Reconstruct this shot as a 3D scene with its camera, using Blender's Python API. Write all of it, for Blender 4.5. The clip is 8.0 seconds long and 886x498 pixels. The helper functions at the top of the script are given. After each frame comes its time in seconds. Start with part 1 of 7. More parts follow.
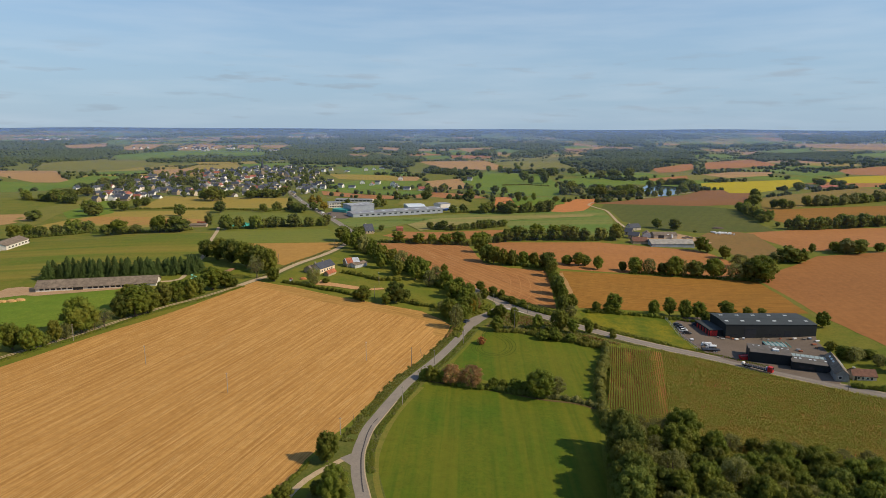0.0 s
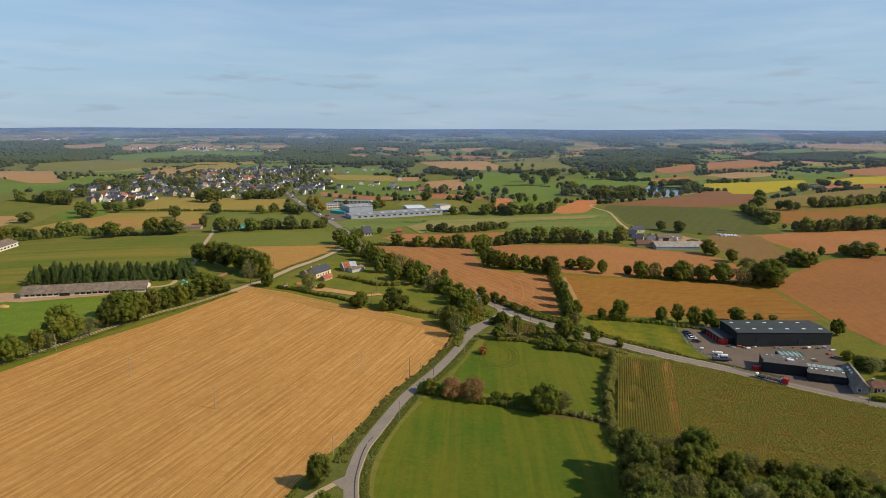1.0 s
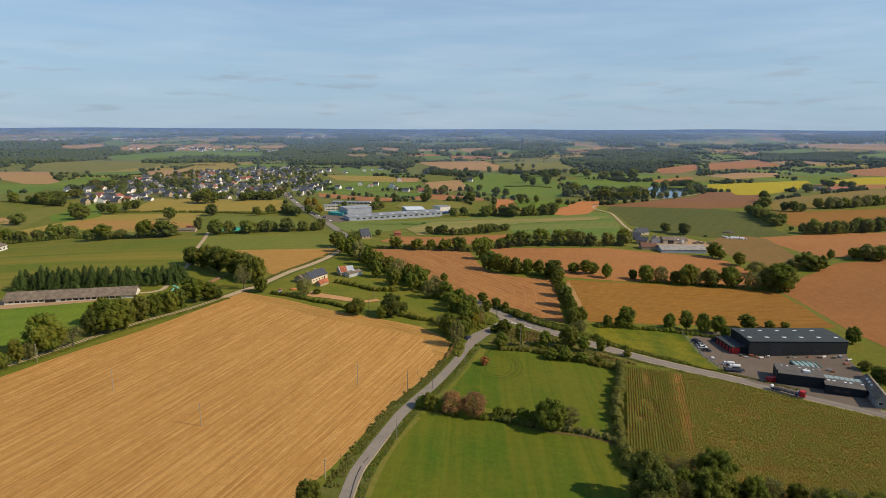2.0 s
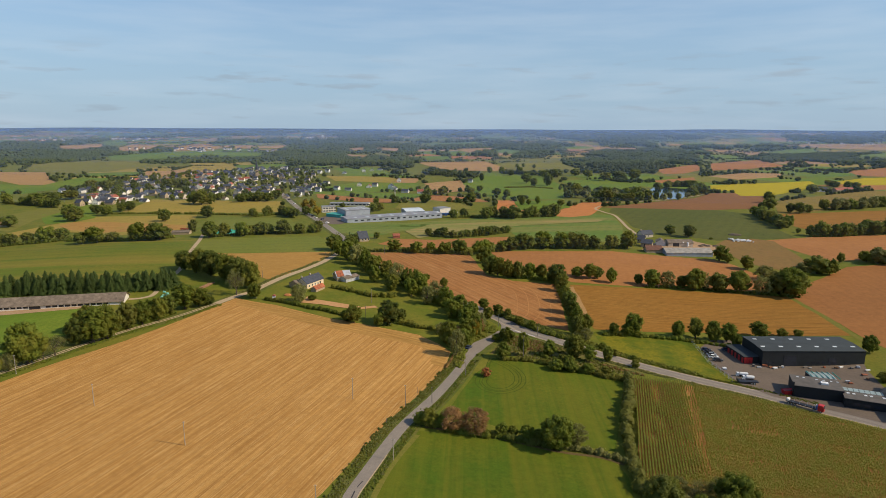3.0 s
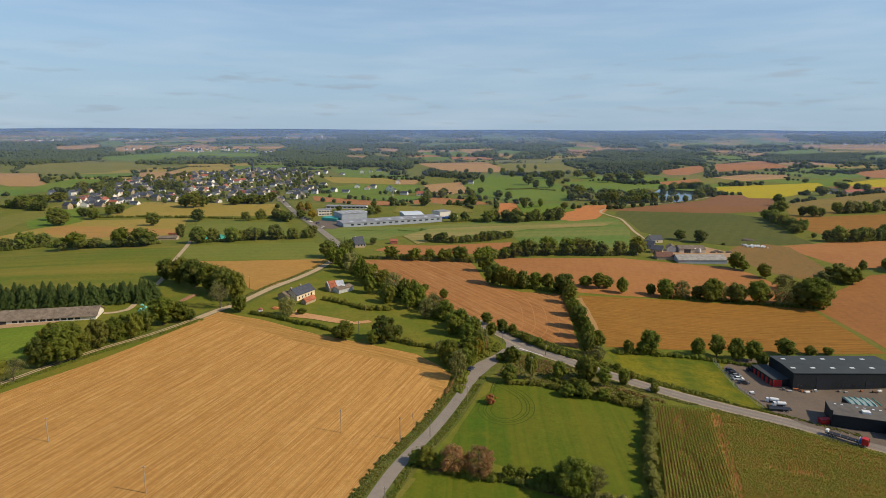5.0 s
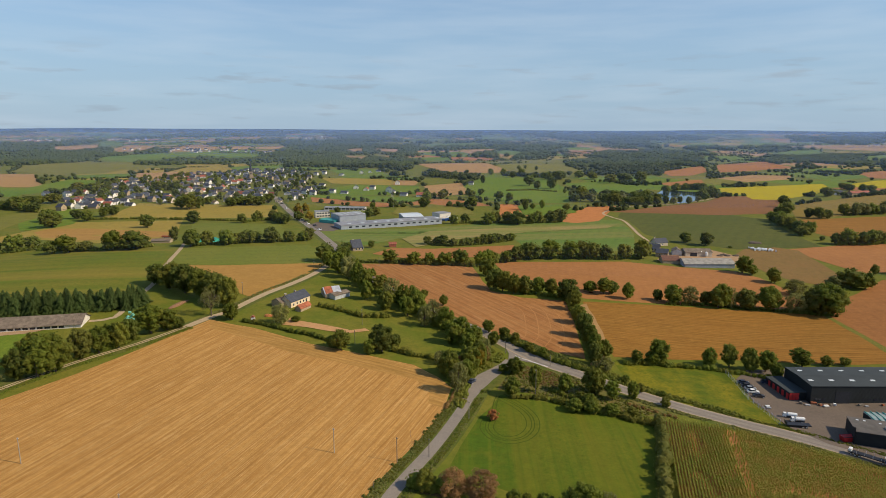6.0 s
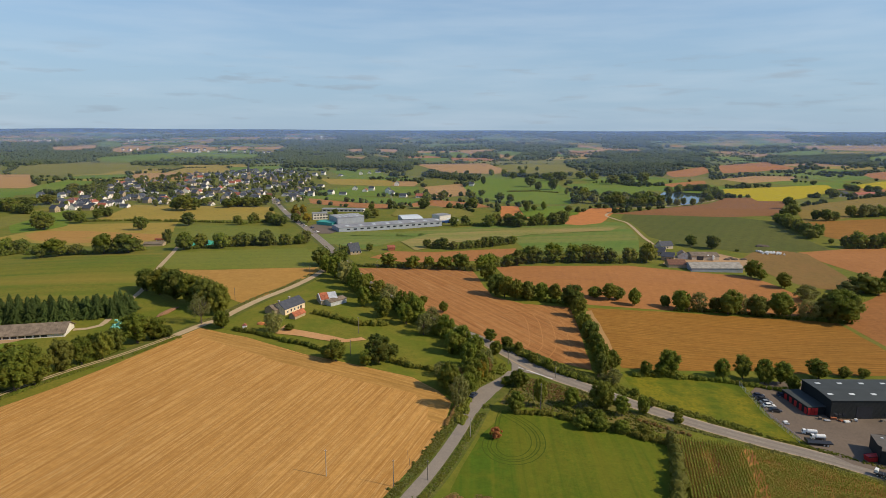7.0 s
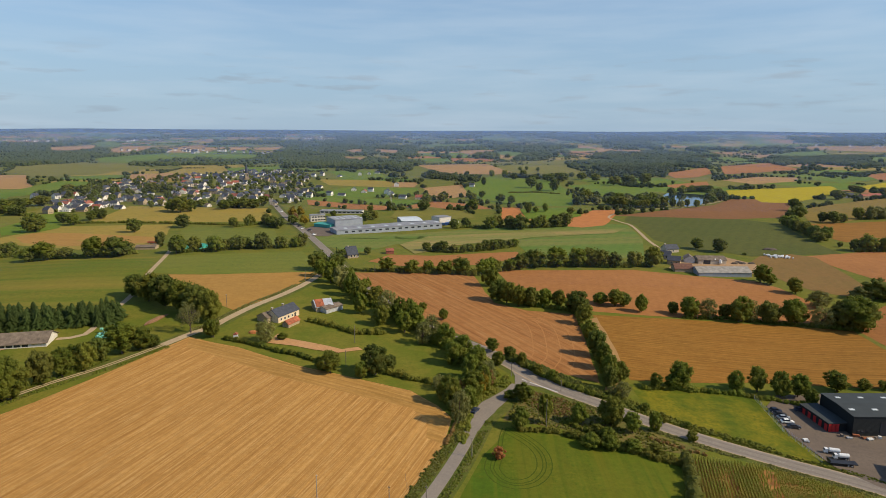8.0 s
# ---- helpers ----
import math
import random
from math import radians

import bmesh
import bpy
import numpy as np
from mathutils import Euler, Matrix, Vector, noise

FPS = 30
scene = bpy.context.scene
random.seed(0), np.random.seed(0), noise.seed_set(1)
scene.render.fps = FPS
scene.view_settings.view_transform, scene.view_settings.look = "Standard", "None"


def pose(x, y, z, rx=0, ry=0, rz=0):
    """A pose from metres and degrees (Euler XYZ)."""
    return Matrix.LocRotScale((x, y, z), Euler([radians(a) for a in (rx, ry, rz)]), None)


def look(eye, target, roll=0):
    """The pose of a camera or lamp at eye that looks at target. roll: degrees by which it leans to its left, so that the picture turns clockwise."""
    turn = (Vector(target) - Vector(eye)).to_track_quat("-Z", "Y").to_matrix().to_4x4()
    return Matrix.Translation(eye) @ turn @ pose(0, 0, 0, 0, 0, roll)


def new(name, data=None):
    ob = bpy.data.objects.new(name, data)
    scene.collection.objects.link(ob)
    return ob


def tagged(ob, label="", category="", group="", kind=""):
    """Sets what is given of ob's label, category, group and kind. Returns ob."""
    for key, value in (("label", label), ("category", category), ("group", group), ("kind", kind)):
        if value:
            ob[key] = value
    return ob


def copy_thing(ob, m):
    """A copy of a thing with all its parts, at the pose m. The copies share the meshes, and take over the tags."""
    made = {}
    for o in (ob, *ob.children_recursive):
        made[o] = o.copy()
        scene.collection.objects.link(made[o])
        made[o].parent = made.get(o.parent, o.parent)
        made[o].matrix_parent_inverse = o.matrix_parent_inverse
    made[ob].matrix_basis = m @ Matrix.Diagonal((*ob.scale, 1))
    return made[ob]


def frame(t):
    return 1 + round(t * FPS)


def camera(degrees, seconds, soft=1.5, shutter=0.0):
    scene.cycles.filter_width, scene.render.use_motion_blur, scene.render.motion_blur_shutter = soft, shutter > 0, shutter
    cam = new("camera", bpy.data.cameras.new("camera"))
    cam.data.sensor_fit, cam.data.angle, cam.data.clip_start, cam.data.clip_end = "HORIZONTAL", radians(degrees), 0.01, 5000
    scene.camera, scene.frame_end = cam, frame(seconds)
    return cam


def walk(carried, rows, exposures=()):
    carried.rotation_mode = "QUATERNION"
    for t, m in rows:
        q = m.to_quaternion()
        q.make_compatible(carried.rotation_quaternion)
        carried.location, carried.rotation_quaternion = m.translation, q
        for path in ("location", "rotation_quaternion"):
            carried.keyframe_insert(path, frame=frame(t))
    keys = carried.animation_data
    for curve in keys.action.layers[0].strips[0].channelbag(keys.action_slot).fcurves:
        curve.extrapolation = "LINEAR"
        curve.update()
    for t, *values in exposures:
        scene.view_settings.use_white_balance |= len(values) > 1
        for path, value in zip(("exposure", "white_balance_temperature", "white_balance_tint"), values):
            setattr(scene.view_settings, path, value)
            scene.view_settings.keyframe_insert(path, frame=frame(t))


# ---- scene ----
cam = camera(71.4, 8.0, 0.8)
PATH = [
    (0, (0.62, 1.7, 92.25), (0.592, 3.663, 91.864), 0.1),
    (4, (0.36, 49.95, 92.42), (0.332, 51.913, 92.035), 0.08),
    (8, (-0.15, 98.6, 92.33), (-0.178, 100.563, 91.949), 0.15),
]
walk(cam, [(t, look(eye, target, roll)) for t, eye, target, roll in PATH], [(0, 0.0), (8, 0.0)])

# ---- world and sun ----
SUN_HIGH, SUN_TURN = radians(37), radians(104)  # the sun stands to the east, a little behind the flight
world = bpy.data.worlds.new("sky")
scene.world = world
world.use_nodes = True
wn, wl = world.node_tree.nodes, world.node_tree.links
wn.clear()
sky = wn.new("ShaderNodeTexSky")
sky.sky_type, sky.sun_disc = "NISHITA", False
sky.sun_elevation, sky.sun_rotation = SUN_HIGH, SUN_TURN
sky.altitude, sky.air_density, sky.dust_density, sky.ozone_density = 150, 1.0, 0.25, 3.0
sky_coord = wn.new("ShaderNodeTexCoord")
sky_map = wn.new("ShaderNodeMapping")
sky_map.inputs["Scale"].default_value = (3.0, 3.0, 26.0)
sky_noise = wn.new("ShaderNodeTexNoise")
sky_noise.inputs["Scale"].default_value, sky_noise.inputs["Detail"].default_value = 1.6, 6.0
sky_ramp = wn.new("ShaderNodeValToRGB")
sky_ramp.color_ramp.elements[0].position, sky_ramp.color_ramp.elements[1].position = 0.42, 0.8
sky_ramp.color_ramp.elements[0].color, sky_ramp.color_ramp.elements[1].color = (0, 0, 0, 1), (0.26, 0.26, 0.26, 1)
sky_mix = wn.new("ShaderNodeMixRGB")
sky_mix.inputs["Color2"].default_value = (5.0, 5.6, 6.2, 1)
sky_back = wn.new("ShaderNodeBackground")
sky_back.inputs["Strength"].default_value = 0.133
sky_out = wn.new("ShaderNodeOutputWorld")
wl.new(sky_coord.outputs["Generated"], sky_map.inputs["Vector"])
wl.new(sky_map.outputs["Vector"], sky_noise.inputs["Vector"])
wl.new(sky_noise.outputs["Fac"], sky_ramp.inputs["Fac"])
wl.new(sky_ramp.outputs["Color"], sky_mix.inputs["Fac"])
sky_split = wn.new("ShaderNodeSeparateXYZ")
wl.new(sky_coord.outputs["Generated"], sky_split.inputs["Vector"])
sky_fall = wn.new("ShaderNodeMapRange")
sky_fall.interpolation_type = "SMOOTHSTEP"
for key, v in (("From Min", -0.02), ("From Max", 0.42), ("To Min", 0.88), ("To Max", 0.0)):
    sky_fall.inputs[key].default_value = v
wl.new(sky_split.outputs["Z"], sky_fall.inputs["Value"])
sky_haze = wn.new("ShaderNodeMixRGB")
sky_haze.inputs["Color2"].default_value = (2.3, 3.4, 4.65, 1)
wl.new(sky_fall.outputs["Result"], sky_haze.inputs["Fac"])
wl.new(sky.outputs["Color"], sky_haze.inputs["Color1"])
puff_map = wn.new("ShaderNodeMapping")
puff_map.inputs["Scale"].default_value = (11.0, 11.0, 75.0)
puff = wn.new("ShaderNodeTexNoise")
puff.inputs["Scale"].default_value, puff.inputs["Detail"].default_value = 1.0, 4.0
wl.new(sky_coord.outputs["Generated"], puff_map.inputs["Vector"])
wl.new(puff_map.outputs["Vector"], puff.inputs["Vector"])
puff_cut = wn.new("ShaderNodeMapRange")
for key, v in (("From Min", 0.57), ("From Max", 0.70), ("To Min", 0.0), ("To Max", 0.55)):
    puff_cut.inputs[key].default_value = v
wl.new(puff.outputs["Fac"], puff_cut.inputs["Value"])
puff_low = wn.new("ShaderNodeMapRange")
for key, v in (("From Min", 0.085), ("From Max", 0.125), ("To Min", 1.0), ("To Max", 0.0)):
    puff_low.inputs[key].default_value = v
wl.new(sky_split.outputs["Z"], puff_low.inputs["Value"])
puff_fac = wn.new("ShaderNodeMath")
puff_fac.operation = "MULTIPLY"
wl.new(puff_cut.outputs["Result"], puff_fac.inputs[0])
wl.new(puff_low.outputs["Result"], puff_fac.inputs[1])
puff_mix = wn.new("ShaderNodeMixRGB")
puff_mix.inputs["Color2"].default_value = (2.45, 3.05, 3.65, 1)
wl.new(puff_fac.outputs["Value"], puff_mix.inputs["Fac"])
wl.new(sky_haze.outputs["Color"], puff_mix.inputs["Color1"])
wl.new(puff_mix.outputs["Color"], sky_mix.inputs["Color1"])
wl.new(sky_mix.outputs["Color"], sky_back.inputs["Color"])
wl.new(sky_back.outputs["Background"], sky_out.inputs["Surface"])

sun = new("sun", bpy.data.lights.new("sun", "SUN"))
sun.data.energy, sun.data.angle, sun.data.color = 4.45, radians(0.6), (1.0, 0.848, 0.615)
sun.matrix_basis = look((0, 0, 0), (-math.sin(SUN_TURN) * math.cos(SUN_HIGH), -math.cos(SUN_TURN) * math.cos(SUN_HIGH), -math.sin(SUN_HIGH)))


# ---- the lie of the land ----
def ground_z(x, y):
    def hill(cx, cy, sx, sy, h):
        return h * math.exp(-(((x - cx) / sx) ** 2) - ((y - cy) / sy) ** 2)

    z = -1.0 + hill(-200, 450, 160, 180, 8.0) + hill(140, 260, 90, 160, -8.5) + hill(240, 430, 90, 110, -4.5) + hill(5, 250, 40, 80, -2.2)
    if y > 1800:
        z += (74 + 2.5 * math.sin(x / 900 + 2.0) + 1.6 * math.sin(x / 270) + hill(-2700, y, 1300, 1, 13) + hill(2050, y, 600, 1, 6)) * ((y - 1800) / 2950) ** 1.5
    return z


# ---- materials ----
def nodes_of(name):
    m = bpy.data.materials.new(name)
    m.use_nodes = True
    n, l = m.node_tree.nodes, m.node_tree.links
    return m, n, l, n["Principled BSDF"]


def mixed(n, l, fac, a, b, kind="MIX"):
    """A colour mix; each input a socket, a colour or a number."""
    node = n.new("ShaderNodeMixRGB")
    node.blend_type = kind
    for key, v in (("Fac", fac), ("Color1", a), ("Color2", b)):
        if isinstance(v, bpy.types.NodeSocket):
            l.new(v, node.inputs[key])
        else:
            node.inputs[key].default_value = v if isinstance(v, (int, float)) else (*v, 1)
    return node.outputs["Color"]


def noisy(n, l, vec, scale, detail=4.0, lo=0.35, hi=0.65, rough=0.55):
    t = n.new("ShaderNodeTexNoise")
    t.inputs["Scale"].default_value, t.inputs["Detail"].default_value, t.inputs["Roughness"].default_value = scale, detail, rough
    l.new(vec, t.inputs["Vector"])
    r = n.new("ShaderNodeMapRange")
    r.inputs["From Min"].default_value, r.inputs["From Max"].default_value = lo, hi
    l.new(t.outputs["Fac"], r.inputs["Value"])
    return r.outputs["Result"]


def turned(n, l, vec, degrees, sx=1.0, sy=1.0):
    """Coordinates turned about z so that +y runs along the given bearing from +y, then scaled."""
    a = n.new("ShaderNodeMapping")
    a.inputs["Rotation"].default_value = (0, 0, radians(degrees))
    l.new(vec, a.inputs["Vector"])
    b = n.new("ShaderNodeMapping")
    b.inputs["Scale"].default_value = (sx, sy, 1)
    l.new(a.outputs["Vector"], b.inputs["Vector"])
    return b.outputs["Vector"]


def bumped(n, l, height, b, strength, distance):
    bump = n.new("ShaderNodeBump")
    bump.inputs["Strength"].default_value, bump.inputs["Distance"].default_value = strength, distance
    l.new(height, bump.inputs["Height"])
    l.new(bump.outputs["Normal"], b.inputs["Normal"])


def earth(name, c1, c2, c3, big=0.02, fine=0.6, rows=None, streak=None, tracks=None, rough=0.95, bump=0.15):
    """Fields. c1 and c2 mixed in broad patches, c3 in fine grain; rows: (bearing, spacing, strength); streak: long smears along the rows;
    tracks: (bearing, spacing, colour) of wheel lines."""
    m, n, l, b = nodes_of(name)
    co = n.new("ShaderNodeTexCoord").outputs["Object"]
    col = mixed(n, l, noisy(n, l, co, big, 5, 0.38, 0.62), c1, c2)
    grain = noisy(n, l, co, fine, 6, 0.3, 0.75, 0.7)
    col = mixed(n, l, grain, col, c3)
    tuft = noisy(n, l, co, fine * 0.22, 4, 0.5, 0.8, 0.6)
    col = mixed(n, l, tuft, col, tuple(0.6 * a + 0.4 * b for a, b in zip(c2, c3)))
    if streak:
        v = turned(n, l, co, streak[0], 1.0, 0.022)
        col = mixed(n, l, noisy(n, l, v, streak[1], 5, 0.42, 0.68, 0.65), col, streak[2])
        col = mixed(n, l, noisy(n, l, v, streak[1] * 3.1, 4, 0.5, 0.8, 0.6), col, streak[3])
    mottle = n.new("ShaderNodeMapRange")
    mottle.inputs["To Min"].default_value, mottle.inputs["To Max"].default_value = 0.84, 1.14
    l.new(noisy(n, l, co, fine * 0.4, 9, 0.28, 0.72, 0.78), mottle.inputs["Value"])
    shade = n.new("ShaderNodeCombineColor")
    for key in ("Red", "Green", "Blue"):
        l.new(mottle.outputs["Result"], shade.inputs[key])
    col = mixed(n, l, 1.0, col, shade.outputs["Color"], "MULTIPLY")
    if rows:
        w = n.new("ShaderNodeTexWave")
        w.inputs["Scale"].default_value, w.inputs["Distortion"].default_value = 0.314 / rows[1], 0.6
        w.inputs["Detail"].default_value = 2
        l.new(turned(n, l, co, rows[0]), w.inputs["Vector"])
        dark = mixed(n, l, 1.0, col, (rows[2],) * 3, "MULTIPLY")
        col = mixed(n, l, w.outputs["Fac"], dark, col)
    if tracks:
        w = n.new("ShaderNodeTexWave")
        w.inputs["Scale"].default_value, w.inputs["Distortion"].default_value = 0.314 / tracks[1], 0.15
        l.new(turned(n, l, co, tracks[0]), w.inputs["Vector"])
        r = n.new("ShaderNodeMapRange")
        r.inputs["From Min"].default_value, r.inputs["From Max"].default_value, r.inputs["To Max"].default_value = 0.96, 1.0, 0.6
        l.new(w.outputs["Fac"], r.inputs["Value"])
        col = mixed(n, l, r.outputs["Result"], col, tracks[2])
    l.new(col, b.inputs["Base Color"])
    b.inputs["Roughness"].default_value = rough
    b.inputs["Specular IOR Level"].default_value = 0.15
    bumped(n, l, grain, b, bump, 0.3)
    return m


def foliage(name, c1, c2, warm=None):
    """Leaves: two greens mixed clump by clump, drifting in tone from place to place and from tree to tree."""
    m, n, l, b = nodes_of(name)
    geo, info, co = n.new("ShaderNodeNewGeometry"), n.new("ShaderNodeObjectInfo"), n.new("ShaderNodeTexCoord")
    clump = noisy(n, l, co.outputs["Object"], 0.9, 4, 0.3, 0.7)
    col = mixed(n, l, clump, c1, c2)
    fleck = n.new("ShaderNodeMapRange")
    fleck.inputs["To Min"].default_value, fleck.inputs["To Max"].default_value = 0.0, 0.55
    l.new(geo.outputs["Random Per Island"], fleck.inputs["Value"])
    col = mixed(n, l, fleck.outputs["Result"], col, c2)
    drift = noisy(n, l, co.outputs["Object"], 0.16, 3, 0.45, 0.75)
    col = mixed(n, l, drift, col, warm or tuple(v * 1.25 for v in c2))
    tone = n.new("ShaderNodeMapRange")
    tone.inputs["To Min"].default_value, tone.inputs["To Max"].default_value = 0.78, 1.25
    l.new(info.outputs["Random"], tone.inputs["Value"])
    grey = n.new("ShaderNodeCombineColor")
    for key in ("Red", "Green", "Blue"):
        l.new(tone.outputs["Result"], grey.inputs[key])
    col = mixed(n, l, 1.0, col, grey.outputs["Color"], "MULTIPLY")
    if warm:
        turn = n.new("ShaderNodeMath")
        turn.operation = "FRACT"
        seven = n.new("ShaderNodeMath")
        seven.operation = "MULTIPLY"
        seven.inputs[1].default_value = 7.31
        l.new(info.outputs["Random"], seven.inputs[0])
        l.new(seven.outputs["Value"], turn.inputs[0])
        r = n.new("ShaderNodeMapRange")
        r.inputs["From Min"].default_value, r.inputs["To Max"].default_value = 0.5, 0.6
        l.new(turn.outputs["Value"], r.inputs["Value"])
        col = mixed(n, l, r.outputs["Result"], col, warm)
    l.new(col, b.inputs["Base Color"])
    b.inputs["Roughness"].default_value, b.inputs["Specular IOR Level"].default_value = 0.7, 0.2
    thin = n.new("ShaderNodeBsdfTranslucent")
    l.new(col, thin.inputs["Color"])
    mix = n.new("ShaderNodeMixShader")
    mix.inputs["Fac"].default_value = 0.5
    l.new(b.outputs["BSDF"], mix.inputs[1])
    l.new(thin.outputs["BSDF"], mix.inputs[2])
    l.new(mix.outputs["Shader"], n["Material Output"].inputs["Surface"])
    return m


def paint(name, c, rough=0.6, metal=0.0, vary=0.12, scale=0.8, ribs=None):
    """Walls, sheet metal and small things: a colour with faint stains; ribs: (spacing in metres) of corrugated sheet along local x."""
    m, n, l, b = nodes_of(name)
    co = n.new("ShaderNodeTexCoord").outputs["Object"]
    f = noisy(n, l, co, scale, 5, 0.3, 0.7, 0.6)
    low = tuple(v * (1 - vary * 2) for v in c)
    col = mixed(n, l, f, low, tuple(min(1, v * (1 + vary)) for v in c))
    l.new(col, b.inputs["Base Color"])
    b.inputs["Roughness"].default_value, b.inputs["Metallic"].default_value = rough, metal
    if ribs:
        w = n.new("ShaderNodeTexWave")
        w.inputs["Scale"].default_value = 0.314 / ribs
        l.new(co, w.inputs["Vector"])
        bumped(n, l, w.outputs["Fac"], b, 0.4, 0.05)
    else:
        bumped(n, l, f, b, 0.1, 0.02)
    return m


GRASS = earth("meadow_grass", (0.128, 0.152, 0.014), (0.215, 0.182, 0.025), (0.102, 0.12, 0.012), 0.05, 0.8)
OLD_GRASS = earth("aftermath_grass", (0.15, 0.178, 0.024), (0.205, 0.195, 0.030), (0.122, 0.146, 0.019), 0.012, 0.6, (75, 12, 0.94))
RUT = earth("pressed_grass", (0.060, 0.090, 0.006), (0.078, 0.098, 0.008), (0.052, 0.078, 0.005), 0.1, 1.2)
VERGE = earth("verge_grass", (0.10, 0.12, 0.018), (0.17, 0.145, 0.035), (0.065, 0.09, 0.013), 0.12, 1.2)
STUBBLE = earth("golden_stubble", (0.475, 0.245, 0.064), (0.41, 0.203, 0.05), (0.545, 0.30, 0.09), 0.03, 1.1, (18, 2.6, 0.90), (18, 1.1, (0.345, 0.163, 0.038), (0.62, 0.385, 0.145)), (18, 4.6, (0.345, 0.165, 0.044)))
STUBBLE_EDGE = earth("stubble_headland", (0.43, 0.225, 0.056), (0.365, 0.195, 0.047), (0.49, 0.27, 0.08), 0.03, 1.1, (-66, 2.6, 0.88), (-66, 0.6, (0.31, 0.165, 0.038), (0.53, 0.31, 0.10)))
GREEN = earth("green_pasture", (0.078, 0.132, 0.007), (0.16, 0.15, 0.011), (0.060, 0.104, 0.006), 0.022, 0.9, (2, 6, 0.95), (2, 0.16, (0.135, 0.138, 0.010), (0.064, 0.108, 0.006)))
LUSH = earth("lush_pasture", (0.125, 0.20, 0.016), (0.195, 0.225, 0.022), (0.098, 0.16, 0.013), 0.009, 0.7, (80, 14, 0.93))
PATCHY = earth("dry_green_field", (0.115, 0.195, 0.030), (0.17, 0.195, 0.036), (0.105, 0.165, 0.026), 0.016, 0.5, (20, 9, 0.94), (80, 0.035, (0.21, 0.195, 0.05), (0.10, 0.17, 0.024)))
PARCHED = earth("parched_grass", (0.29, 0.21, 0.070), (0.19, 0.195, 0.042), (0.33, 0.235, 0.09), 0.03, 0.5, None, (80, 0.05, (0.15, 0.195, 0.036), (0.36, 0.25, 0.10)))
OLIVE = earth("olive_field", (0.185, 0.175, 0.028), (0.24, 0.20, 0.036), (0.145, 0.145, 0.023), 0.012, 0.4, (70, 12, 0.95))
BROWNISH = earth("olive_brown_field", (0.215, 0.122, 0.036), (0.165, 0.115, 0.03), (0.25, 0.14, 0.045), 0.02, 0.4)
DULL = earth("dull_green_field", (0.092, 0.108, 0.019), (0.125, 0.124, 0.024), (0.076, 0.088, 0.016), 0.012, 0.4, (30, 10, 0.94))
UMBER = earth("umber_soil", (0.225, 0.102, 0.038), (0.185, 0.085, 0.03), (0.26, 0.122, 0.046), 0.012, 0.5, (8, 6, 0.95))
LIME = earth("flowering_meadow", (0.095, 0.124, 0.008), (0.25, 0.20, 0.012), (0.068, 0.095, 0.006), 0.09, 0.7)
PALE_LINE = earth("pressed_straw", (0.385, 0.176, 0.056), (0.35, 0.155, 0.047), (0.43, 0.21, 0.076), 0.1, 1.0)
PLOUGH = earth("ploughed_soil", (0.36, 0.153, 0.047), (0.295, 0.122, 0.036), (0.39, 0.176, 0.058), 0.012, 0.5, (8, 5, 0.97))
PLOUGH_DARK = earth("brown_soil", (0.30, 0.125, 0.036), (0.25, 0.103, 0.029), (0.335, 0.146, 0.046), 0.012, 0.5, (8, 5, 0.96))
BANDED = earth("banded_pasture", (0.13, 0.165, 0.014), (0.21, 0.175, 0.022), (0.10, 0.13, 0.012), 0.02, 0.7, (84, 12, 0.92), (84, 0.05, (0.24, 0.185, 0.03), (0.10, 0.14, 0.012)))
DRY = earth("dry_grass_edge", (0.155, 0.15, 0.022), (0.11, 0.135, 0.014), (0.21, 0.165, 0.035), 0.3, 1.4)
STRAW = earth("combed_stubble", (0.36, 0.158, 0.048), (0.30, 0.125, 0.036), (0.42, 0.20, 0.068), 0.03, 0.5, (-32, 4.2, 0.86), (-32, 0.5, (0.28, 0.115, 0.034), (0.47, 0.25, 0.10)))
RUSSET = earth("russet_stubble", (0.295, 0.13, 0.020), (0.235, 0.115, 0.018), (0.345, 0.165, 0.03), 0.03, 0.7, (97, 2.4, 0.87), (97, 0.8, (0.215, 0.096, 0.015), (0.38, 0.195, 0.04)))
FADED = earth("faded_meadow", (0.225, 0.155, 0.028), (0.175, 0.135, 0.024), (0.26, 0.17, 0.036), 0.015, 0.4, (60, 10, 0.93))
OCHRE = earth("ochre_field", (0.36, 0.19, 0.042), (0.31, 0.17, 0.04), (0.40, 0.225, 0.06), 0.015, 0.4)
MUSTARD = earth("mustard_field", (0.31, 0.225, 0.038), (0.245, 0.205, 0.033), (0.35, 0.24, 0.05), 0.015, 0.4, (60, 10, 0.94))
TAN = earth("tan_field", (0.38, 0.22, 0.085), (0.42, 0.25, 0.10), (0.33, 0.195, 0.075), 0.01, 0.2)
ORANGE = earth("orange_soil", (0.46, 0.17, 0.045), (0.42, 0.16, 0.05), (0.50, 0.20, 0.06), 0.02, 0.3)
YELLOW = earth("rape_blossom", (0.44, 0.335, 0.004), (0.50, 0.39, 0.006), (0.34, 0.285, 0.005), 0.02, 0.3, (40, 8, 0.9))
DIRT = earth("bare_earth", (0.40, 0.26, 0.14), (0.46, 0.31, 0.18), (0.33, 0.20, 0.10), 0.15, 1.5)
CORNSOIL = earth("maize_ground", (0.36, 0.17, 0.055), (0.30, 0.17, 0.048), (0.42, 0.185, 0.06), 0.06, 0.5)
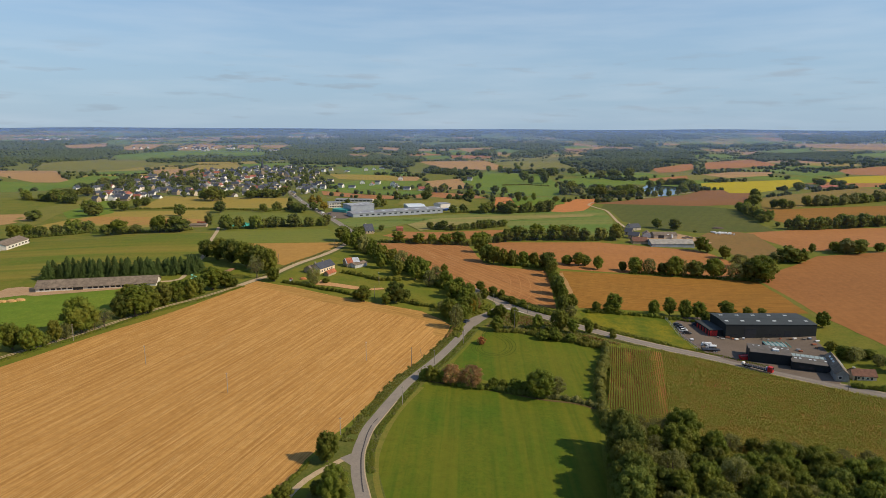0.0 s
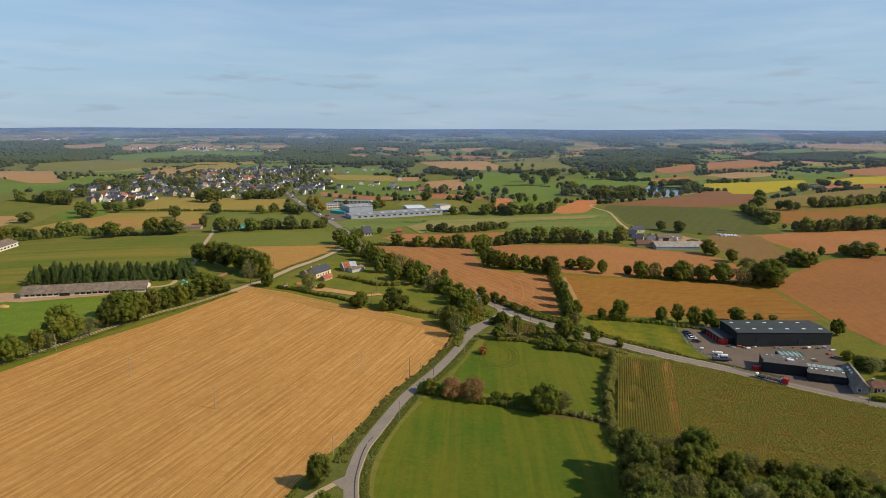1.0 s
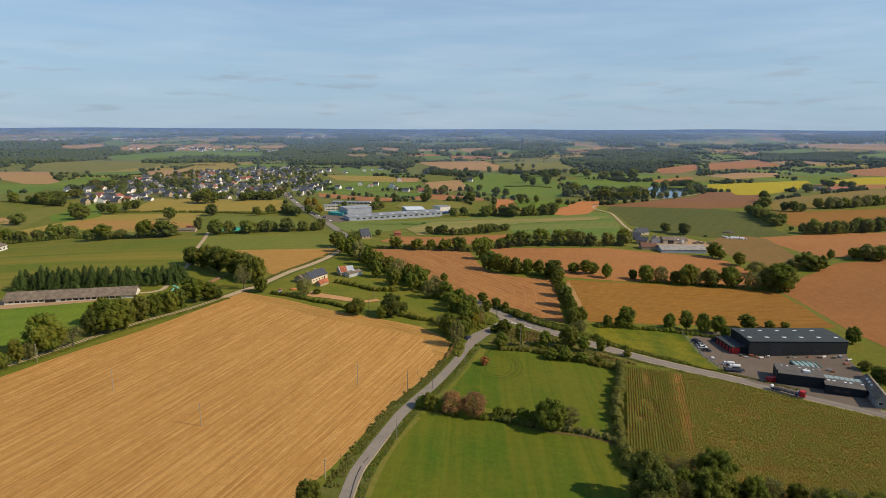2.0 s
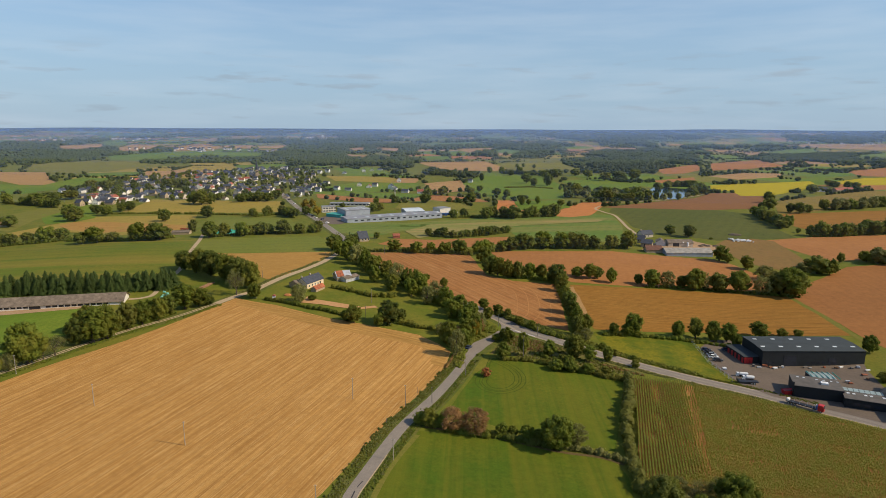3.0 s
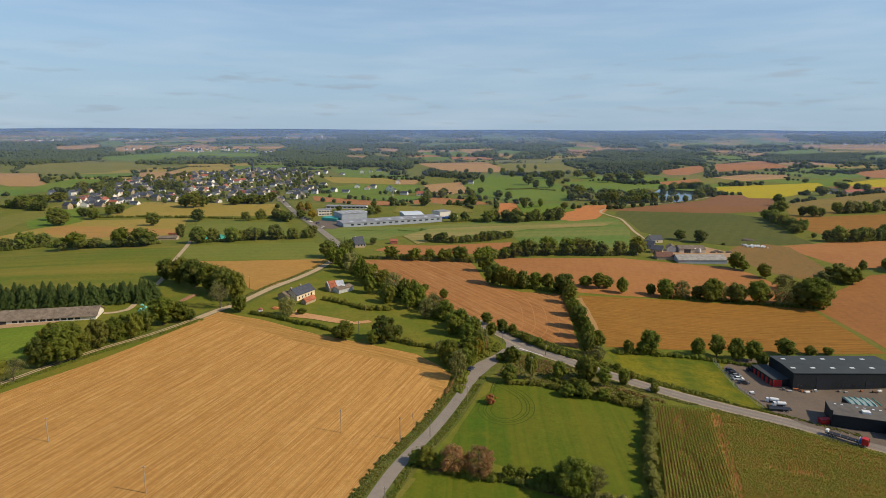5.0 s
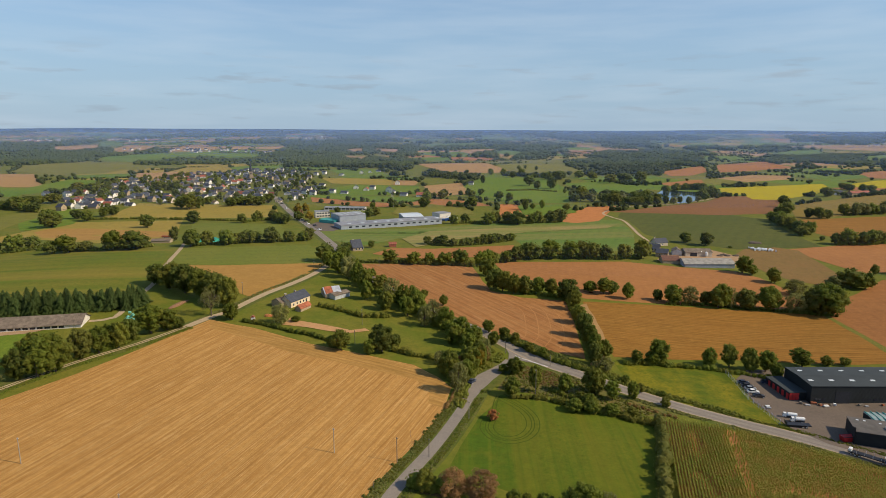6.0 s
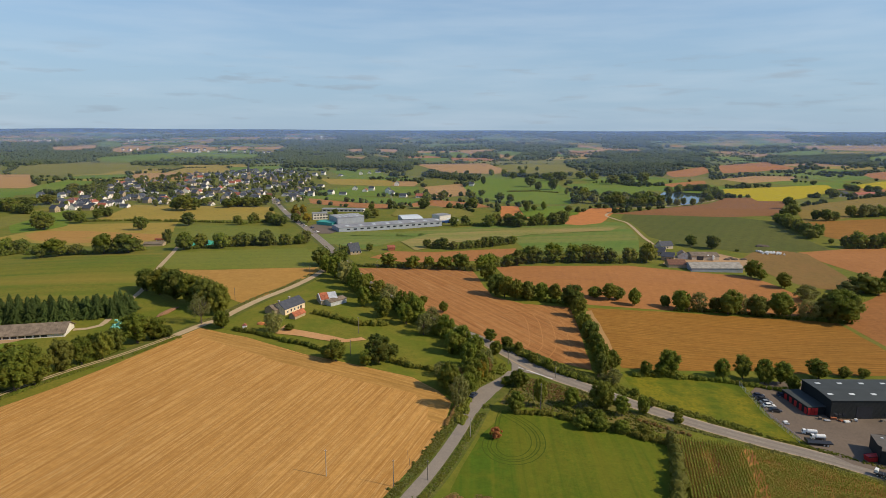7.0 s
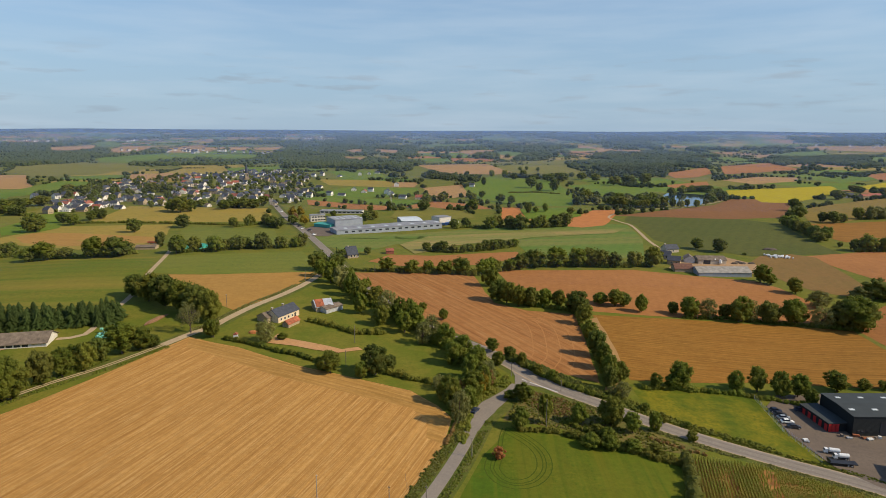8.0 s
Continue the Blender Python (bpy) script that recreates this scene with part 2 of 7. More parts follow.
DUG = earth("dug_soil", (0.48, 0.26, 0.11), (0.43, 0.225, 0.09), (0.53, 0.30, 0.14), 0.2, 1.2)
SCRUB = earth("scrub_ground", (0.145, 0.125, 0.035), (0.22, 0.14, 0.05), (0.10, 0.115, 0.022), 0.2, 1.0)
SOIL_BANK = earth("bank_soil", (0.13, 0.085, 0.035), (0.17, 0.11, 0.045), (0.09, 0.075, 0.022), 0.4, 1.2)
ASPHALT = earth("asphalt", (0.25, 0.212, 0.172), (0.295, 0.248, 0.20), (0.212, 0.18, 0.15), 0.2, 3.0, None, None, None, 0.9, 0.05)
WORN = earth("worn_asphalt", (0.205, 0.175, 0.145), (0.245, 0.205, 0.168), (0.182, 0.156, 0.13), 0.25, 3.0, None, None, None, 0.85, 0.05)
YARD = earth("yard_tarmac", (0.158, 0.122, 0.092), (0.20, 0.153, 0.115), (0.125, 0.098, 0.077), 0.08, 2.0, None, None, None, 0.85, 0.05)
TRACK = earth("gravel_track", (0.45, 0.335, 0.205), (0.51, 0.385, 0.24), (0.37, 0.275, 0.165), 0.2, 2.0)
YARD_DARK = earth("tar", (0.06, 0.055, 0.055), (0.08, 0.072, 0.07), (0.05, 0.045, 0.045), 0.3, 3.0, None, None, None, 0.7, 0.05)
MARK = paint("road_marking", (0.33, 0.31, 0.28), 0.8)
LEAF = foliage("oak_leaves", (0.108, 0.148, 0.018), (0.195, 0.222, 0.030), (0.23, 0.202, 0.034))
LEAF_DARK = foliage("dark_leaves", (0.090, 0.124, 0.021), (0.162, 0.187, 0.033), (0.19, 0.172, 0.036))
LEAF_WARM = foliage("turning_leaves", (0.27, 0.15, 0.062), (0.37, 0.215, 0.09))
LEAF_GREY = foliage("willow_leaves", (0.17, 0.18, 0.05), (0.26, 0.25, 0.08))
LEAF_GOLD = foliage("golden_leaves", (0.20, 0.14, 0.015), (0.30, 0.22, 0.02))
NEEDLE = foliage("spruce_needles", (0.045, 0.080, 0.02), (0.095, 0.13, 0.032))
BRACKEN = foliage("bracken", (0.19, 0.125, 0.042), (0.27, 0.17, 0.06))
RUST_LEAF = foliage("rusty_leaves", (0.34, 0.12, 0.035), (0.52, 0.22, 0.08))
MAIZE = foliage("maize_leaves", (0.225, 0.275, 0.04), (0.40, 0.395, 0.08), (0.44, 0.33, 0.075))
BARK = paint("bark", (0.12, 0.09, 0.065), 0.95, 0, 0.25, 3.0)
BLACK_WALL = paint("black_cladding", (0.006, 0.010, 0.0125), 0.75, 0.0, 0.15, 0.3, 0.3)
DARK_ROOF = paint("dark_sheet_roof", (0.038, 0.046, 0.046), 0.75, 0.0, 0.12, 0.2, 1.0)
RED = paint("red_shutter", (0.5, 0.02, 0.02), 0.5, 0, 0.1, 1.0, 0.25)
GLASS_WHITE = paint("rooflight", (0.72, 0.74, 0.72), 0.25, 0, 0.06, 2.0)
GREY_WALL = paint("grey_cladding", (0.34, 0.37, 0.42), 0.5, 0.1, 0.08, 0.2, 0.5)
GREY_ROOF = paint("grey_sheet_roof", (0.30, 0.29, 0.29), 0.5, 0.1, 0.15, 0.15, 0.8)
SLATE = paint("slate_roof", (0.052, 0.058, 0.076), 0.75, 0, 0.2, 0.8)
TILE = paint("red_tile_roof", (0.36, 0.11, 0.06), 0.8, 0, 0.25, 0.8)
OLD_TILE = paint("brown_tile_roof", (0.17, 0.075, 0.045), 0.85, 0, 0.25, 0.9)
SHED_WALL = paint("grey_block_wall", (0.27, 0.26, 0.24), 0.85, 0, 0.15, 0.5)
RENDER_WALL = paint("white_render", (0.66, 0.61, 0.53), 0.85, 0, 0.08, 0.6)
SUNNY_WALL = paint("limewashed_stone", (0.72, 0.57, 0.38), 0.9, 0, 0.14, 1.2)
CREAM_WALL = paint("cream_render", (0.58, 0.48, 0.36), 0.85, 0, 0.08, 0.6)
STONE = paint("rubble_stone_wall", (0.42, 0.32, 0.20), 0.95, 0, 0.25, 2.5)
FIBRE = paint("weathered_fibre_cement", (0.20, 0.152, 0.108), 0.9, 0, 0.25, 0.5, 0.9)
PALE_SHEET = paint("pale_weathered_sheet", (0.33, 0.305, 0.265), 0.85, 0, 0.18, 0.4, 0.9)
RUST_SHEET = paint("rusted_sheet", (0.40, 0.12, 0.05), 0.75, 0.1, 0.3, 0.6, 0.4)
ZINC = paint("zinc_sheet", (0.55, 0.56, 0.58), 0.45, 0.3, 0.12, 0.6, 0.4)
VILLAGE_WHITE = paint("bright_render", (0.78, 0.73, 0.66), 0.85, 0, 0.05, 0.6)
WINDOW = paint("window_glass", (0.03, 0.035, 0.045), 0.12, 0, 0.1, 1.0)
WHITE = paint("white_paint", (0.78, 0.78, 0.76), 0.4, 0, 0.05, 1.0)
TIMBER = paint("grey_timber", (0.20, 0.17, 0.14), 0.9, 0, 0.25, 4.0)
CONCRETE = paint("concrete", (0.46, 0.44, 0.40), 0.9, 0, 0.12, 1.5)
POLE_GREY = paint("weathered_concrete", (0.34, 0.295, 0.235), 0.9, 0, 0.15, 1.5)
TEAL = paint("teal_sheet", (0.05, 0.36, 0.30), 0.5, 0, 0.1, 0.6)
POLY = paint("translucent_sheet", (0.30, 0.36, 0.33), 0.35, 0, 0.12, 1.0)
BROWN_ROOF = paint("brown_grey_felt_roof", (0.115, 0.10, 0.085), 0.85, 0, 0.15, 0.4)
DARK = paint("dark_metal", (0.03, 0.03, 0.035), 0.5, 0.3, 0.1, 1.0)
BLUE = paint("blue_paint", (0.03, 0.10, 0.32), 0.45, 0, 0.1, 1.0)


def water_material():
    m, n, l, b = nodes_of("pond_water")
    co = n.new("ShaderNodeTexCoord").outputs["Object"]
    b.inputs["Base Color"].default_value = (0.03, 0.05, 0.06, 1)
    b.inputs["Roughness"].default_value = 0.06
    bumped(n, l, noisy(n, l, co, 0.8, 3), b, 0.04, 0.05)
    return m


WATER = water_material()


# ---- helpers ----
def part(name, bm, material, parent=None, label=""):
    me = bpy.data.meshes.new(name)
    bm.to_mesh(me)
    bm.free()
    me.materials.append(material)
    ob = new(name, me)
    ob.parent = parent
    return tagged(ob, label)


def raw(name, verts, faces, material, parent=None, label=""):
    me = bpy.data.meshes.new(name)
    me.from_pydata(verts, [], faces)
    me.materials.append(material)
    me.update()
    ob = new(name, me)
    ob.parent = parent
    return tagged(ob, label)


def box(bm, x0, x1, y0, y1, z0, z1, bevel=0.0):
    made = bmesh.ops.create_cube(bm, size=1, matrix=Matrix.Translation(((x0 + x1) / 2, (y0 + y1) / 2, (z0 + z1) / 2)) @ Matrix.Diagonal((x1 - x0, y1 - y0, z1 - z0, 1)))
    if bevel:
        edges = {e for v in made["verts"] for e in v.link_edges}
        bmesh.ops.bevel(bm, geom=list(edges), offset=bevel, segments=2, affect="EDGES")
    return bm


def cubes(*dims, bevel=0.0):
    bm = bmesh.new()
    for d in dims:
        box(bm, *d, bevel=bevel)
    return bm


def prism(bm, profile, y0, y1):
    """A solid between y0 and y1 with a profile in x and z, given anticlockwise seen from -y."""
    a = [bm.verts.new((x, y0, z)) for x, z in profile]
    b = [bm.verts.new((x, y1, z)) for x, z in profile]
    n = len(profile)
    bm.faces.new(a)
    bm.faces.new(b[::-1])
    for i in range(n):
        bm.faces.new((a[i], b[i], b[(i + 1) % n], a[(i + 1) % n]))
    bmesh.ops.recalc_face_normals(bm, faces=bm.faces)
    return bm


def rod(bm, a, b, r0, r1, n=7):
    a, b = Vector(a), Vector(b)
    m = Matrix.Translation((a + b) / 2) @ (b - a).to_track_quat("Z", "Y").to_matrix().to_4x4()
    bmesh.ops.create_cone(bm, cap_ends=True, segments=n, radius1=r0, radius2=r1, depth=(b - a).length, matrix=m)
    return bm


def root(name, label, category, group="", x=0.0, y=0.0, z=None, turn=0.0, kind=""):
    ob = new(name)
    ob.empty_display_size = 0.5
    ob.matrix_basis = pose(x, y, ground_z(x, y) if z is None else z, 0, 0, turn)
    return tagged(ob, label, category, group, kind)


def dense(points, step, jitter=0.0, closed=True, rng=random.Random(3)):
    out = []
    for i, (x, y) in enumerate(points):
        if not closed and i == len(points) - 1:
            out.append((x, y))
            break
        u, v = points[(i + 1) % len(points)]
        n = max(1, int(math.hypot(u - x, v - y) / step))
        for k in range(n):
            j = jitter if k else jitter * 0.3
            out.append((x + (u - x) * k / n + rng.uniform(-j, j), y + (v - y) * k / n + rng.uniform(-j, j)))
    return out


def draped(name, points, lift, material, label="", category="", kind="structure", jitter=0.5, group=""):
    """A sheet of land over the ground inside an outline."""
    far = max(40, min(y for _, y in points))
    step = 8 if far < 500 else 20 if far < 1000 else 60 if far < 1700 else 90
    bm = bmesh.new()
    bm.faces.new([bm.verts.new((x, y, 0)) for x, y in dense(points, step * 1.2, jitter * (1 if far < 500 else 3))])
    bm.normal_update()
    bmesh.ops.triangulate(bm, faces=bm.faces, ngon_method="EAR_CLIP")
    for axis in (0, 1):
        lo, hi = min(p[axis] for p in points), max(p[axis] for p in points)
        normal = [0, 0, 0]
        normal[axis] = 1
        v = lo + step
        while v < hi:
            at = [0, 0, 0]
            at[axis] = v
            bmesh.ops.bisect_plane(bm, geom=bm.verts[:] + bm.edges[:] + bm.faces[:], plane_co=at, plane_no=normal)
            v += step
    for v in bm.verts:
        v.co.z = ground_z(v.co.x, v.co.y) + lift
    bm.normal_update()
    for f in bm.faces:
        if f.normal.z < 0:
            f.normal_flip()
        f.smooth = True
    return tagged(part(name, bm, material), label, category, group, kind)


def smooth_path(points, step):
    """Points along a Catmull-Rom curve."""
    p = [Vector(q) for q in points]
    p = [2 * p[0] - p[1], *p, 2 * p[-1] - p[-2]]
    out = []
    for a, b, c, d in zip(p, p[1:], p[2:], p[3:]):
        n = max(1, int((c - b).length / step))
        for k in range(n):
            t = k / n
            out.append(0.5 * (2 * b + (c - a) * t + (2 * a - 5 * b + 4 * c - d) * t * t + (3 * b - a - 3 * c + d) * t**3))
    return out + [p[-2]]


def ribbon(name, points, width, lift, material, label="", category="road", step=4.0, side=0.0, dash=None, parent=None, kind="structure"):
    """A strip of road along a smooth path; side: offset of its middle; dash: (length, gap)."""
    path = smooth_path(points, step)
    verts, faces, run = [], [], 0.0
    for i, q in enumerate(path):
        d = (path[min(i + 1, len(path) - 1)] - path[max(i - 1, 0)]).normalized()
        nrm = Vector((-d.y, d.x))
        for s in (side + width / 2, side, side - width / 2):
            e = q + nrm * s
            verts.append((e.x, e.y, ground_z(e.x, e.y) + lift))
        if i:
            run += (path[i] - path[i - 1]).length
            if not dash or run % (dash[0] + dash[1]) < dash[0]:
                k = 3 * i
                faces += [(k - 3, k - 2, k + 1, k), (k - 2, k - 1, k + 2, k + 1)]
    ob = raw(name, verts, faces, material, parent, label)
    return ob if parent else tagged(ob, label, category, "", kind)


# ---- ground ----
def spread(lo, mid0, mid1, hi, step, grow=1.13, most=90):
    out, v, s = [], mid0, step
    while v <= mid1:
        out.append(v)
        v += step
    v, s = out[-1], step
    while v < hi:
        s = min(s * grow, most)
        v += s
        out.append(min(v, hi))
    v, s, low = mid0, step, []
    while v > lo:
        s = min(s * grow, most)
        v -= s
        low.append(max(v, lo))
    return low[::-1] + out


def build_ground():
    xs, ys = spread(-5200, -330, 330, 5200, 6), spread(-700, 60, 640, 4900, 6)
    verts = [(x, y, ground_z(x, y)) for y in ys for x in xs]
    w = len(xs)
    faces = [(j * w + i, j * w + i + 1, (j + 1) * w + i + 1, (j + 1) * w + i) for j in range(len(ys) - 1) for i in range(w - 1)]
    ob = raw("ground", verts, faces, GRASS)
    for p in ob.data.polygons:
        p.use_smooth = True
    return tagged(ob, "rolling green farmland reaching the horizon", "ground", "", "structure")


build_ground()

DRY_STREAK = [(-41.8, 587.1), (-20.9, 631.0), (28.4, 649.6), (115.6, 672.1), (168.6, 689.4), (147.8, 658.1), (71.0, 634.1), (0.7, 586.6), (-27.2, 547.8)]
FIELDS = [
    # name, material, label, lift, outline
    ("stubble_field", STUBBLE, "large field of golden stubble with combed rows", 0.05,
     [(-113.7, 352.8), (-119.4, 339.1), (-129, 312.9), (-140, 289.5), (-153.2, 267.8), (-162.3, 250.3), (-173.6, 227.5), (-187.4, 197.6)] + [(-104.9, 80), (-52, 80.9), (-49.7, 139.4), (-44.8, 147.4), (-42.1, 154.5), (-40.9, 162.5), (-38.4, 169.6), (-35.6, 177.4), (-33.1, 183.2), (-29.3, 194.4), (-25.4, 208.1), (-20.8, 221.6), (-15.6, 236.8), (-8.6, 253.9), (-2.5, 272.4), (0.3, 290.5), (-4.6, 298.8), (-15, 309.2), (-31.8, 315.5), (-60.7, 326.6), (-89.7, 343.1)]),
    ("pasture", GREEN, "mown green pasture with faint stripes", 0.05,
     [(-10.6, 220), (-18.3, 198.8), (-21.8, 181.9), (-22.7, 168.3), (-21.1, 153.3), (-18.1, 145), (-13.2, 127.7), (-3.2, 104.6), (33.1, 105.8), (38.3, 129.9), (41.8, 148.6), (50.6, 196.3), (48.8, 204.2), (33.9, 210.7), (11.7, 218.8)]),
    ("pasture", GREEN, "green pasture with curved wheel tracks", 0.05,
     [(18, 286.1), (6.6, 259.5), (-0, 238.1), (-1.1, 228.6), (12.1, 227.6), (28.6, 217.6), (50.3, 211), (64.3, 251.4), (69.7, 271.9), (41, 278.6)]),
    ("maize_field", CORNSOIL, "brown soil under ripening maize", 0.08,
     [(73.7, 271.3), (53.6, 194.5), (64.8, 174.7), (80.4, 163.4), (107.7, 163.2), (131, 155.9), (158.1, 150.7), (196, 191.4), (164.3, 220.3), (152.1, 230.6), (120.6, 254.4), (93.5, 268.6)]),
    ("headland", TAN, "pale sandy headland beside the hedge", 0.06, [(70.7, 402.5), (75.3, 405.9), (74, 374.1), (72.1, 347.1), (68, 330.4), (61.2, 318), (57.7, 317.4), (66.5, 346.1), (69.4, 377)]),
    ("flowering_meadow", LIME, "yellow-green flowering meadow beside the road", 0.05,
     [(69.2, 324.5), (94.2, 328.5), (116.7, 321.7), (113.4, 298.5), (115.7, 271.4), (106.8, 277.1), (97.9, 282), (82.5, 287.1), (69.6, 298)]),
    ("russet_field", RUSSET, "russet stubble field with fine rows", 0.05,
     [(77.7, 409.9), (116, 410), (164.4, 406.8), (202.7, 398.6), (200.9, 358.2), (197.9, 328.9), (157.8, 332.3), (121.1, 334.7), (94.8, 330.6), (70.7, 328.8), (72.3, 364.3), (73.7, 409.1)]),
    ("grass_strip", DRY, "dry grass strip along the russet field", 0.07,
     [(202, 400.1), (204.6, 398.6), (202.8, 358), (198.6, 324.7), (197.1, 314), (195.8, 323), (199, 354.7)]),
    ("ploughed_field", PLOUGH_DARK, "wide bare ploughed field", 0.05,
     [(204.6, 398.6), (232, 429.7), (281.2, 469.6), (339.3, 477.5), (521.6, 516.8), (206.9, 193.4), (202, 250.8), (202.2, 276.1), (200.2, 324.4), (202.4, 358)]),
    ("combed_field", STRAW, "reddish stubble field with pale wheel lines", 0.05,
     [(-65.1, 479.9), (12.5, 493.5), (22.9, 423.9), (39.6, 411.7), (65.3, 408.9), (57.4, 323.8), (46.3, 329.7), (34.3, 335), (19.3, 350.4), (-14.4, 392.7), (-45.9, 441.3)]),
    ("ploughed_field", PLOUGH, "bare ploughed field below the farm", 0.05,
     [(29.9, 501.2), (124.6, 513), (163.2, 500.1), (196.9, 491.9), (205.6, 477.5), (209.9, 449.6), (210.5, 432.9), (214.3, 420.1), (192.4, 410.2), (166.1, 411.2), (116.8, 413), (75.6, 415.6), (66.5, 438.9), (35.7, 464.9)]),
    ("green_field", PATCHY, "green field with pale dry patches", 0.07,
     [(-129.1, 646.7), (-98.8, 568.6), (-67.4, 549.4), (-45.6, 588.7), (-18.7, 603.2), (23.3, 596.7), (53.7, 598.9), (58.7, 546.6), (106.5, 536.9), (145.9, 559), (165.3, 627.3), (170.1, 665.9), (174.1, 710.6), (150, 722), (142.1, 714.1), (27.1, 681.2), (-50.1, 638.6), (-97.6, 622.8), (-116.4, 610.3)]),
    ("dry_patch", PARCHED, "parched tan streak across the green field", 0.35, DRY_STREAK),
    ("stubble_headland", STUBBLE_EDGE, "trampled olive headland of the stubble field", 0.056, [(-113.2, 351), (-89.7, 342.2), (-60.7, 325.8), (-31.8, 314.7), (-15, 308.4), (-5, 298.2), (-0.6, 289.5), (-3.4, 274), (-8, 277), (-7.6, 287), (-14, 296), (-35, 303.5), (-64, 315), (-92, 331), (-110, 341)]),
    ("bare_strip", PLOUGH, "narrow ploughed strip between hedges", 0.08, [(-58, 516.6), (-45.8, 544.2), (-16.6, 544.6), (21.6, 558.1), (50.4, 567.4), (52.4, 546.1), (19.8, 517.5), (-30.3, 502.9)]),
    ("green_field", DULL, "dull green field above the farm", 0.07,
     [(303, 758.4), (337.6, 719.2), (320.4, 676.5), (310.3, 633.9), (302, 571.1), (260.1, 565.6), (228, 561.5), (212.3, 574.8), (190, 578), (174.3, 627.3), (179.1, 665.9), (183.1, 710.6), (178.7, 735.4), (210.3, 812.3)]),
    ("rough_field", BROWNISH, "dull olive-brown field beside the farm", 0.09, [(220.2, 545), (235.4, 563.5), (262.2, 569.6), (274.9, 557.8), (266.9, 507.3), (259.7, 473.3), (237.6, 459.9), (224, 471.6), (217.9, 486.2), (214.9, 513.2)]),
    ("ploughed_field", UMBER, "dark brown ploughed field by the pond", 0.08, [(178, 777.1), (254.3, 827.8), (330.4, 880), (380.6, 945.7), (413.5, 953.7), (444.6, 907.8), (361.3, 768.6), (301.1, 754.1), (215.9, 769.1)]),
    ("rape_field", YELLOW, "bright yellow flowering rape field", 0.08, [(431.2, 1074.9), (536.5, 1116.5), (645.9, 1161.4), (604.1, 1062.5), (512.2, 963.8), (439.4, 907.7), (407.6, 913.1), (422.3, 975.7), (393.3, 974.8)]),
    ("rape_field", YELLOW, "bright yellow flowering rape field", 0.08, [(655.2, 1130.4), (789.7, 1234.9), (969.8, 1292.3), (805.5, 1087), (685.9, 1083.1)]),
    ("stubble_field", RUSSET, "orange-brown stubble field between hedges", 0.08, [(355.3, 717.8), (535.8, 765.2), (737.3, 812.5), (621.9, 682.5), (412.8, 643.2), (335.6, 618.5), (333.1, 633.5)]),
    ("ploughed_field", PLOUGH, "pale ploughed field between hedges", 0.05, [(265.7, 561.6), (312.7, 574.9), (417.1, 591.6), (602.3, 628.6), (502.7, 521.6), (355.2, 500.8), (303.1, 488.4), (280.2, 487.3), (273, 521.8)]),
    ("orange_field", ORANGE, "bright orange bare field", 0.08, [(114.1, 728.7), (167, 825.4), (207.4, 831.7), (172.9, 759.2), (151.7, 706.9), (126.2, 691.8), (113.8, 698.5)]),
    ("orange_field", ORANGE, "bright orange bare field", 0.08, [(56.8, 845.2), (82.4, 846), (86.7, 746.8), (60.1, 714.2), (53.7, 734.8)]),
    ("green_field", BANDED, "broad green field with yellowish bands", 0.05, [(-400.1, 402.7), (-339.8, 452.9), (-336.5, 486.4), (-288, 498.6), (-203.9, 514.1), (-177.6, 435.8), (-167.6, 397.1), (-212.4, 377.2), (-236.9, 359), (-261.7, 345.6), (-328.1, 327.7)]),
    ("green_field", OLD_GRASS, "green field beside the lane", 0.05, [(-196.9, 510.8), (-110.1, 544.3), (-82.6, 477.9), (-148.4, 457.4), (-181.9, 457.6)]),
    ("ochre_field", OCHRE, "ochre stubble field by the lane", 0.05, [(-170, 455.3), (-148.4, 457.4), (-83.1, 477.8), (-87.3, 450.7), (-100.4, 405.7), (-108, 391), (-117, 398), (-140, 415)]),
    ("green_field", LUSH, "smooth green field before the long barn", 0.05, [(-274.5, 286.3), (-239.1, 314.5), (-228.9, 326.5), (-182.8, 331.2), (-166.6, 308.8), (-167.7, 296.9), (-178.1, 274.4), (-201.7, 262.7), (-223.9, 230.6)]),
    ("ochre_field", MUSTARD, "mustard yellow field behind the tree belt", 0.08, [(-393.3, 570.4), (-377.6, 679.7), (-273.4, 692.5), (-222.3, 553.3), (-277.9, 544.2), (-362.7, 582), (-363.8, 545.9)]),
    ("ochre_field", OCHRE, "tan strip of the mustard field", 0.1, [(-375.2, 615.3), (-375.3, 639.1), (-336.6, 637.0), (-294.6, 622.6), (-249.0, 607.7), (-237.6, 574.5), (-297.7, 562.5), (-347.1, 584.4)]),
    ("green_field", OLD_GRASS, "green field by the tree belt", 0.08, [(-258.6, 675.5), (-164, 660.9), (-134.9, 575.1), (-204, 544.5)]),
    ("olive_field", MUSTARD, "mustard olive field below the village", 0.08, [(-366.4, 705.1), (-395.6, 845.7), (-329.5, 833.3), (-218.9, 829.3), (-184.3, 722.2), (-272.5, 703.6)]),
    ("green_field", LUSH, "small green paddock", 0.08, [(-447.6, 699.8), (-478.2, 815.5), (-437.9, 790.5), (-372.2, 669.7), (-375, 641.7), (-394.9, 625.2)]),
    ("olive_field", OLIVE, "sloping olive meadow", 0.08, [(-443.4, 610.6), (-480, 699.3), (-482.1, 829.1), (-453.9, 790.1), (-429.3, 670.7), (-398.5, 578.1)]),
    ("tan_field", TAN, "tan field", 0.08, [(-568.7, 641.9), (-488.4, 656.6), (-453.3, 661.4), (-425.8, 610.1), (-432.8, 580.2), (-487.2, 547.8)]),
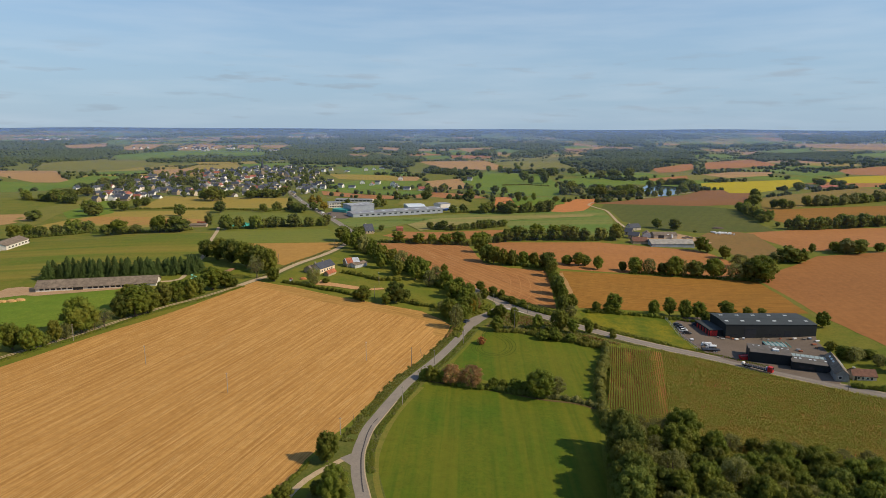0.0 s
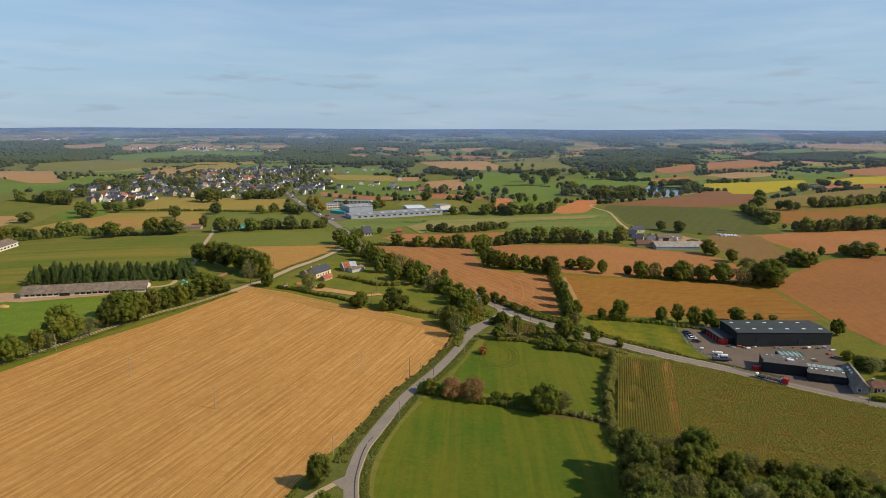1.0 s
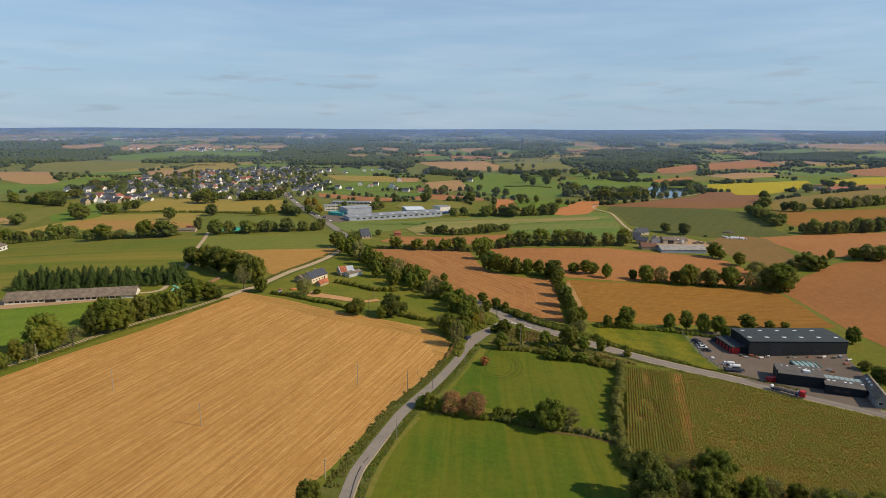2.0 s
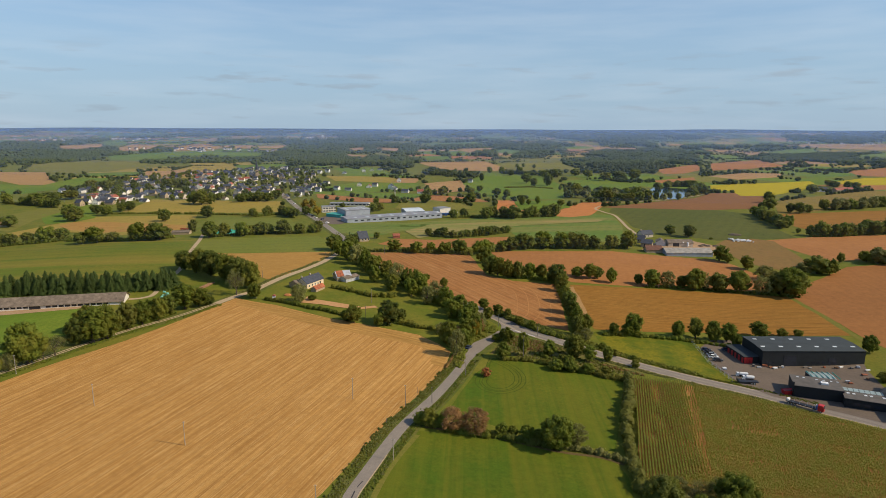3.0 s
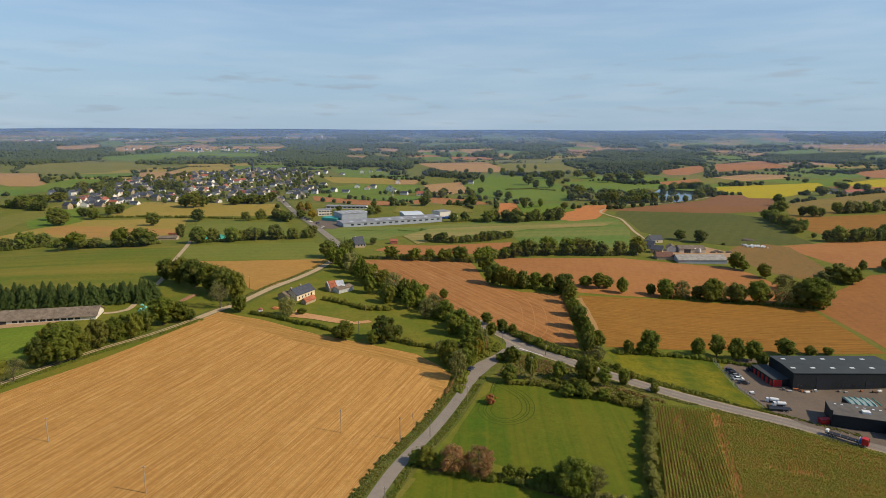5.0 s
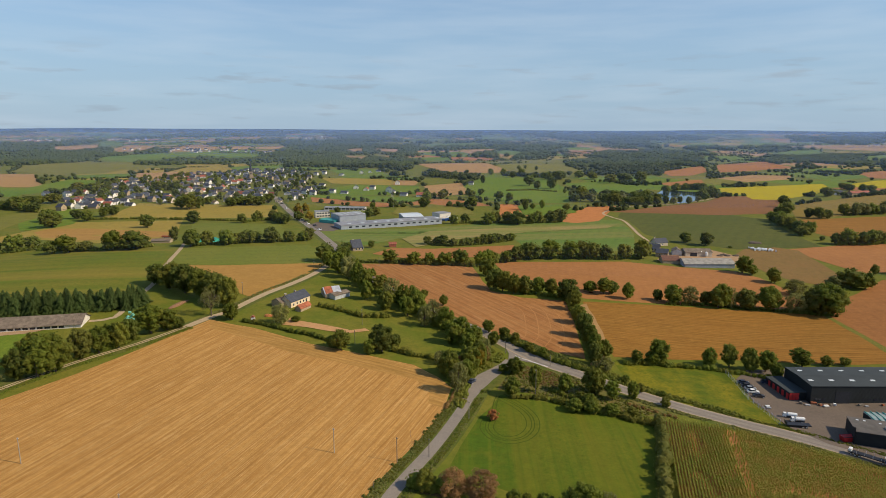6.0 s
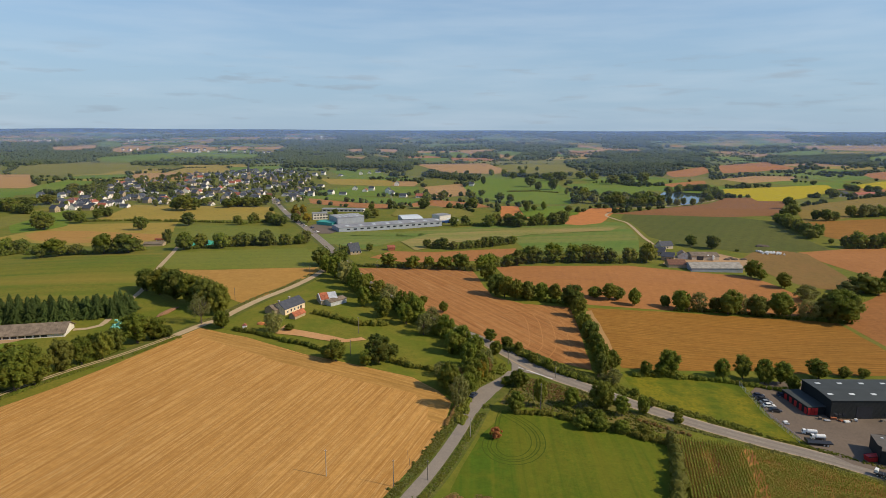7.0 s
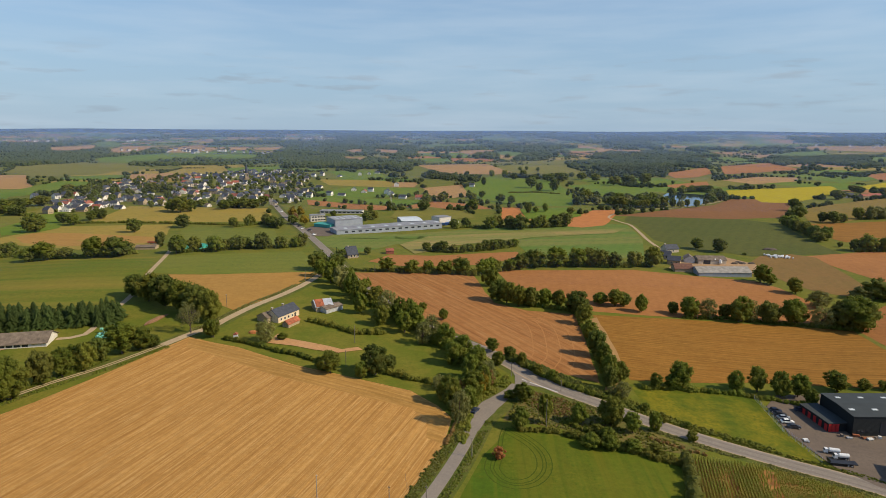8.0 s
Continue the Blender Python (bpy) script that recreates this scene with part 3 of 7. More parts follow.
    ("tan_field", TAN, "tan stubble field far off", 0.08, [(-1148.8, 1312.7), (-983.1, 1337), (-864.5, 1341.7), (-703.2, 1121.3), (-653.4, 1052), (-715.6, 1049.8), (-870.4, 1182), (-1019, 1162.6)]),
    ("green_field", LUSH, "green field far off", 0.08, [(-915.6, 1043), (-789, 1070), (-665.7, 1029.8), (-599.4, 917.6), (-658.8, 890.9), (-774, 879.4)]),
    ("olive_field", OLIVE, "olive field far off", 0.08, [(-1073.3, 1615.4), (-1032.9, 1822.6), (-744.5, 1630.3), (-697.3, 1466.3), (-806.8, 1420.3), (-941, 1375.7)]),
    ("green_field", LUSH, "green field far off", 0.08, [(-1118.8, 2042.6), (-1046.7, 2298.7), (-878, 2427.2), (-802.2, 2160.9), (-902.8, 1797.3), (-1003.2, 1854.9)]),
    ("green_field", LUSH, "green field far off", 0.08, [(-885.3, 2306.3), (-678.6, 2277.6), (-617, 2031.4), (-765.1, 2024.8)]),
    ("tan_field", TAN, "tan field far off", 0.6, [(-1355.6, 2535.1), (-1462.5, 2870.9), (-1318.9, 2822.1), (-1162.5, 2455.7), (-1210.9, 2330.7)]),
    ("tan_field", TAN, "tan field far off", 0.6, [(-1713, 2714.9), (-1623, 2923.1), (-1412.9, 2533.3), (-1516, 2443.3)]),
    ("tan_field", TAN, "tan field far off", 0.6, [(-1173.2, 2632.5), (-1156.1, 2827.9), (-972, 2689.3), (-935, 2509.3), (-1049.7, 2377.8)]),
    ("tan_field", TAN, "tan field far off", 0.6, [(-944.8, 2739), (-902.2, 2841.5), (-813.4, 2559.7), (-886.8, 2555.8)]),
    ("tan_field", TAN, "tan field far off", 0.6, [(-846.6, 2744.7), (-744.2, 2851.2), (-698.3, 2565.9), (-799.3, 2605.6)]),
    ("tan_field", TAN, "tan field behind the village", 0.08, [(-669.8, 1367.8), (-592.5, 1409.2), (-552.5, 1301.7), (-584.8, 1251.9)]),
    ("ploughed_field", PLOUGH, "brown field behind the village", 0.08, [(-591.2, 1409.3), (-531.6, 1392.3), (-496.7, 1287.3), (-543.4, 1285.5)]),
    ("ochre_field", MUSTARD, "pale mustard field beside the village", 0.08, [(-253.3, 1264.5), (-134.7, 1238.3), (-102.9, 1210.2), (-100.1, 1105.7), (-207.5, 1139)]),
    ("tan_field", TAN, "tan field beside the village", 0.08, [(-102.9, 1210.2), (-58.1, 1197.8), (-61.8, 1107.1), (-99.1, 1105.7)]),
    ("green_field", LUSH, "green field beside the village", 0.08, [(-219.9, 1003.5), (-162.3, 1115.6), (-54.1, 1095.5), (-50.6, 970.7), (-94.9, 951.1), (-173.1, 948.6)]),
    ("green_field", LUSH, "green field beside the village", 0.08, [(-216.1, 965.3), (-93.2, 933.7), (-39.4, 918.5), (-50.5, 863.4), (-128.8, 883.6), (-202.2, 921.7)]),
    ("ploughed_field", PLOUGH, "brown field below the village", 0.08, [(-195.4, 921.9), (-127.7, 875.9), (-61.3, 848.5), (-73.8, 813.7), (-120.4, 825.5), (-180.7, 866.7)]),
    ("ploughed_field", PLOUGH, "pinkish ploughed field", 0.08, [(-57.9, 855.9), (-24, 910.8), (33, 873.5), (48.2, 831.2), (-14.1, 822.4), (-44.3, 821.4)]),
    ("tan_field", TAN, "tan stubble field", 0.08, [(-47.1, 1095.7), (16.8, 1159.9), (29.4, 973.3), (-7.7, 945.1), (-29.6, 927.2)]),
    ("green_field", LUSH, "green cattle pasture", 0.08, [(19.2, 1109.9), (77.6, 1361.1), (185, 1265.5), (180.6, 960), (146.9, 862.3), (80.4, 867.5), (29.7, 896.4)]),
    ("green_field", LUSH, "green cattle pasture", 0.08, [(195.1, 1153.3), (283.6, 1196.3), (310.3, 1062.8), (273.6, 981.2), (199.2, 988.2)]),
    ("tan_field", TAN, "tan stubble field far off", 0.08, [(-97.4, 1743.4), (91.2, 1812.8), (121.2, 1617.4), (133.4, 1459.1), (89.9, 1398.3), (-12.2, 1432.9), (-40.5, 1515.9)]),
    ("olive_field", OLIVE, "olive field far off", 0.08, [(109.9, 1668.8), (162.7, 1785.6), (304, 1762.2), (291.9, 1445.4), (202, 1384.2), (134.2, 1438.9)]),
    ("tan_field", TAN, "tan field far off", 0.6, [(-448.2, 2578.1), (-362.7, 2673.4), (-343.4, 2370.6)]),
    ("tan_field", TAN, "tan field far off", 0.6, [(-328.9, 2674.7), (-196.2, 2587.4), (-210.3, 2375.6), (-284.1, 2454.7)]),
    ("tan_field", TAN, "tan field far off", 0.6, [(-385.6, 2215.7), (-268.7, 2046.3), (-282.6, 1948.9)]),
    ("tan_field", TAN, "tan field far off", 0.6, [(0.6, 2549.3), (186.8, 2643.9), (154.3, 2428.4), (63.3, 2307.4)]),
    ("green_field", LUSH, "green field far off", 0.6, [(151.8, 2388.2), (208.4, 2556), (281.7, 2393.1), (199.9, 2202.2)]),
    ("ploughed_field", PLOUGH, "brown field far off", 0.08, [(461.2, 1452.3), (650.8, 1693.2), (567.5, 1456.6), (487.2, 1342.1), (438.7, 1323.3)]),
    ("ploughed_field", PLOUGH, "brown field far off", 0.08, [(692.9, 1722.6), (912.1, 1908.4), (847.6, 1624.4), (670.1, 1481.2), (586, 1437.5)]),
    ("ploughed_field", PLOUGH, "brown field by the pond", 0.08, [(358.9, 1159.1), (469.7, 1246), (436.9, 1149.2), (364, 1110)]),
    ("tan_field", TAN, "tan field behind the rape", 0.08, [(510.3, 1277.8), (618, 1364.6), (696.5, 1350.2), (635.3, 1252.1), (530.1, 1191.6)]),
    ("ploughed_field", PLOUGH, "brown field far off", 0.08, [(877.9, 1430), (1097.8, 1587.2), (1351.8, 1671.8), (1027.8, 1266.7), (874.8, 1261), (815.7, 1289.3)]),
    ("tan_field", TAN, "pale field far off", 0.6, [(1457.8, 2860.2), (1707.2, 3024), (2084.8, 3034.9), (2457, 3057.6), (2058, 2556.6), (1722.6, 2502.8), (1557.6, 2671.5)]),
    ("green_field", LUSH, "green field far off", 0.6, [(1294.9, 2528.5), (1483.3, 2623.7), (1361.8, 2368.9), (1212.9, 2286.3)]),
    ("green_field", LUSH, "green field far off", 0.6, [(1374.3, 2185.7), (1611.9, 2340.4), (1736.9, 2307.5), (1576.9, 2092.8), (1307.7, 2049.3)]),
    ("ochre_field", FADED, "faded olive-brown field below the rape", 0.08, [(419.1, 842.3), (554, 937.2), (649, 993.4), (679.9, 976), (798.3, 979.8), (694.9, 850.5), (592, 847.5), (456.3, 768.6), (387, 728.8), (363.1, 723)]),
    ("green_field", LUSH, "green field beside the village wood", 0.3, [(-663.6, 1005), (-682.5, 1096.1), (-705.4, 1206.9), (-631.2, 1185.3), (-572.6, 1051.6), (-595.8, 967.1), (-614.7, 936.9)]),
    ("olive_field", OLIVE, "broad olive yellow field behind the village", 0.3, [(-999.1, 1472.1), (-1080.8, 1688.8), (-1014.2, 1800.5), (-874, 1778.4), (-747, 1521.7), (-731.4, 1360.6), (-817.2, 1296.6)]),
    ("tan_field", TAN, "tan field behind the village roofs", 0.3, [(-648, 1317.5), (-604.3, 1415.4), (-533.3, 1384.4), (-488.1, 1253.2), (-580.1, 1223.9)]),
    ("green_field", LUSH, "green field behind the church", 0.3, [(-547.2, 1593.5), (-430.1, 1667.9), (-373.7, 1460), (-472.5, 1420.5)]),
    ("olive_field", OLIVE, "olive field above the factory", 0.3, [(-65.9, 813.2), (-27.5, 846.6), (19.6, 805.8), (24.3, 754.8), (-5.9, 740.9), (-46.1, 722.5), (-66.8, 755.6)]),
    ("green_field", LUSH, "green field left of the lattice mast", 0.3, [(81.1, 832.2), (144.5, 847.9), (142.4, 771.1), (102.4, 736.4), (79.8, 746.6)]),
]


def inside(x, y, poly):
    hit = False
    for (x0, y0), (x1, y1) in zip(poly, poly[1:] + poly[:1]):
        if (y0 > y) != (y1 > y) and x < x0 + (y - y0) / (y1 - y0) * (x1 - x0):
            hit = not hit
    return hit


VILLAGE = [(-435.8, 754.2), (-548.6, 945.5), (-588.8, 1125.4), (-542.8, 1319.1), (-450.7, 1498.5), (-310.3, 1420.7), (-216.7, 1055.8), (-191.8, 873.9), (-245.3, 835.5), (-301.6, 820.1), (-360.1, 832.5), (-391.9, 817.9), (-404.4, 754.8)]
PONDSIDE = [(286.5, 957), (331.1, 1053.7), (387.9, 1013.3), (361.5, 959.2), (305.4, 856.2), (267.4, 866.5)]
WOODS = [
    [(-1874, 2612), (-1634, 2570), (-1271, 2371), (-1059, 1964), (-1035, 1816), (-1067, 1621), (-1152, 1618)],
    [(-784, 2933), (-688, 3216), (-443, 3113), (-152, 2855), (-66, 2127), (-89, 1684), (-137, 1562), (-247, 1558), (-390, 1698), (-528, 1983)],
    [(500, 2357), (772, 2568), (953, 2455), (728, 1882), (474, 1500), (357, 1402), (315, 1494)],
    [(907, 1946), (1204, 2209), (1570, 2328), (1078, 1607), (846, 1513), (792, 1643)],
    [(-91, 2579), (161, 3013), (444, 3130), (476, 2683), (280, 1982), (88, 1975), (-36, 2032)],
    [(-50, 1442), (1, 1483), (63, 1428), (1, 1278), (-67, 1276)],
]
HEDGE_LINES, WOOD_CELLS = [], []


def quilt():
    """The far country: a patchwork of small fields on a loose slanting lattice, parted by hedgerows, with copses among them."""
    rng = random.Random(31)
    wide, deep, c, sn = 150.0, 165.0, math.cos(0.3), math.sin(0.3)

    def knot(i, j):
        r = random.Random(i * 9176 + j)
        u, v = (i + r.uniform(-0.27, 0.27)) * wide, (j + r.uniform(-0.27, 0.27)) * deep
        return u * c - v * sn, u * sn + v * c

    sorts = [("green_field", LUSH, "green")] * 10 + [("olive_field", OLIVE, "olive")] * 3 + [("ochre_field", MUSTARD, "mustard yellow")] * 4 + [("tan_field", TAN, "tan")] * 3 + [("ploughed_field", PLOUGH, "brown ploughed")] + [("ochre_field", OCHRE, "ochre")]
    for i in range(-30, 42):
        for j in range(-3, 37):
            cell = [knot(i, j), knot(i + 1, j), knot(i + 1, j + 1), knot(i, j + 1)]
            cx, cy = sum(p[0] for p in cell) / 4, sum(p[1] for p in cell) / 4
            if cy < 940 or cy > 4500 or abs(cx) > 0.78 * cy + 150 or inside(cx, cy, VILLAGE) or inside(cx, cy, PONDSIDE) or any(inside(cx, cy, f[4]) for f in NAMED):
                continue
            halves = [cell]
            if cy < 1900 and rng.random() < 0.4:
                k = rng.uniform(0.35, 0.65)
                a = [u + (v - u) * k for u, v in zip(cell[0], cell[3])]
                b = [u + (v - u) * k for u, v in zip(cell[1], cell[2])]
                halves = [[cell[0], cell[1], tuple(b), tuple(a)], [tuple(a), tuple(b), cell[2], cell[3]]]
            for half in halves:
                hx, hy = sum(p[0] for p in half) / 4, sum(p[1] for p in half) / 4
                if noise.noise(Vector((hx / 420, hy / 640, 3.3))) > (0.02 if hx > -0.1 * hy and hy > 1250 else 0.14) and hy < 4300:
                    WOOD_CELLS.append(half)
                    continue
                if hy < 4100 and rng.random() < 0.8:
                    HEDGE_LINES.append((half[0], half[1]))
                if hy < 4100 and rng.random() < 0.65:
                    HEDGE_LINES.append((half[1], half[2]))
                name, material, words = rng.choice(sorts)
                FIELDS.append((name, material, words + " field far off between hedgerows", 0.1, half))


NAMED = list(FIELDS)
quilt()
for i, (name, material, label, lift, outline) in enumerate(FIELDS):
    if i < len(NAMED) and min(p[1] for p in outline) > 1300:
        lift = max(lift, 0.45)
    draped(name, outline, lift + 0.0015 * (i if i < len(NAMED) else 0), material, label, "field")

# ---- roads, tracks and yards ----
LANE = [(-10.7, 97.8), (-17.1, 127.6), (-21.9, 144.8), (-24.9, 155.9), (-26.4, 166.1), (-26.3, 173.5), (-25.6, 182.3), (-23.6, 190.8), (-20.2, 204.5), (-14.9, 223.1), (-5.1, 247.4), (2.7, 269.6), (9.4, 290.9), (17.3, 304.2), (24.6, 318.7)]
MAIN = [(-362.5, 1194.7), (-267.3, 977.2), (-180.9, 760), (-138.6, 660.7), (-110.6, 592.3), (-84.1, 525.6), (-60.4, 464.7), (-32.5, 410.4), (-7.7, 373.5), (12.5, 354.4), (21.8, 341.4), (29.5, 330), (38, 318.6), (47, 310.6), (54.2, 305), (63.2, 297.3), (73.2, 290), (86, 282.1), (102.5, 273.4), (114.8, 267.4), (125.8, 260.3), (136, 252.4), (145.7, 244.9), (154.4, 236.9), (168, 224.5), (195.5, 200)]
FARM_LANE = [(-190.2, 216.3), (-180.6, 235.7), (-167.7, 257.9), (-160.9, 271.9), (-153.3, 287.5), (-143.9, 303.9), (-132.3, 320.4), (-120.8, 342.6)] + [(-113.9, 358.4), (-109.6, 364.7), (-106.5, 377.7), (-100.4, 399.2), (-92, 421.4), (-85.4, 445.9), (-80.7, 479.3)]
BARN_TRACK = [(-167.8, 345.8), (-159.1, 351.7), (-163.5, 377.7), (-168.4, 411), (-181.6, 454.9), (-195.4, 505.3), (-206.4, 540.6)]
FARM_ROAD = [(368.6, 936.3), (330.1, 894.0), (270.0, 848.9), (210.3, 824.3), (172.3, 771.8), (172.7, 735.4), (178.1, 710.6), (174.1, 665.9), (169.3, 627.3), (167.3, 591.5)]


def bare(name, points, width, material, label, lift):
    """A verge that a road runs on."""
    return ribbon(name, points, width, lift, material, label, "verge", 5)


bare("road_verge", LANE, 11.5, VERGE, "rough grass verge along the lane", 0.065)
bare("road_verge", MAIN, 13, VERGE, "rough grass verge along the main road", 0.03)
bare("track_verge", FARM_LANE, 9, VERGE, "grass verge along the farm track", 0.03)
lane = ribbon("road", LANE, 3.8, 0.10, ASPHALT, "narrow grey asphalt lane with worn edges", "road", 3)
ribbon("shoulder", LANE[:9], 0.35, 0.115, TRACK, "pale crumbling edge of the lane", step=2.0, side=-1.95, parent=lane)
ribbon("repair_seam", [(-22.2, 147.3), (-23.5, 153.1), (-24.7, 160.3), (-25.4, 166.2), (-25.5, 172.8), (-25.4, 179.3), (-24.8, 184.7)], 0.35, 0.12, YARD_DARK, "dark tarred repair seam", step=1.5, parent=lane)
ribbon("repair_seam", [(-24.5, 186.3), (-23.4, 189.6)], 0.3, 0.12, YARD_DARK, "dark tarred repair seam", step=1.5, parent=lane)
ribbon("dry_edge", [(-10.1, 217.4), (-14.8, 203.8), (-17.9, 191.9), (-19.9, 179.8), (-20.9, 168.4), (-20.4, 159.1), (-18.6, 149.3), (-13.6, 131.8)], 1.7, 0.075, DRY, "dry yellow grass along the pasture edge", "verge", 3)
draped("rough_grass", [(-38.6, 166.7), (-35.8, 173.5), (-31.2, 173.8), (-28.5, 167.9), (-30.3, 163), (-36.2, 155.9), (-40.4, 147.6), (-43.5, 132.9), (-47.5, 132.8), (-43, 149), (-40.4, 160.4)], 0.07, VERGE, "rough grass beside the side lane", "verge", jitter=0.3)
draped("rough_grass", [(-29.8, 162.1), (-27.4, 159.2), (-25.5, 153), (-22.7, 142.8), (-18.4, 127.5), (-30, 127.1), (-36.7, 144.7), (-33.9, 156)], 0.07, VERGE, "rough grass under the lane trees", "verge", jitter=0.3)
main = ribbon("road", MAIN, 6.4, 0.12, ASPHALT, "grey asphalt main road with white lines", "road", 4)
for s in (-2.85, 2.85):
    ribbon("edge_line", MAIN, 0.13, 0.14, MARK, "", step=3.0, side=s, dash=None, parent=main)
ribbon("centre_line", MAIN, 0.12, 0.14, MARK, "", step=1.5, side=0.0, dash=(3, 6), parent=main)
for s in (-0.75, 0.75):
    ribbon("wheel_track", FARM_LANE[:8], 0.8, 0.08, TRACK, "pale wheel track of a grassy farm lane", "track", side=s)
ribbon("track", FARM_LANE[7:], 4.0, 0.09, TRACK, "pale gravel farm lane", "track")
ribbon("track", BARN_TRACK, 2.8, 0.10, TRACK, "pale gravel track to the barn", "track")
ribbon("track", FARM_ROAD, 2.8, 0.16, TRACK, "pale farm road winding downhill", "track", 6)
draped("side_road_mouth", [(-31.4, 163.9), (-28.3, 166.9), (-26, 171.4), (-23.6, 154.5), (-27.2, 159.9)], 0.085, ASPHALT, "asphalt mouth of a side lane", "road", jitter=0.1)
ribbon("side_lane", [(-43.5, 132.9), (-40.4, 147.6), (-36.2, 155.9), (-30.5, 163)], 2.0, 0.078, TRACK, "short pale side lane", "road")
draped("road_mouth", [(5.8, 283.5), (7.6, 296.2), (10.7, 302.8), (16.8, 310), (24.2, 319.4), (24.9, 326.5), (23.6, 335), (29.2, 332), (38.5, 319), (43.5, 312), (37.5, 315.5), (29.3, 318.6), (23.8, 313.8), (19.3, 305.5), (14.6, 295.2), (11.6, 289.9), (9, 283)], 0.11, ASPHALT, "flared asphalt mouth of the lane", "road", jitter=0.1)
ribbon("turn_line", [(31.8, 319.6), (34.8, 317.0), (39.6, 313.2)], 0.45, 0.15, WHITE, step=2.0, parent=main)
ribbon("give_way_line", [(26.4, 324.4), (29.2, 321.6), (31.8, 319.6)], 0.35, 0.15, WHITE, step=1.0, dash=(1.0, 0.8), parent=main)
for s in (-3.45, 3.45):
    ribbon("gravel_edge", MAIN[9:], 0.6, 0.11, TRACK, "pale gritty edge of the main road", step=3.0, side=s, parent=main)
for s in (-1.5, 1.5):
    ribbon("worn_track", MAIN[6:], 0.9, 0.128, WORN, "smooth worn wheel path", step=4.0, side=s, parent=main)
draped("scrub_island", [(21.3, 302.7), (26, 310), (30.8, 314.4), (41.6, 309.2), (50.1, 301.3), (59.4, 292), (69.8, 283.4), (80.6, 276.9), (73.1, 273.7), (62.3, 275.5), (50.9, 279.5), (39.2, 284.7), (26.8, 288.8), (17.4, 290.4)], 0.06, SCRUB, "scrubby rough ground between lane and road", "scrub")
yard = draped("yard", [(116.9, 313.6), (114.2, 293), (117.4, 273.1), (124.3, 262.8), (131.8, 257.5), (144, 248.4), (157.2, 237.2), (166.7, 248.5), (177.2, 287.4), (182.3, 299.1), (149.1, 326.5), (126, 323.9)], 0.15, YARD, "worn tarmac works yard", "yard", jitter=0.1)
draped("barn_yard", [(-253.9, 298.8), (-258.6, 316.1), (-247.4, 325.9), (-247.4, 331.3), (-240.6, 334.3), (-231.9, 331.9), (-226.2, 324.3), (-207.5, 327.4), (-187.1, 333.2), (-181.4, 339), (-179.1, 335.7), (-184.8, 329), (-204.4, 322.3), (-221.5, 317.2), (-229.5, 318.2), (-238.4, 313.5), (-247.9, 302.3)], 0.18, DIRT, "bare earth yard by the barn", "yard")
draped("garden_plot", [(-78.9, 348.8), (-77.5, 360.2), (-74.6, 356.2), (-62.2, 352), (-51.6, 347.8), (-46.3, 345.1), (-39.9, 348.5), (-37.5, 345.5), (-46.8, 341.2), (-57.4, 343.2), (-67, 346.8)], 0.2, DUG, "bare dug garden plot", "garden")
draped("farm_yard", [(151.3, 520.4), (168.9, 547.5), (205.9, 559.1), (218.3, 537.9), (221.9, 520.5), (202.8, 508.4), (167.2, 508.6)], 0.2, DIRT, "bare farm yard", "yard")
draped("factory_yard", [(-136.9, 664.6), (-132.4, 692.6), (-112.7, 706.1), (-99.6, 695), (-101.2, 642.7), (-107.2, 621.5), (-118.6, 619.9)], 0.3, YARD, "tarmac car park before the factory", "yard")

# ---- pond ----
draped("pond", [(299.4, 979.4), (322.2, 1027.7), (349, 1020.3), (367.9, 1004.7), (375.5, 989.3), (314.5, 879.5), (290, 861.4), (283.5, 903.1)], 0.35, WATER, "still pond reflecting the sky", "pond", "structure")


# ---- trees ----
def leaf_cloud(rng, lobes, per, leaf, verts, faces, squash=1.0):
    """Bent leaf clumps over a heap of round lobes (centre, radius)."""
    for c, r in lobes:
        close = [(c2, r2 * 0.7) for c2, r2 in lobes if c2 is not c and (c2 - c).length < r + r2]
        for _ in range(per):
            n = Vector((rng.gauss(0, 1), rng.gauss(0, 1), rng.gauss(0.3, 1))).normalized()
            p = c + Vector((n.x, n.y, n.z * squash)) * r * rng.uniform(0.72, 1.22)
            if any((p - c2).length < r2 for c2, r2 in close):
                continue
            n = (n + Vector((rng.gauss(0, 0.6), rng.gauss(0, 0.6), rng.gauss(0.25, 0.6)))).normalized()
            a = n.orthogonal().normalized()
            a = (Matrix.Rotation(rng.uniform(0, 6.3), 3, n) @ a) * leaf * rng.uniform(0.6, 1.3)
            b = n.cross(a) * rng.uniform(0.6, 1.0)
            k = len(verts)
            verts += [p + a, p - a * 0.5 + b, p - a * 0.5 - b]
            faces.append((k, k + 1, k + 2))


def lumps(rng, lobes, shrink, verts, faces, level):
    """The inside of a crown: rough knobbly balls."""
    ball = bmesh.new()
    bmesh.ops.create_icosphere(ball, subdivisions=level, radius=1)
    vs, fs = [v.co.copy() for v in ball.verts], [[v.index for v in f.verts] for f in ball.faces]
    ball.free()
    for c, r in lobes:
        k = len(verts)
        verts += [c + v * r * shrink * rng.uniform(0.76, 1.16) for v in vs]
        faces += [[i + k for i in f] for f in fs]


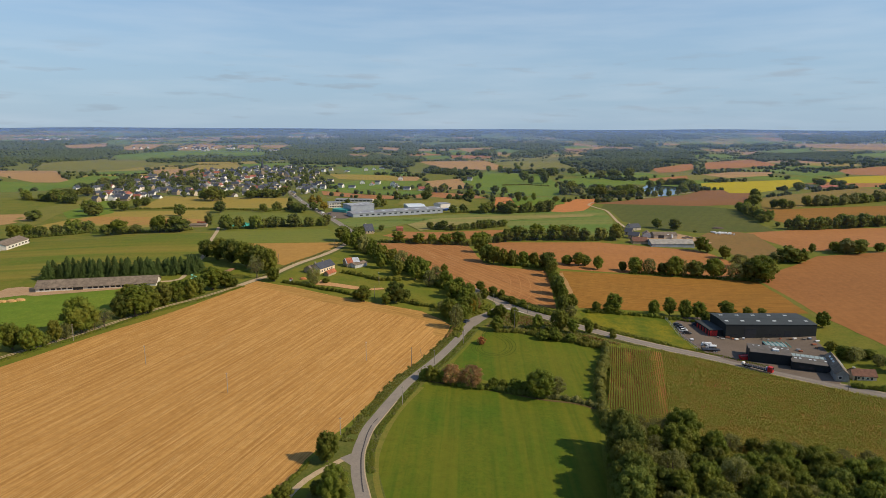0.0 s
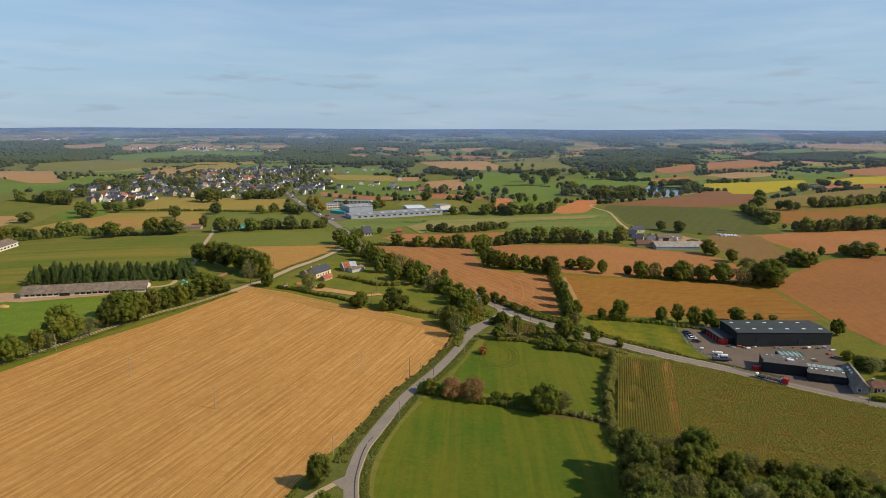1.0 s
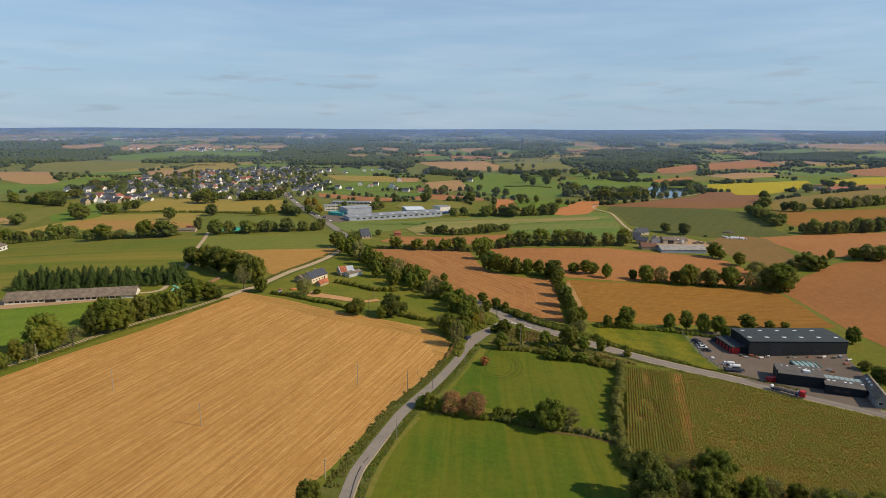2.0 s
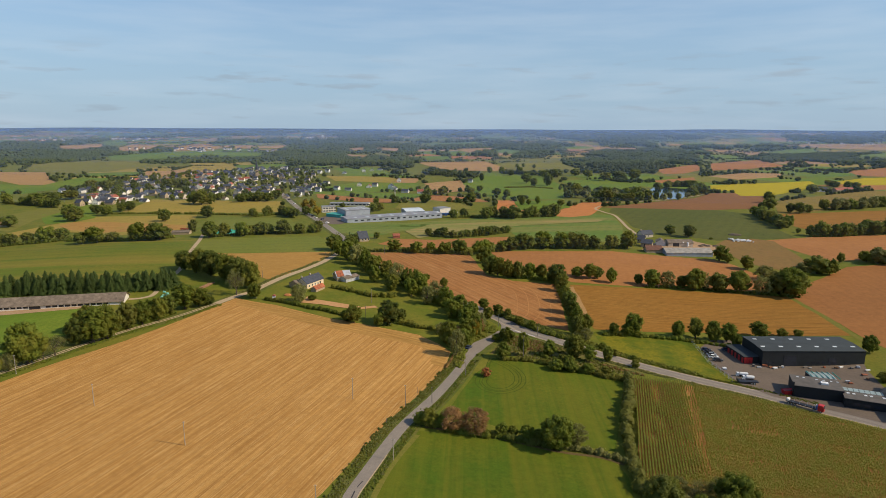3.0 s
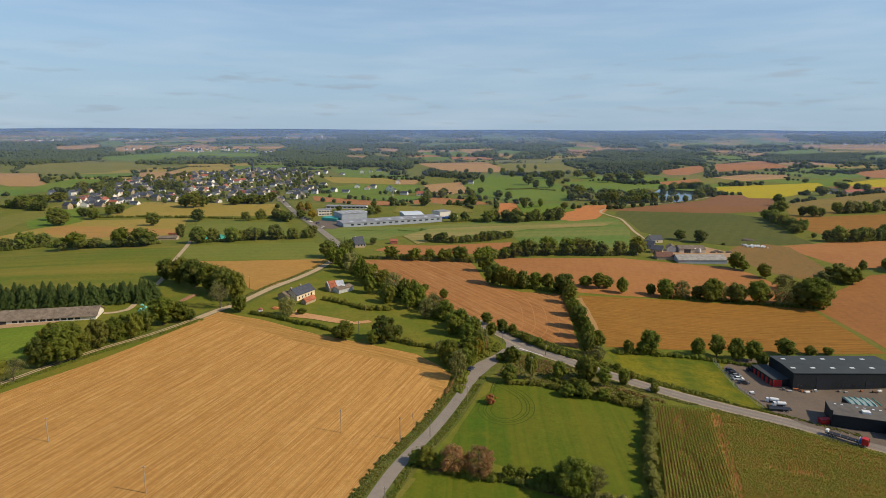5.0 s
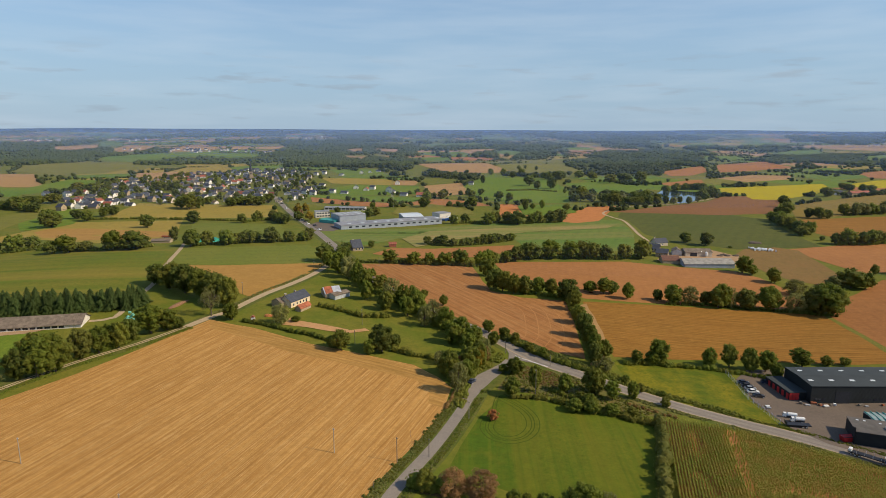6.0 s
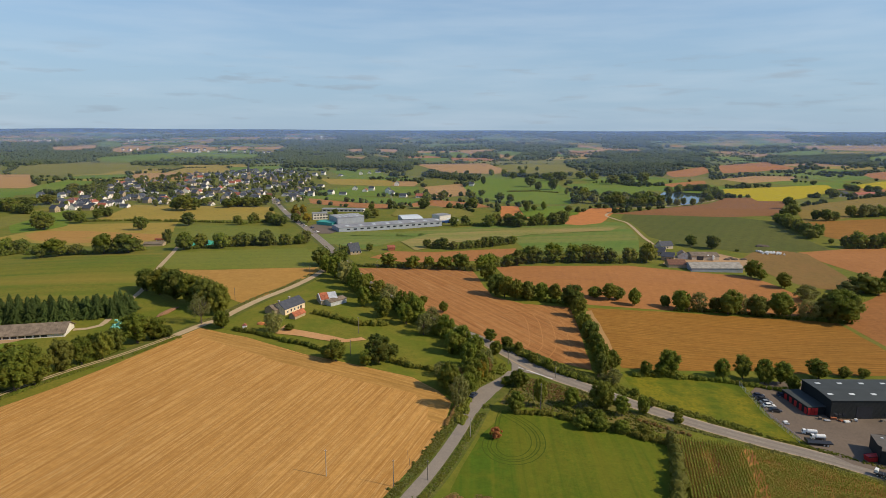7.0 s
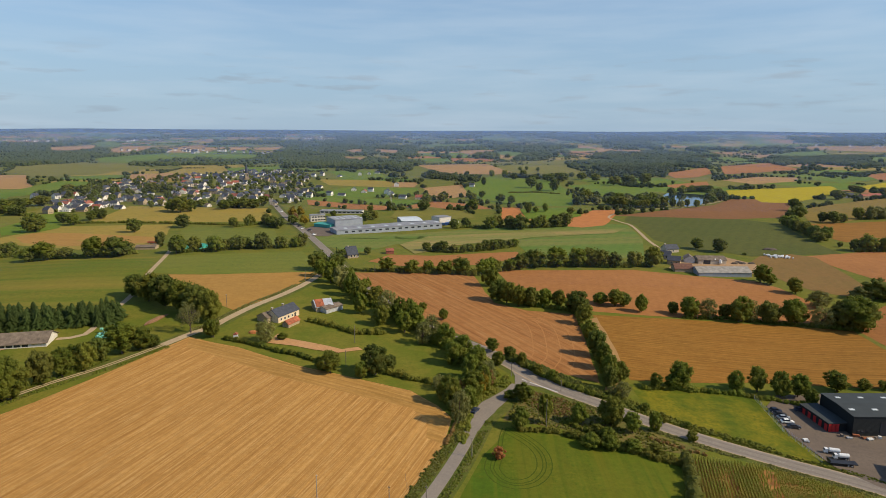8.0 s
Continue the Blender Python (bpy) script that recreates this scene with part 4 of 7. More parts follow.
def crown_lobes(rng, count, wide, low, high, size):
    """Lobes of a crown of height 10: wide is its half width, from low to high."""
    out, mid, half = [], (low + high) / 2, (high - low) / 2
    skew = Vector((rng.uniform(-0.12, 0.12), rng.uniform(-0.12, 0.12), 0)) * wide
    for i in range(count):
        u = -1 + 2 * (i + 0.5) / count
        ang = i * 2.4 + rng.uniform(-0.5, 0.5)
        ring = math.sqrt(max(0.05, 1 - u * u)) * rng.uniform(0.6, 1.0)
        r = size * rng.uniform(0.6, 1.3)
        out.append((skew * (1 + u) + Vector((math.cos(ang) * ring * (wide - r * 0.4), math.sin(ang) * ring * (wide - r * 0.4), mid + u * (half - r * 0.7) + rng.uniform(-0.5, 0.4))), r))
    return out


TREE_MESHES = {}


def tree_mesh(kind, near, variant):
    key = (kind, near, variant)
    if key in TREE_MESHES:
        return TREE_MESHES[key]
    rng = random.Random(f"{kind}{variant}")
    mat, count, wide, low, high, size = {
        "oak": (LEAF, 31, 4.8, 0.8, 10, 1.5), "ash": (LEAF, 26, 3.7, 1.4, 10, 1.2), "dark": (LEAF_DARK, 31, 4.8, 0.6, 10, 1.55), "bush": (LEAF, 26, 5.0, 0.2, 10, 1.7),
        "warm": (LEAF_WARM, 22, 4.6, 0.4, 10, 1.7), "willow": (LEAF_GREY, 22, 4.8, 0.4, 10, 1.7), "gold": (LEAF_GOLD, 12, 4.2, 1.2, 10, 2.0),
        "bare": (LEAF_GREY, 12, 4.6, 2.4, 10, 1.5), "rust": (RUST_LEAF, 10, 5.5, 0.2, 10, 2.6), "spruce": (NEEDLE, 0, 2.4, 0.8, 10, 1.0)}[kind]
    verts, faces = [], []
    if kind == "spruce":
        tiers = 17 if near else 8
        for i in range(tiers):
            z = 0.7 + 8.9 * i / tiers
            r = 3.0 * (1 - i / tiers) ** 0.75 + 0.2
            for j in range(17 if near else 7):
                a = rng.uniform(0, 6.283)
                reach, w = r * rng.uniform(0.35, 1.2), max(0.28, r * 0.2)
                d, s = Vector((math.cos(a), math.sin(a), 0)), Vector((-math.sin(a), math.cos(a), 0))
                up = rng.uniform(-0.3, 0.3)
                k = len(verts)
                inner, tip = d * reach * 0.1 + Vector((0, 0, z + 0.7 + up)), d * reach + Vector((0, 0, z - 0.28 * r + up))
                midp = d * reach * 0.6 + Vector((0, 0, z + 0.35 + up))
                verts += [inner, midp + s * w - Vector((0, 0, 0.25)), tip, midp - s * w - Vector((0, 0, 0.25)), midp]
                faces += [(k, k + 1, k + 4), (k + 1, k + 2, k + 4), (k + 2, k + 3, k + 4), (k + 3, k, k + 4)]
    else:
        many, small = ((0.8, 1.08), (1.6, 0.78), (2.1, 0.68))[near]
        lobes = crown_lobes(rng, int(count * many), wide, low, high, size * small)
        if kind == "bare":
            leaf_cloud(rng, lobes, (40, 110, 140)[near], (0.3, 0.2, 0.16)[near], verts, faces)
        elif kind in ("warm", "willow") and near:
            lumps(rng, lobes, 0.5, verts, faces, 1)
            leaf_cloud(rng, lobes, (0, 90, 150)[near], (0, 0.26, 0.18)[near], verts, faces)
        else:
            lumps(rng, [(Vector((0, 0, (low + high) / 2)), min(wide, (high - low) / 2) * 0.62)], 0.95, verts, faces, 2)
            lumps(rng, lobes, 0.84, verts, faces, 1)
            leaf_cloud(rng, lobes, (26, 54, 92)[near], (0.53, 0.31, 0.23)[near], verts, faces)
    crown = bpy.data.meshes.new("crown")
    crown.from_pydata(verts, [], faces)
    crown.materials.append(mat)
    bm = bmesh.new()
    rod(bm, (0, 0, -0.3), (0, 0, 3.2), 0.32, 0.22)
    if kind == "spruce":
        rod(bm, (0, 0, 3.0), (0, 0, 9.4), 0.22, 0.04, 5)
    else:
        limbs = 9 if kind == "bare" else 5
        for i in range(limbs):
            a, reach = i * 6.283 / limbs + rng.uniform(-0.3, 0.3), wide * rng.uniform(0.45, 0.75)
            end = (math.cos(a) * reach, math.sin(a) * reach, rng.uniform(5.5, 8.5))
            rod(bm, (0, 0, rng.uniform(2.2, 3.1)), end, 0.15, 0.04, 5)
            if kind == "bare":
                for _ in range(3):
                    e = Vector(end) + Vector((rng.uniform(-1.6, 1.6), rng.uniform(-1.6, 1.6), rng.uniform(0.2, 1.5)))
                    rod(bm, Vector(end) * 0.75 + Vector((0, 0, 0.8)), e, 0.06, 0.015, 4)
        rod(bm, (0, 0, 3.0), (rng.uniform(-0.4, 0.4), rng.uniform(-0.4, 0.4), 8.2), 0.2, 0.05, 5)
    trunk = bpy.data.meshes.new("trunk")
    bm.to_mesh(trunk)
    bm.free()
    trunk.materials.append(BARK)
    TREE_MESHES[key] = trunk, crown
    return trunk, crown


TREE_WORDS = {
    "oak": ("oak_tree", "broad oak with a dense lumpy green crown"), "ash": ("ash_tree", "slim hedgerow ash with a green crown"),
    "dark": ("oak_tree", "heavy oak with a dark green crown"), "bush": ("bush", "rounded green bush growing to the ground"),
    "warm": ("bush", "bush with reddish brown autumn leaves"), "willow": ("willow_tree", "soft grey-green willow thicket"),
    "gold": ("autumn_tree", "tree turned golden yellow"), "bare": ("thin_tree", "thin tree with grey bare branches"),
    "rust": ("rust_bush", "small rust-red bush alone in the pasture"), "spruce": ("spruce_tree", "dark pointed spruce in a close row")}
TREE_RNG = random.Random(11)
TREE_SPOTS = []


def tree(kind, x, y, h, w=None, group=""):
    name, label = TREE_WORDS[kind]
    if kind in ("oak", "dark") and y > 560:
        name, label = "field_tree", label.replace("oak", "field tree") + " far off"
    rng = TREE_RNG
    trunk, crown = tree_mesh(kind, 2 if y < 240 else 1 if y < 440 else 0, rng.randrange(4))
    wide = {"oak": 9.6, "ash": 7.4, "dark": 9.6, "bush": 10.4, "warm": 9.6, "willow": 10, "gold": 8.8, "bare": 9.6, "rust": 11, "spruce": 5.2}[kind] / 10
    sx = h / 10 if w is None else w / wide / 10
    sx = min(max(sx, h / 16), h / 5)
    ob = tagged(new(name), label, "bush" if "bush" in name else "tree", group)
    ob.empty_display_size = 0.5
    ob.matrix_basis = pose(x, y, ground_z(x, y) - 0.05, 0, 0, rng.uniform(0, 360)) @ Matrix.Diagonal((sx, sx * rng.uniform(0.92, 1.08), h / 10, 1))
    new("trunk", trunk).parent = ob
    new("crown", crown).parent = ob
    TREE_SPOTS.append((x, y))
    return ob


def trees(kinds, spots, group=""):
    for i, (x, y, h, *w) in enumerate(spots):
        tree(kinds[i % len(kinds)], x, y, h, w[0] if w else None, group)


def tree_row(kinds, path, step, low, high, jitter=1.5, group="", wide=1.0):
    """Trees along a line of points, with shrubs at their feet."""
    rng = TREE_RNG
    hedge(path, low * 0.4, low * 0.55)
    for x, y in dense(path, step, 0, False):
        h = rng.uniform(low, high)
        wide = max(wide, 1.05)
        tree(rng.choice(kinds), x + rng.uniform(-jitter, jitter), y + rng.uniform(-jitter, jitter), h, h * wide * rng.uniform(0.85, 1.2), group)


def hedge(path, height, width, material=None, label="thick clipped hedge of mixed green shrubs", leaf=0.32, per=36, seed=5):
    """One long hedge: overlapping shrubs along a line."""
    rng = random.Random(seed + int(abs(path[0][0] * 7 + path[0][1])))
    verts, faces, lobes = [], [], []
    far = path[0][1] > 430
    for x, y in dense(path, width * 0.42, width * 0.16, False, rng):
        h = height * rng.uniform(0.55, 1.2)
        r = min(width * 0.5, h * 0.62) * rng.uniform(0.8, 1.2)
        lobes.append((Vector((x, y, ground_z(x, y) + max(r * 0.6, h - r))), r))
        if h > r * 1.7:
            lobes.append((Vector((x + rng.uniform(-0.5, 0.5), y + rng.uniform(-0.5, 0.5), ground_z(x, y) + r * 0.55)), r))
    lumps(rng, lobes, 0.88, verts, faces, 1 if far else 2)
    near_lobes = lobes
    for i, lobe in enumerate(near_lobes):
        leaf_cloud(rng, [lobe, *near_lobes[max(0, i - 2):i], *near_lobes[i + 1:i + 3]][:1], per * 2 // (2 if far else 1), leaf * (1.6 if far else 0.95), verts, faces)
    return tagged(raw("hedge", verts, faces, material or LEAF, None), label, "hedge")


# belt by the long barn and along the farm track
trees(("oak", "dark", "ash"), [(-165.2, 263.7, 16.1, 14.7), (-157.9, 283.9, 12.2, 9.8), (-152.1, 285.8, 15.1, 12.6), (-148.5, 291, 14.5, 12.2), (-145.9, 303.5, 12.4, 9.3), (-142.6, 309.4, 10.8, 8.8), (-137.8, 315.5, 10.7, 8.4), (-136.6, 323.7, 10, 8), (-132.5, 332.6, 12.9, 13.9), (-127.7, 337.5, 9.8, 10.9), (-123.8, 340.2, 5.6, 6.4), (-169.3, 251.9, 10.2, 6.3), (-173.8, 242.2, 11.1, 9.9), (-171.7, 247.3, 6.4, 6.2), (-182.3, 243.2, 11.6, 9.9), (-184.6, 231.2, 13.3, 11.7), (-186.2, 220.2, 13.2, 10.8), (-160.7, 297.3, 12.5, 11.4), (-143.6, 317.1, 9.2, 7.8)], "trees along the farm track")
trees(("bare", "willow"), [(-159.2, 271.3, 8.6, 8.9), (-167.8, 256.7, 7.1, 5.9), (-161.5, 267.5, 6.6, 5.1)], "trees along the farm track")
trees(("dark", "oak"), [(-164.8, 407.2, 12, 12.2), (-154.5, 400.1, 14.8, 14.3), (-143.2, 393.6, 15.7, 15.5), (-131.1, 386.2, 16.2, 15.2), (-120.2, 379, 15.9, 14.3), (-112.3, 371.7, 14.9, 11.2)], "great trees by the lane fork")
trees(("bare",), [(-115.5, 358.1, 13.4, 10.1)])
trees(("ash",), [(-103.6, 353.4, 8.5, 6.7)])
SPRUCES = [(-237.5, 350.4), (-206.4, 353.5), (-178.9, 359.4), (-156.1, 366.3)]
for back in (-1, 3.5, 8):
    for x, y in dense(SPRUCES, 4.0, 1.4, False, random.Random(f"s{back}")):
        tree("spruce", x, y + back, TREE_RNG.uniform(7.5, 12.0), TREE_RNG.uniform(6.5, 8.5), "spruce row behind the long barn")
hedge([(-153.1, 291.9), (-148.1, 301.7), (-140.8, 313.1), (-134.7, 325.1)], 1.6, 2.4)
# house surroundings
trees(("willow",), [(-79.6, 350.1, 9.8, 9.7)])
trees(("ash", "bush"), [(-104.6, 353.7, 7.6, 7.4), (-73.8, 354.2, 3.1, 4.9), (-46.3, 320.5, 8.6, 8.7), (-50.8, 324.3, 5.1, 6.6)])
trees(("dark", "oak"), [(-29.1, 321.5, 11.4, 12.2), (-34, 317.8, 6.3, 6), (-24.1, 325.9, 6.3, 5.7)])
hedge([(-97.7, 351.6), (-86.5, 347.4), (-72.3, 339.8), (-59.5, 334.9), (-46.1, 324.9)], 1.8, 3.0)
hedge([(-23.8, 322.2), (-14.8, 318.3), (-6.2, 315.5)], 2.6, 3.4)
hedge([(-67.7, 379.4), (-55.1, 372.8), (-44.6, 364.8), (-30.7, 366.6)], 2.6, 3.6)
# diagonal belt along the main road
trees(("oak", "ash", "willow", "oak", "bush"), [(-79.3, 463.5, 11.6, 7.9), (-71.5, 452.1, 13.3, 10), (-62.7, 440.1, 13.7, 10.4), (-55.1, 425.5, 13.2, 9.4), (-49.4, 411.9, 13.1, 9.7), (-48.9, 442.9, 6.1, 6), (-40.2, 410.7, 9.9, 9.7), (-32.5, 394.6, 12.6, 10.6), (-25.1, 383.6, 12.2, 9), (-20.2, 387.9, 10.7, 7.8), (-16.4, 376.9, 11.7, 8.8), (-14.6, 404, 4.5, 4.8), (-8.4, 364.2, 10.7, 9.1), (-3.9, 390.5, 5.7, 5.2), (-2.3, 355.2, 10.4, 9.5), (4.1, 342.5, 10.3, 9.1), (10.6, 330.8, 10.2, 8.2), (13.9, 319.7, 8.8, 6.9), (18.8, 335.9, 6.4, 5.6), (-34.2, 378.7, 9.8, 9.5), (-45.8, 395, 10.2, 8), (-21.6, 369.5, 10.2, 8.7), (-12.7, 355.6, 10.1, 8.3), (-61.6, 458, 8.7, 7.8), (0.7, 335.2, 10.1, 8.4), (7.4, 322, 10, 8)], "trees along the main road")
trees(("oak", "willow", "ash", "bush"), [(-1.3, 301.3, 10.4, 9.4), (2.6, 286.9, 11.8, 6.6), (7.8, 307.8, 9.5, 8.1), (12.3, 312.4, 9.9, 6.7), (5.6, 296.4, 8.9, 6.8), (-4.4, 311.7, 5.4, 6.2), (11.3, 320.9, 7.7, 6.4)], "trees at the road fork")
trees(("ash",), [(24.5, 344.3, 5.1, 5.7), (28.8, 338.9, 5, 3.9), (34, 328.9, 4.5, 4.4), (39.6, 324.2, 4.5, 3.8), (17.6, 350.5, 6.1, 5.8)], "roadside shrubs")
hedge([(26.3, 341.9), (35.9, 326.8), (45.3, 317.5), (52.3, 312.7), (56.5, 310.6)], 2.0, 2.6)
hedge([(-44.3, 487.4), (-23.8, 486.8), (1.1, 486.6), (14.6, 484)], 4.2, 4.5)
# scrub between lane and road
trees(("oak", "bush", "ash"), [(25.9, 305.5, 6.6, 7), (22.4, 285.2, 7.4, 6.5), (20.9, 306.4, 3.2, 5.6), (42.4, 290.3, 7, 6.2), (53.6, 290.4, 10.4, 9.5), (59.1, 285.3, 7.3, 5.6), (46.7, 281.2, 4.2, 5.4), (67.4, 287.9, 6.9, 4.7), (72, 293.7, 3.5, 2.9), (48.8, 278, 5.3, 5.9), (77.7, 282.9, 3.6, 4.2)], "trees of the scrub island")
trees(("ash",), [(31.5, 289.3, 10.7, 3.3)])
hedge([(22.8, 284), (33.2, 283.5), (42.8, 278.6), (54.1, 273.2), (67.9, 266.8)], 2.0, 3.5)
hedge([(70.4, 269.3), (67, 253.4), (61.8, 239.3), (57.4, 225.1), (55.2, 212.7), (53.6, 201.8), (51.8, 188.2)], 4.2, 4.4, LEAF_DARK, "tall rough hedge between pasture and maize")
# hedge across the pastures
hedge([(-9.3, 225.1), (-2.1, 223.9)], 4.0, 4.5)
trees(("warm",), [(0.6, 222.2, 7.4, 9.0), (8.2, 220.4, 7.8, 10.5)], "autumn bushes in the hedge")
ribbon("hedge_bank", [(-8, 223.4), (4, 220.4), (18, 216.4), (33.4, 209.6), (45.2, 207), (51.2, 203.2)], 1.5, 0.09, SOIL_BANK, "bare brown earth bank under the hedge", "bank", 2.0)
hedge([(-1, 221), (8, 218.6), (18, 217)], 1.7, 3.0, None, "brambles at the foot of the autumn bushes")
trees(("bush",), [(16.4, 219.1, 4.5, 5.1), (20.2, 218.2, 4, 3.8), (24.6, 216.3, 4.9, 5.5), (27.9, 215.5, 4.4, 4.6), (-6.5, 224.4, 6, 6.5)], "hedge bushes")
trees(("oak",), [(32.6, 211.6, 10.2, 11.1)])
trees(("willow",), [(39.6, 214.1, 6.6, 7.1)])
hedge([(36, 211.5), (45.7, 208.6), (51.9, 204.5)], 2.2, 3.4, LEAF_GREY, "grey-green rough hedge between the pastures")
hedge([(11.8, 219.3), (22, 215.2), (33.9, 210.7)], 2.3, 3.2, LEAF_DARK)
trees(("rust",), [(14.3, 266.8, 3.6, 4.2)])
# roadside by the stubble
trees(("oak", "bush"), [(-34.6, 161.9, 9.2, 6.8), (-28.7, 142, 10.3, 8.3), (-41.7, 141.6, 5.3, 5.7), (-34.1, 146, 4, 4.4), (-43.5, 132.9, 7.4, 6.8)], "trees at the side lane")
hedge([(-39.6, 160.4), (-41.9, 153.4), (-43.9, 147.4)], 0.9, 1.8, None, "low rough hedge beside the side lane", 0.28, 20)
# hedges round the reddish fields
trees(("oak", "dark", "ash"), [(22.1, 458.7, 11.9, 10.1), (25.2, 427.2, 12.5, 11.5), (30, 423.6, 12.1, 10), (36, 418.9, 11.6, 8.5), (43, 418.8, 11.2, 8.5), (50.2, 420, 10.5, 8.5), (57.3, 419.9, 10.1, 7.8), (65, 410.8, 12.7, 12.4), (65.3, 392.8, 10.8, 7.9), (64, 371, 9.6, 8.1), (63.1, 351.7, 12.1, 8.8), (62.1, 337.6, 11, 7.3), (60.9, 326.2, 11.2, 6.5), (60.2, 318.5, 9.8, 5.8), (19.3, 486.5, 10.5, 8.3)], "hedgerow between the stubble fields")
trees(("oak", "ash", "dark"), [(82.3, 429.7, 6.7, 8.7), (90, 427, 9.9, 9.4), (95.2, 427.9, 7.8, 7.2), (101.9, 418.8, 9.7, 7.1)], "trees on the field bank")
trees(("dark", "oak", "willow"), [(118.9, 419.1, 6.9, 6.7), (126.1, 414.1, 10.7, 11.2), (135.9, 414.3, 10.7, 11.2), (144.7, 415.5, 7.9, 7), (150, 410.2, 13.4, 12.4), (157.2, 411, 11.3, 7.6), (165.8, 409.5, 11.2, 13.1), (177.8, 408, 13.2, 13.7), (190.3, 405.1, 10.7, 12.9), (199.4, 401.8, 14, 15.5), (206.8, 399.4, 17, 20.7), (208, 439.3, 9.8, 14.1), (251.8, 454.8, 12.4, 16.1), (258.5, 451.3, 11.1, 12.2), (242.6, 455.3, 7.4, 13.1), (283.8, 481.4, 7.8, 5.7), (303.2, 482.4, 8.2, 9.8), (307.8, 476.7, 11.3, 13.7), (316.1, 473.8, 10.4, 13.6)], "row of oaks beyond the russet field")
trees(("oak",), [(209.5, 465.2, 10, 9.4), (199.9, 489.4, 12.2, 10.8), (204.1, 484.9, 7.1, 8.2)], "single trees by the farm")
trees(("oak", "ash"), [(66.3, 327.3, 7.9, 6.5), (89.3, 324.6, 11.1, 8.6), (85.9, 323.9, 6.1, 7), (78.5, 322.3, 6.1, 5.3), (110.4, 324.9, 8.6, 6.5), (119.5, 326.3, 10, 7.6), (126.4, 322.1, 10.2, 8), (133.3, 322.8, 9.4, 8), (134.7, 315.9, 6.5, 5.2), (151.9, 328.7, 7.8, 9.2), (163.4, 330.1, 4.2, 5.5), (171, 329.7, 3.6, 4.9), (190.6, 306.7, 8.2, 7.5)], "trees behind the works")
hedge([(73.7, 321.2), (88.9, 323), (107.3, 322.2), (121.8, 318.8), (133, 314.4)], 2.2, 3.5)
# tree lines toward the factory and the farm
tree_row(("oak", "dark", "ash"), [(-18.1, 562.4), (0.1, 557.9), (22, 567.2), (51.2, 588.7)], 6, 6, 9, 1.5, "tree line before the green field")
tree_row(("oak", "dark", "ash"), [(-40.1, 487.3), (-25.4, 486.6), (-3.5, 486.8), (18.7, 493.1)], 9, 6, 11, 2, "tree line above the combed field")
tree_row(("dark", "oak"), [(22.4, 493.6), (38, 502.1), (52.7, 514)], 8, 8, 11, 2, "tree line above the combed field")
tree_row(("dark", "oak"), [(56.6, 514.4), (73, 519.5), (87, 520.8), (114.4, 519.9), (139.7, 525.6)], 9, 9, 14, 2, "tall trees above the ploughed field")
hedge([(-69.1, 485), (-54.4, 484.6), (-36.4, 486.4)], 2.2, 3.0)
tree_row(("oak", "dark"), [(-86.5, 481.4), (-75.5, 480.4)], 7, 9, 13, 2, "trees at the main road")
trees(("spruce", "ash", "ash"), [(-81.7, 526.1, 8.2, 3.6), (-77.5, 524.9, 6.5, 7.2), (-62.1, 541.2, 5.9, 5.8)], "garden trees")
# belts on the left
tree_row(("oak", "dark", "bush"), [(-354.8, 492.6), (-338.5, 503.5), (-319.6, 511.6), (-308.7, 522)], 8, 8, 14, 4, "tree belt")
trees(("dark", "oak"), [(-282.7, 497.5, 9.3, 11.2), (-273.1, 501.6, 12.7, 15), (-263.6, 506.2, 7.6, 10.4), (-243.7, 506.3, 14.7, 14.2), (-228.8, 511.5, 13.4, 18.1), (-236.2, 508.8, 8.6, 9.5), (-220.2, 553.2, 11.4, 7.7)], "tree belt")
hedge([(-304.3, 514.5), (-263.6, 506.2), (-222.5, 521.6)], 3.0, 4.5)
trees(("oak", "dark"), [(-284, 639.8, 12.5, 13.1), (-253.4, 669.9, 12.4, 14.9), (-378.9, 646.5, 13.8, 19.2), (-418.7, 609.8, 11.4, 17.1)], "field oaks")
tree_row(("oak", "dark", "dark"), [(-194.5, 525.2), (-173, 534.9), (-152.3, 550.3), (-130.3, 554.9), (-115.6, 566.6)], 8, 8, 13, 3, "tree belt by the main road")
tree_row(("oak", "dark"), [(-205.2, 675.4), (-186.3, 698.9), (-162.3, 666.6)], 8, 7, 11, 4, "tree belt")
hedge([(-375.6, 699.9), (-325.3, 704.5), (-270.3, 698), (-214.9, 686.5)], 2.5, 5)
trees(("gold", "gold", "warm", "oak"), [(-169.5, 746.5, 12.1, 10.8), (-163.8, 760.6, 11.1, 9.8), (-160.4, 724.6, 8.2, 5.8), (-156.3, 699.2, 9, 11.2), (-143.3, 691.8, 11.1, 9.9)], "autumn trees by the offices")
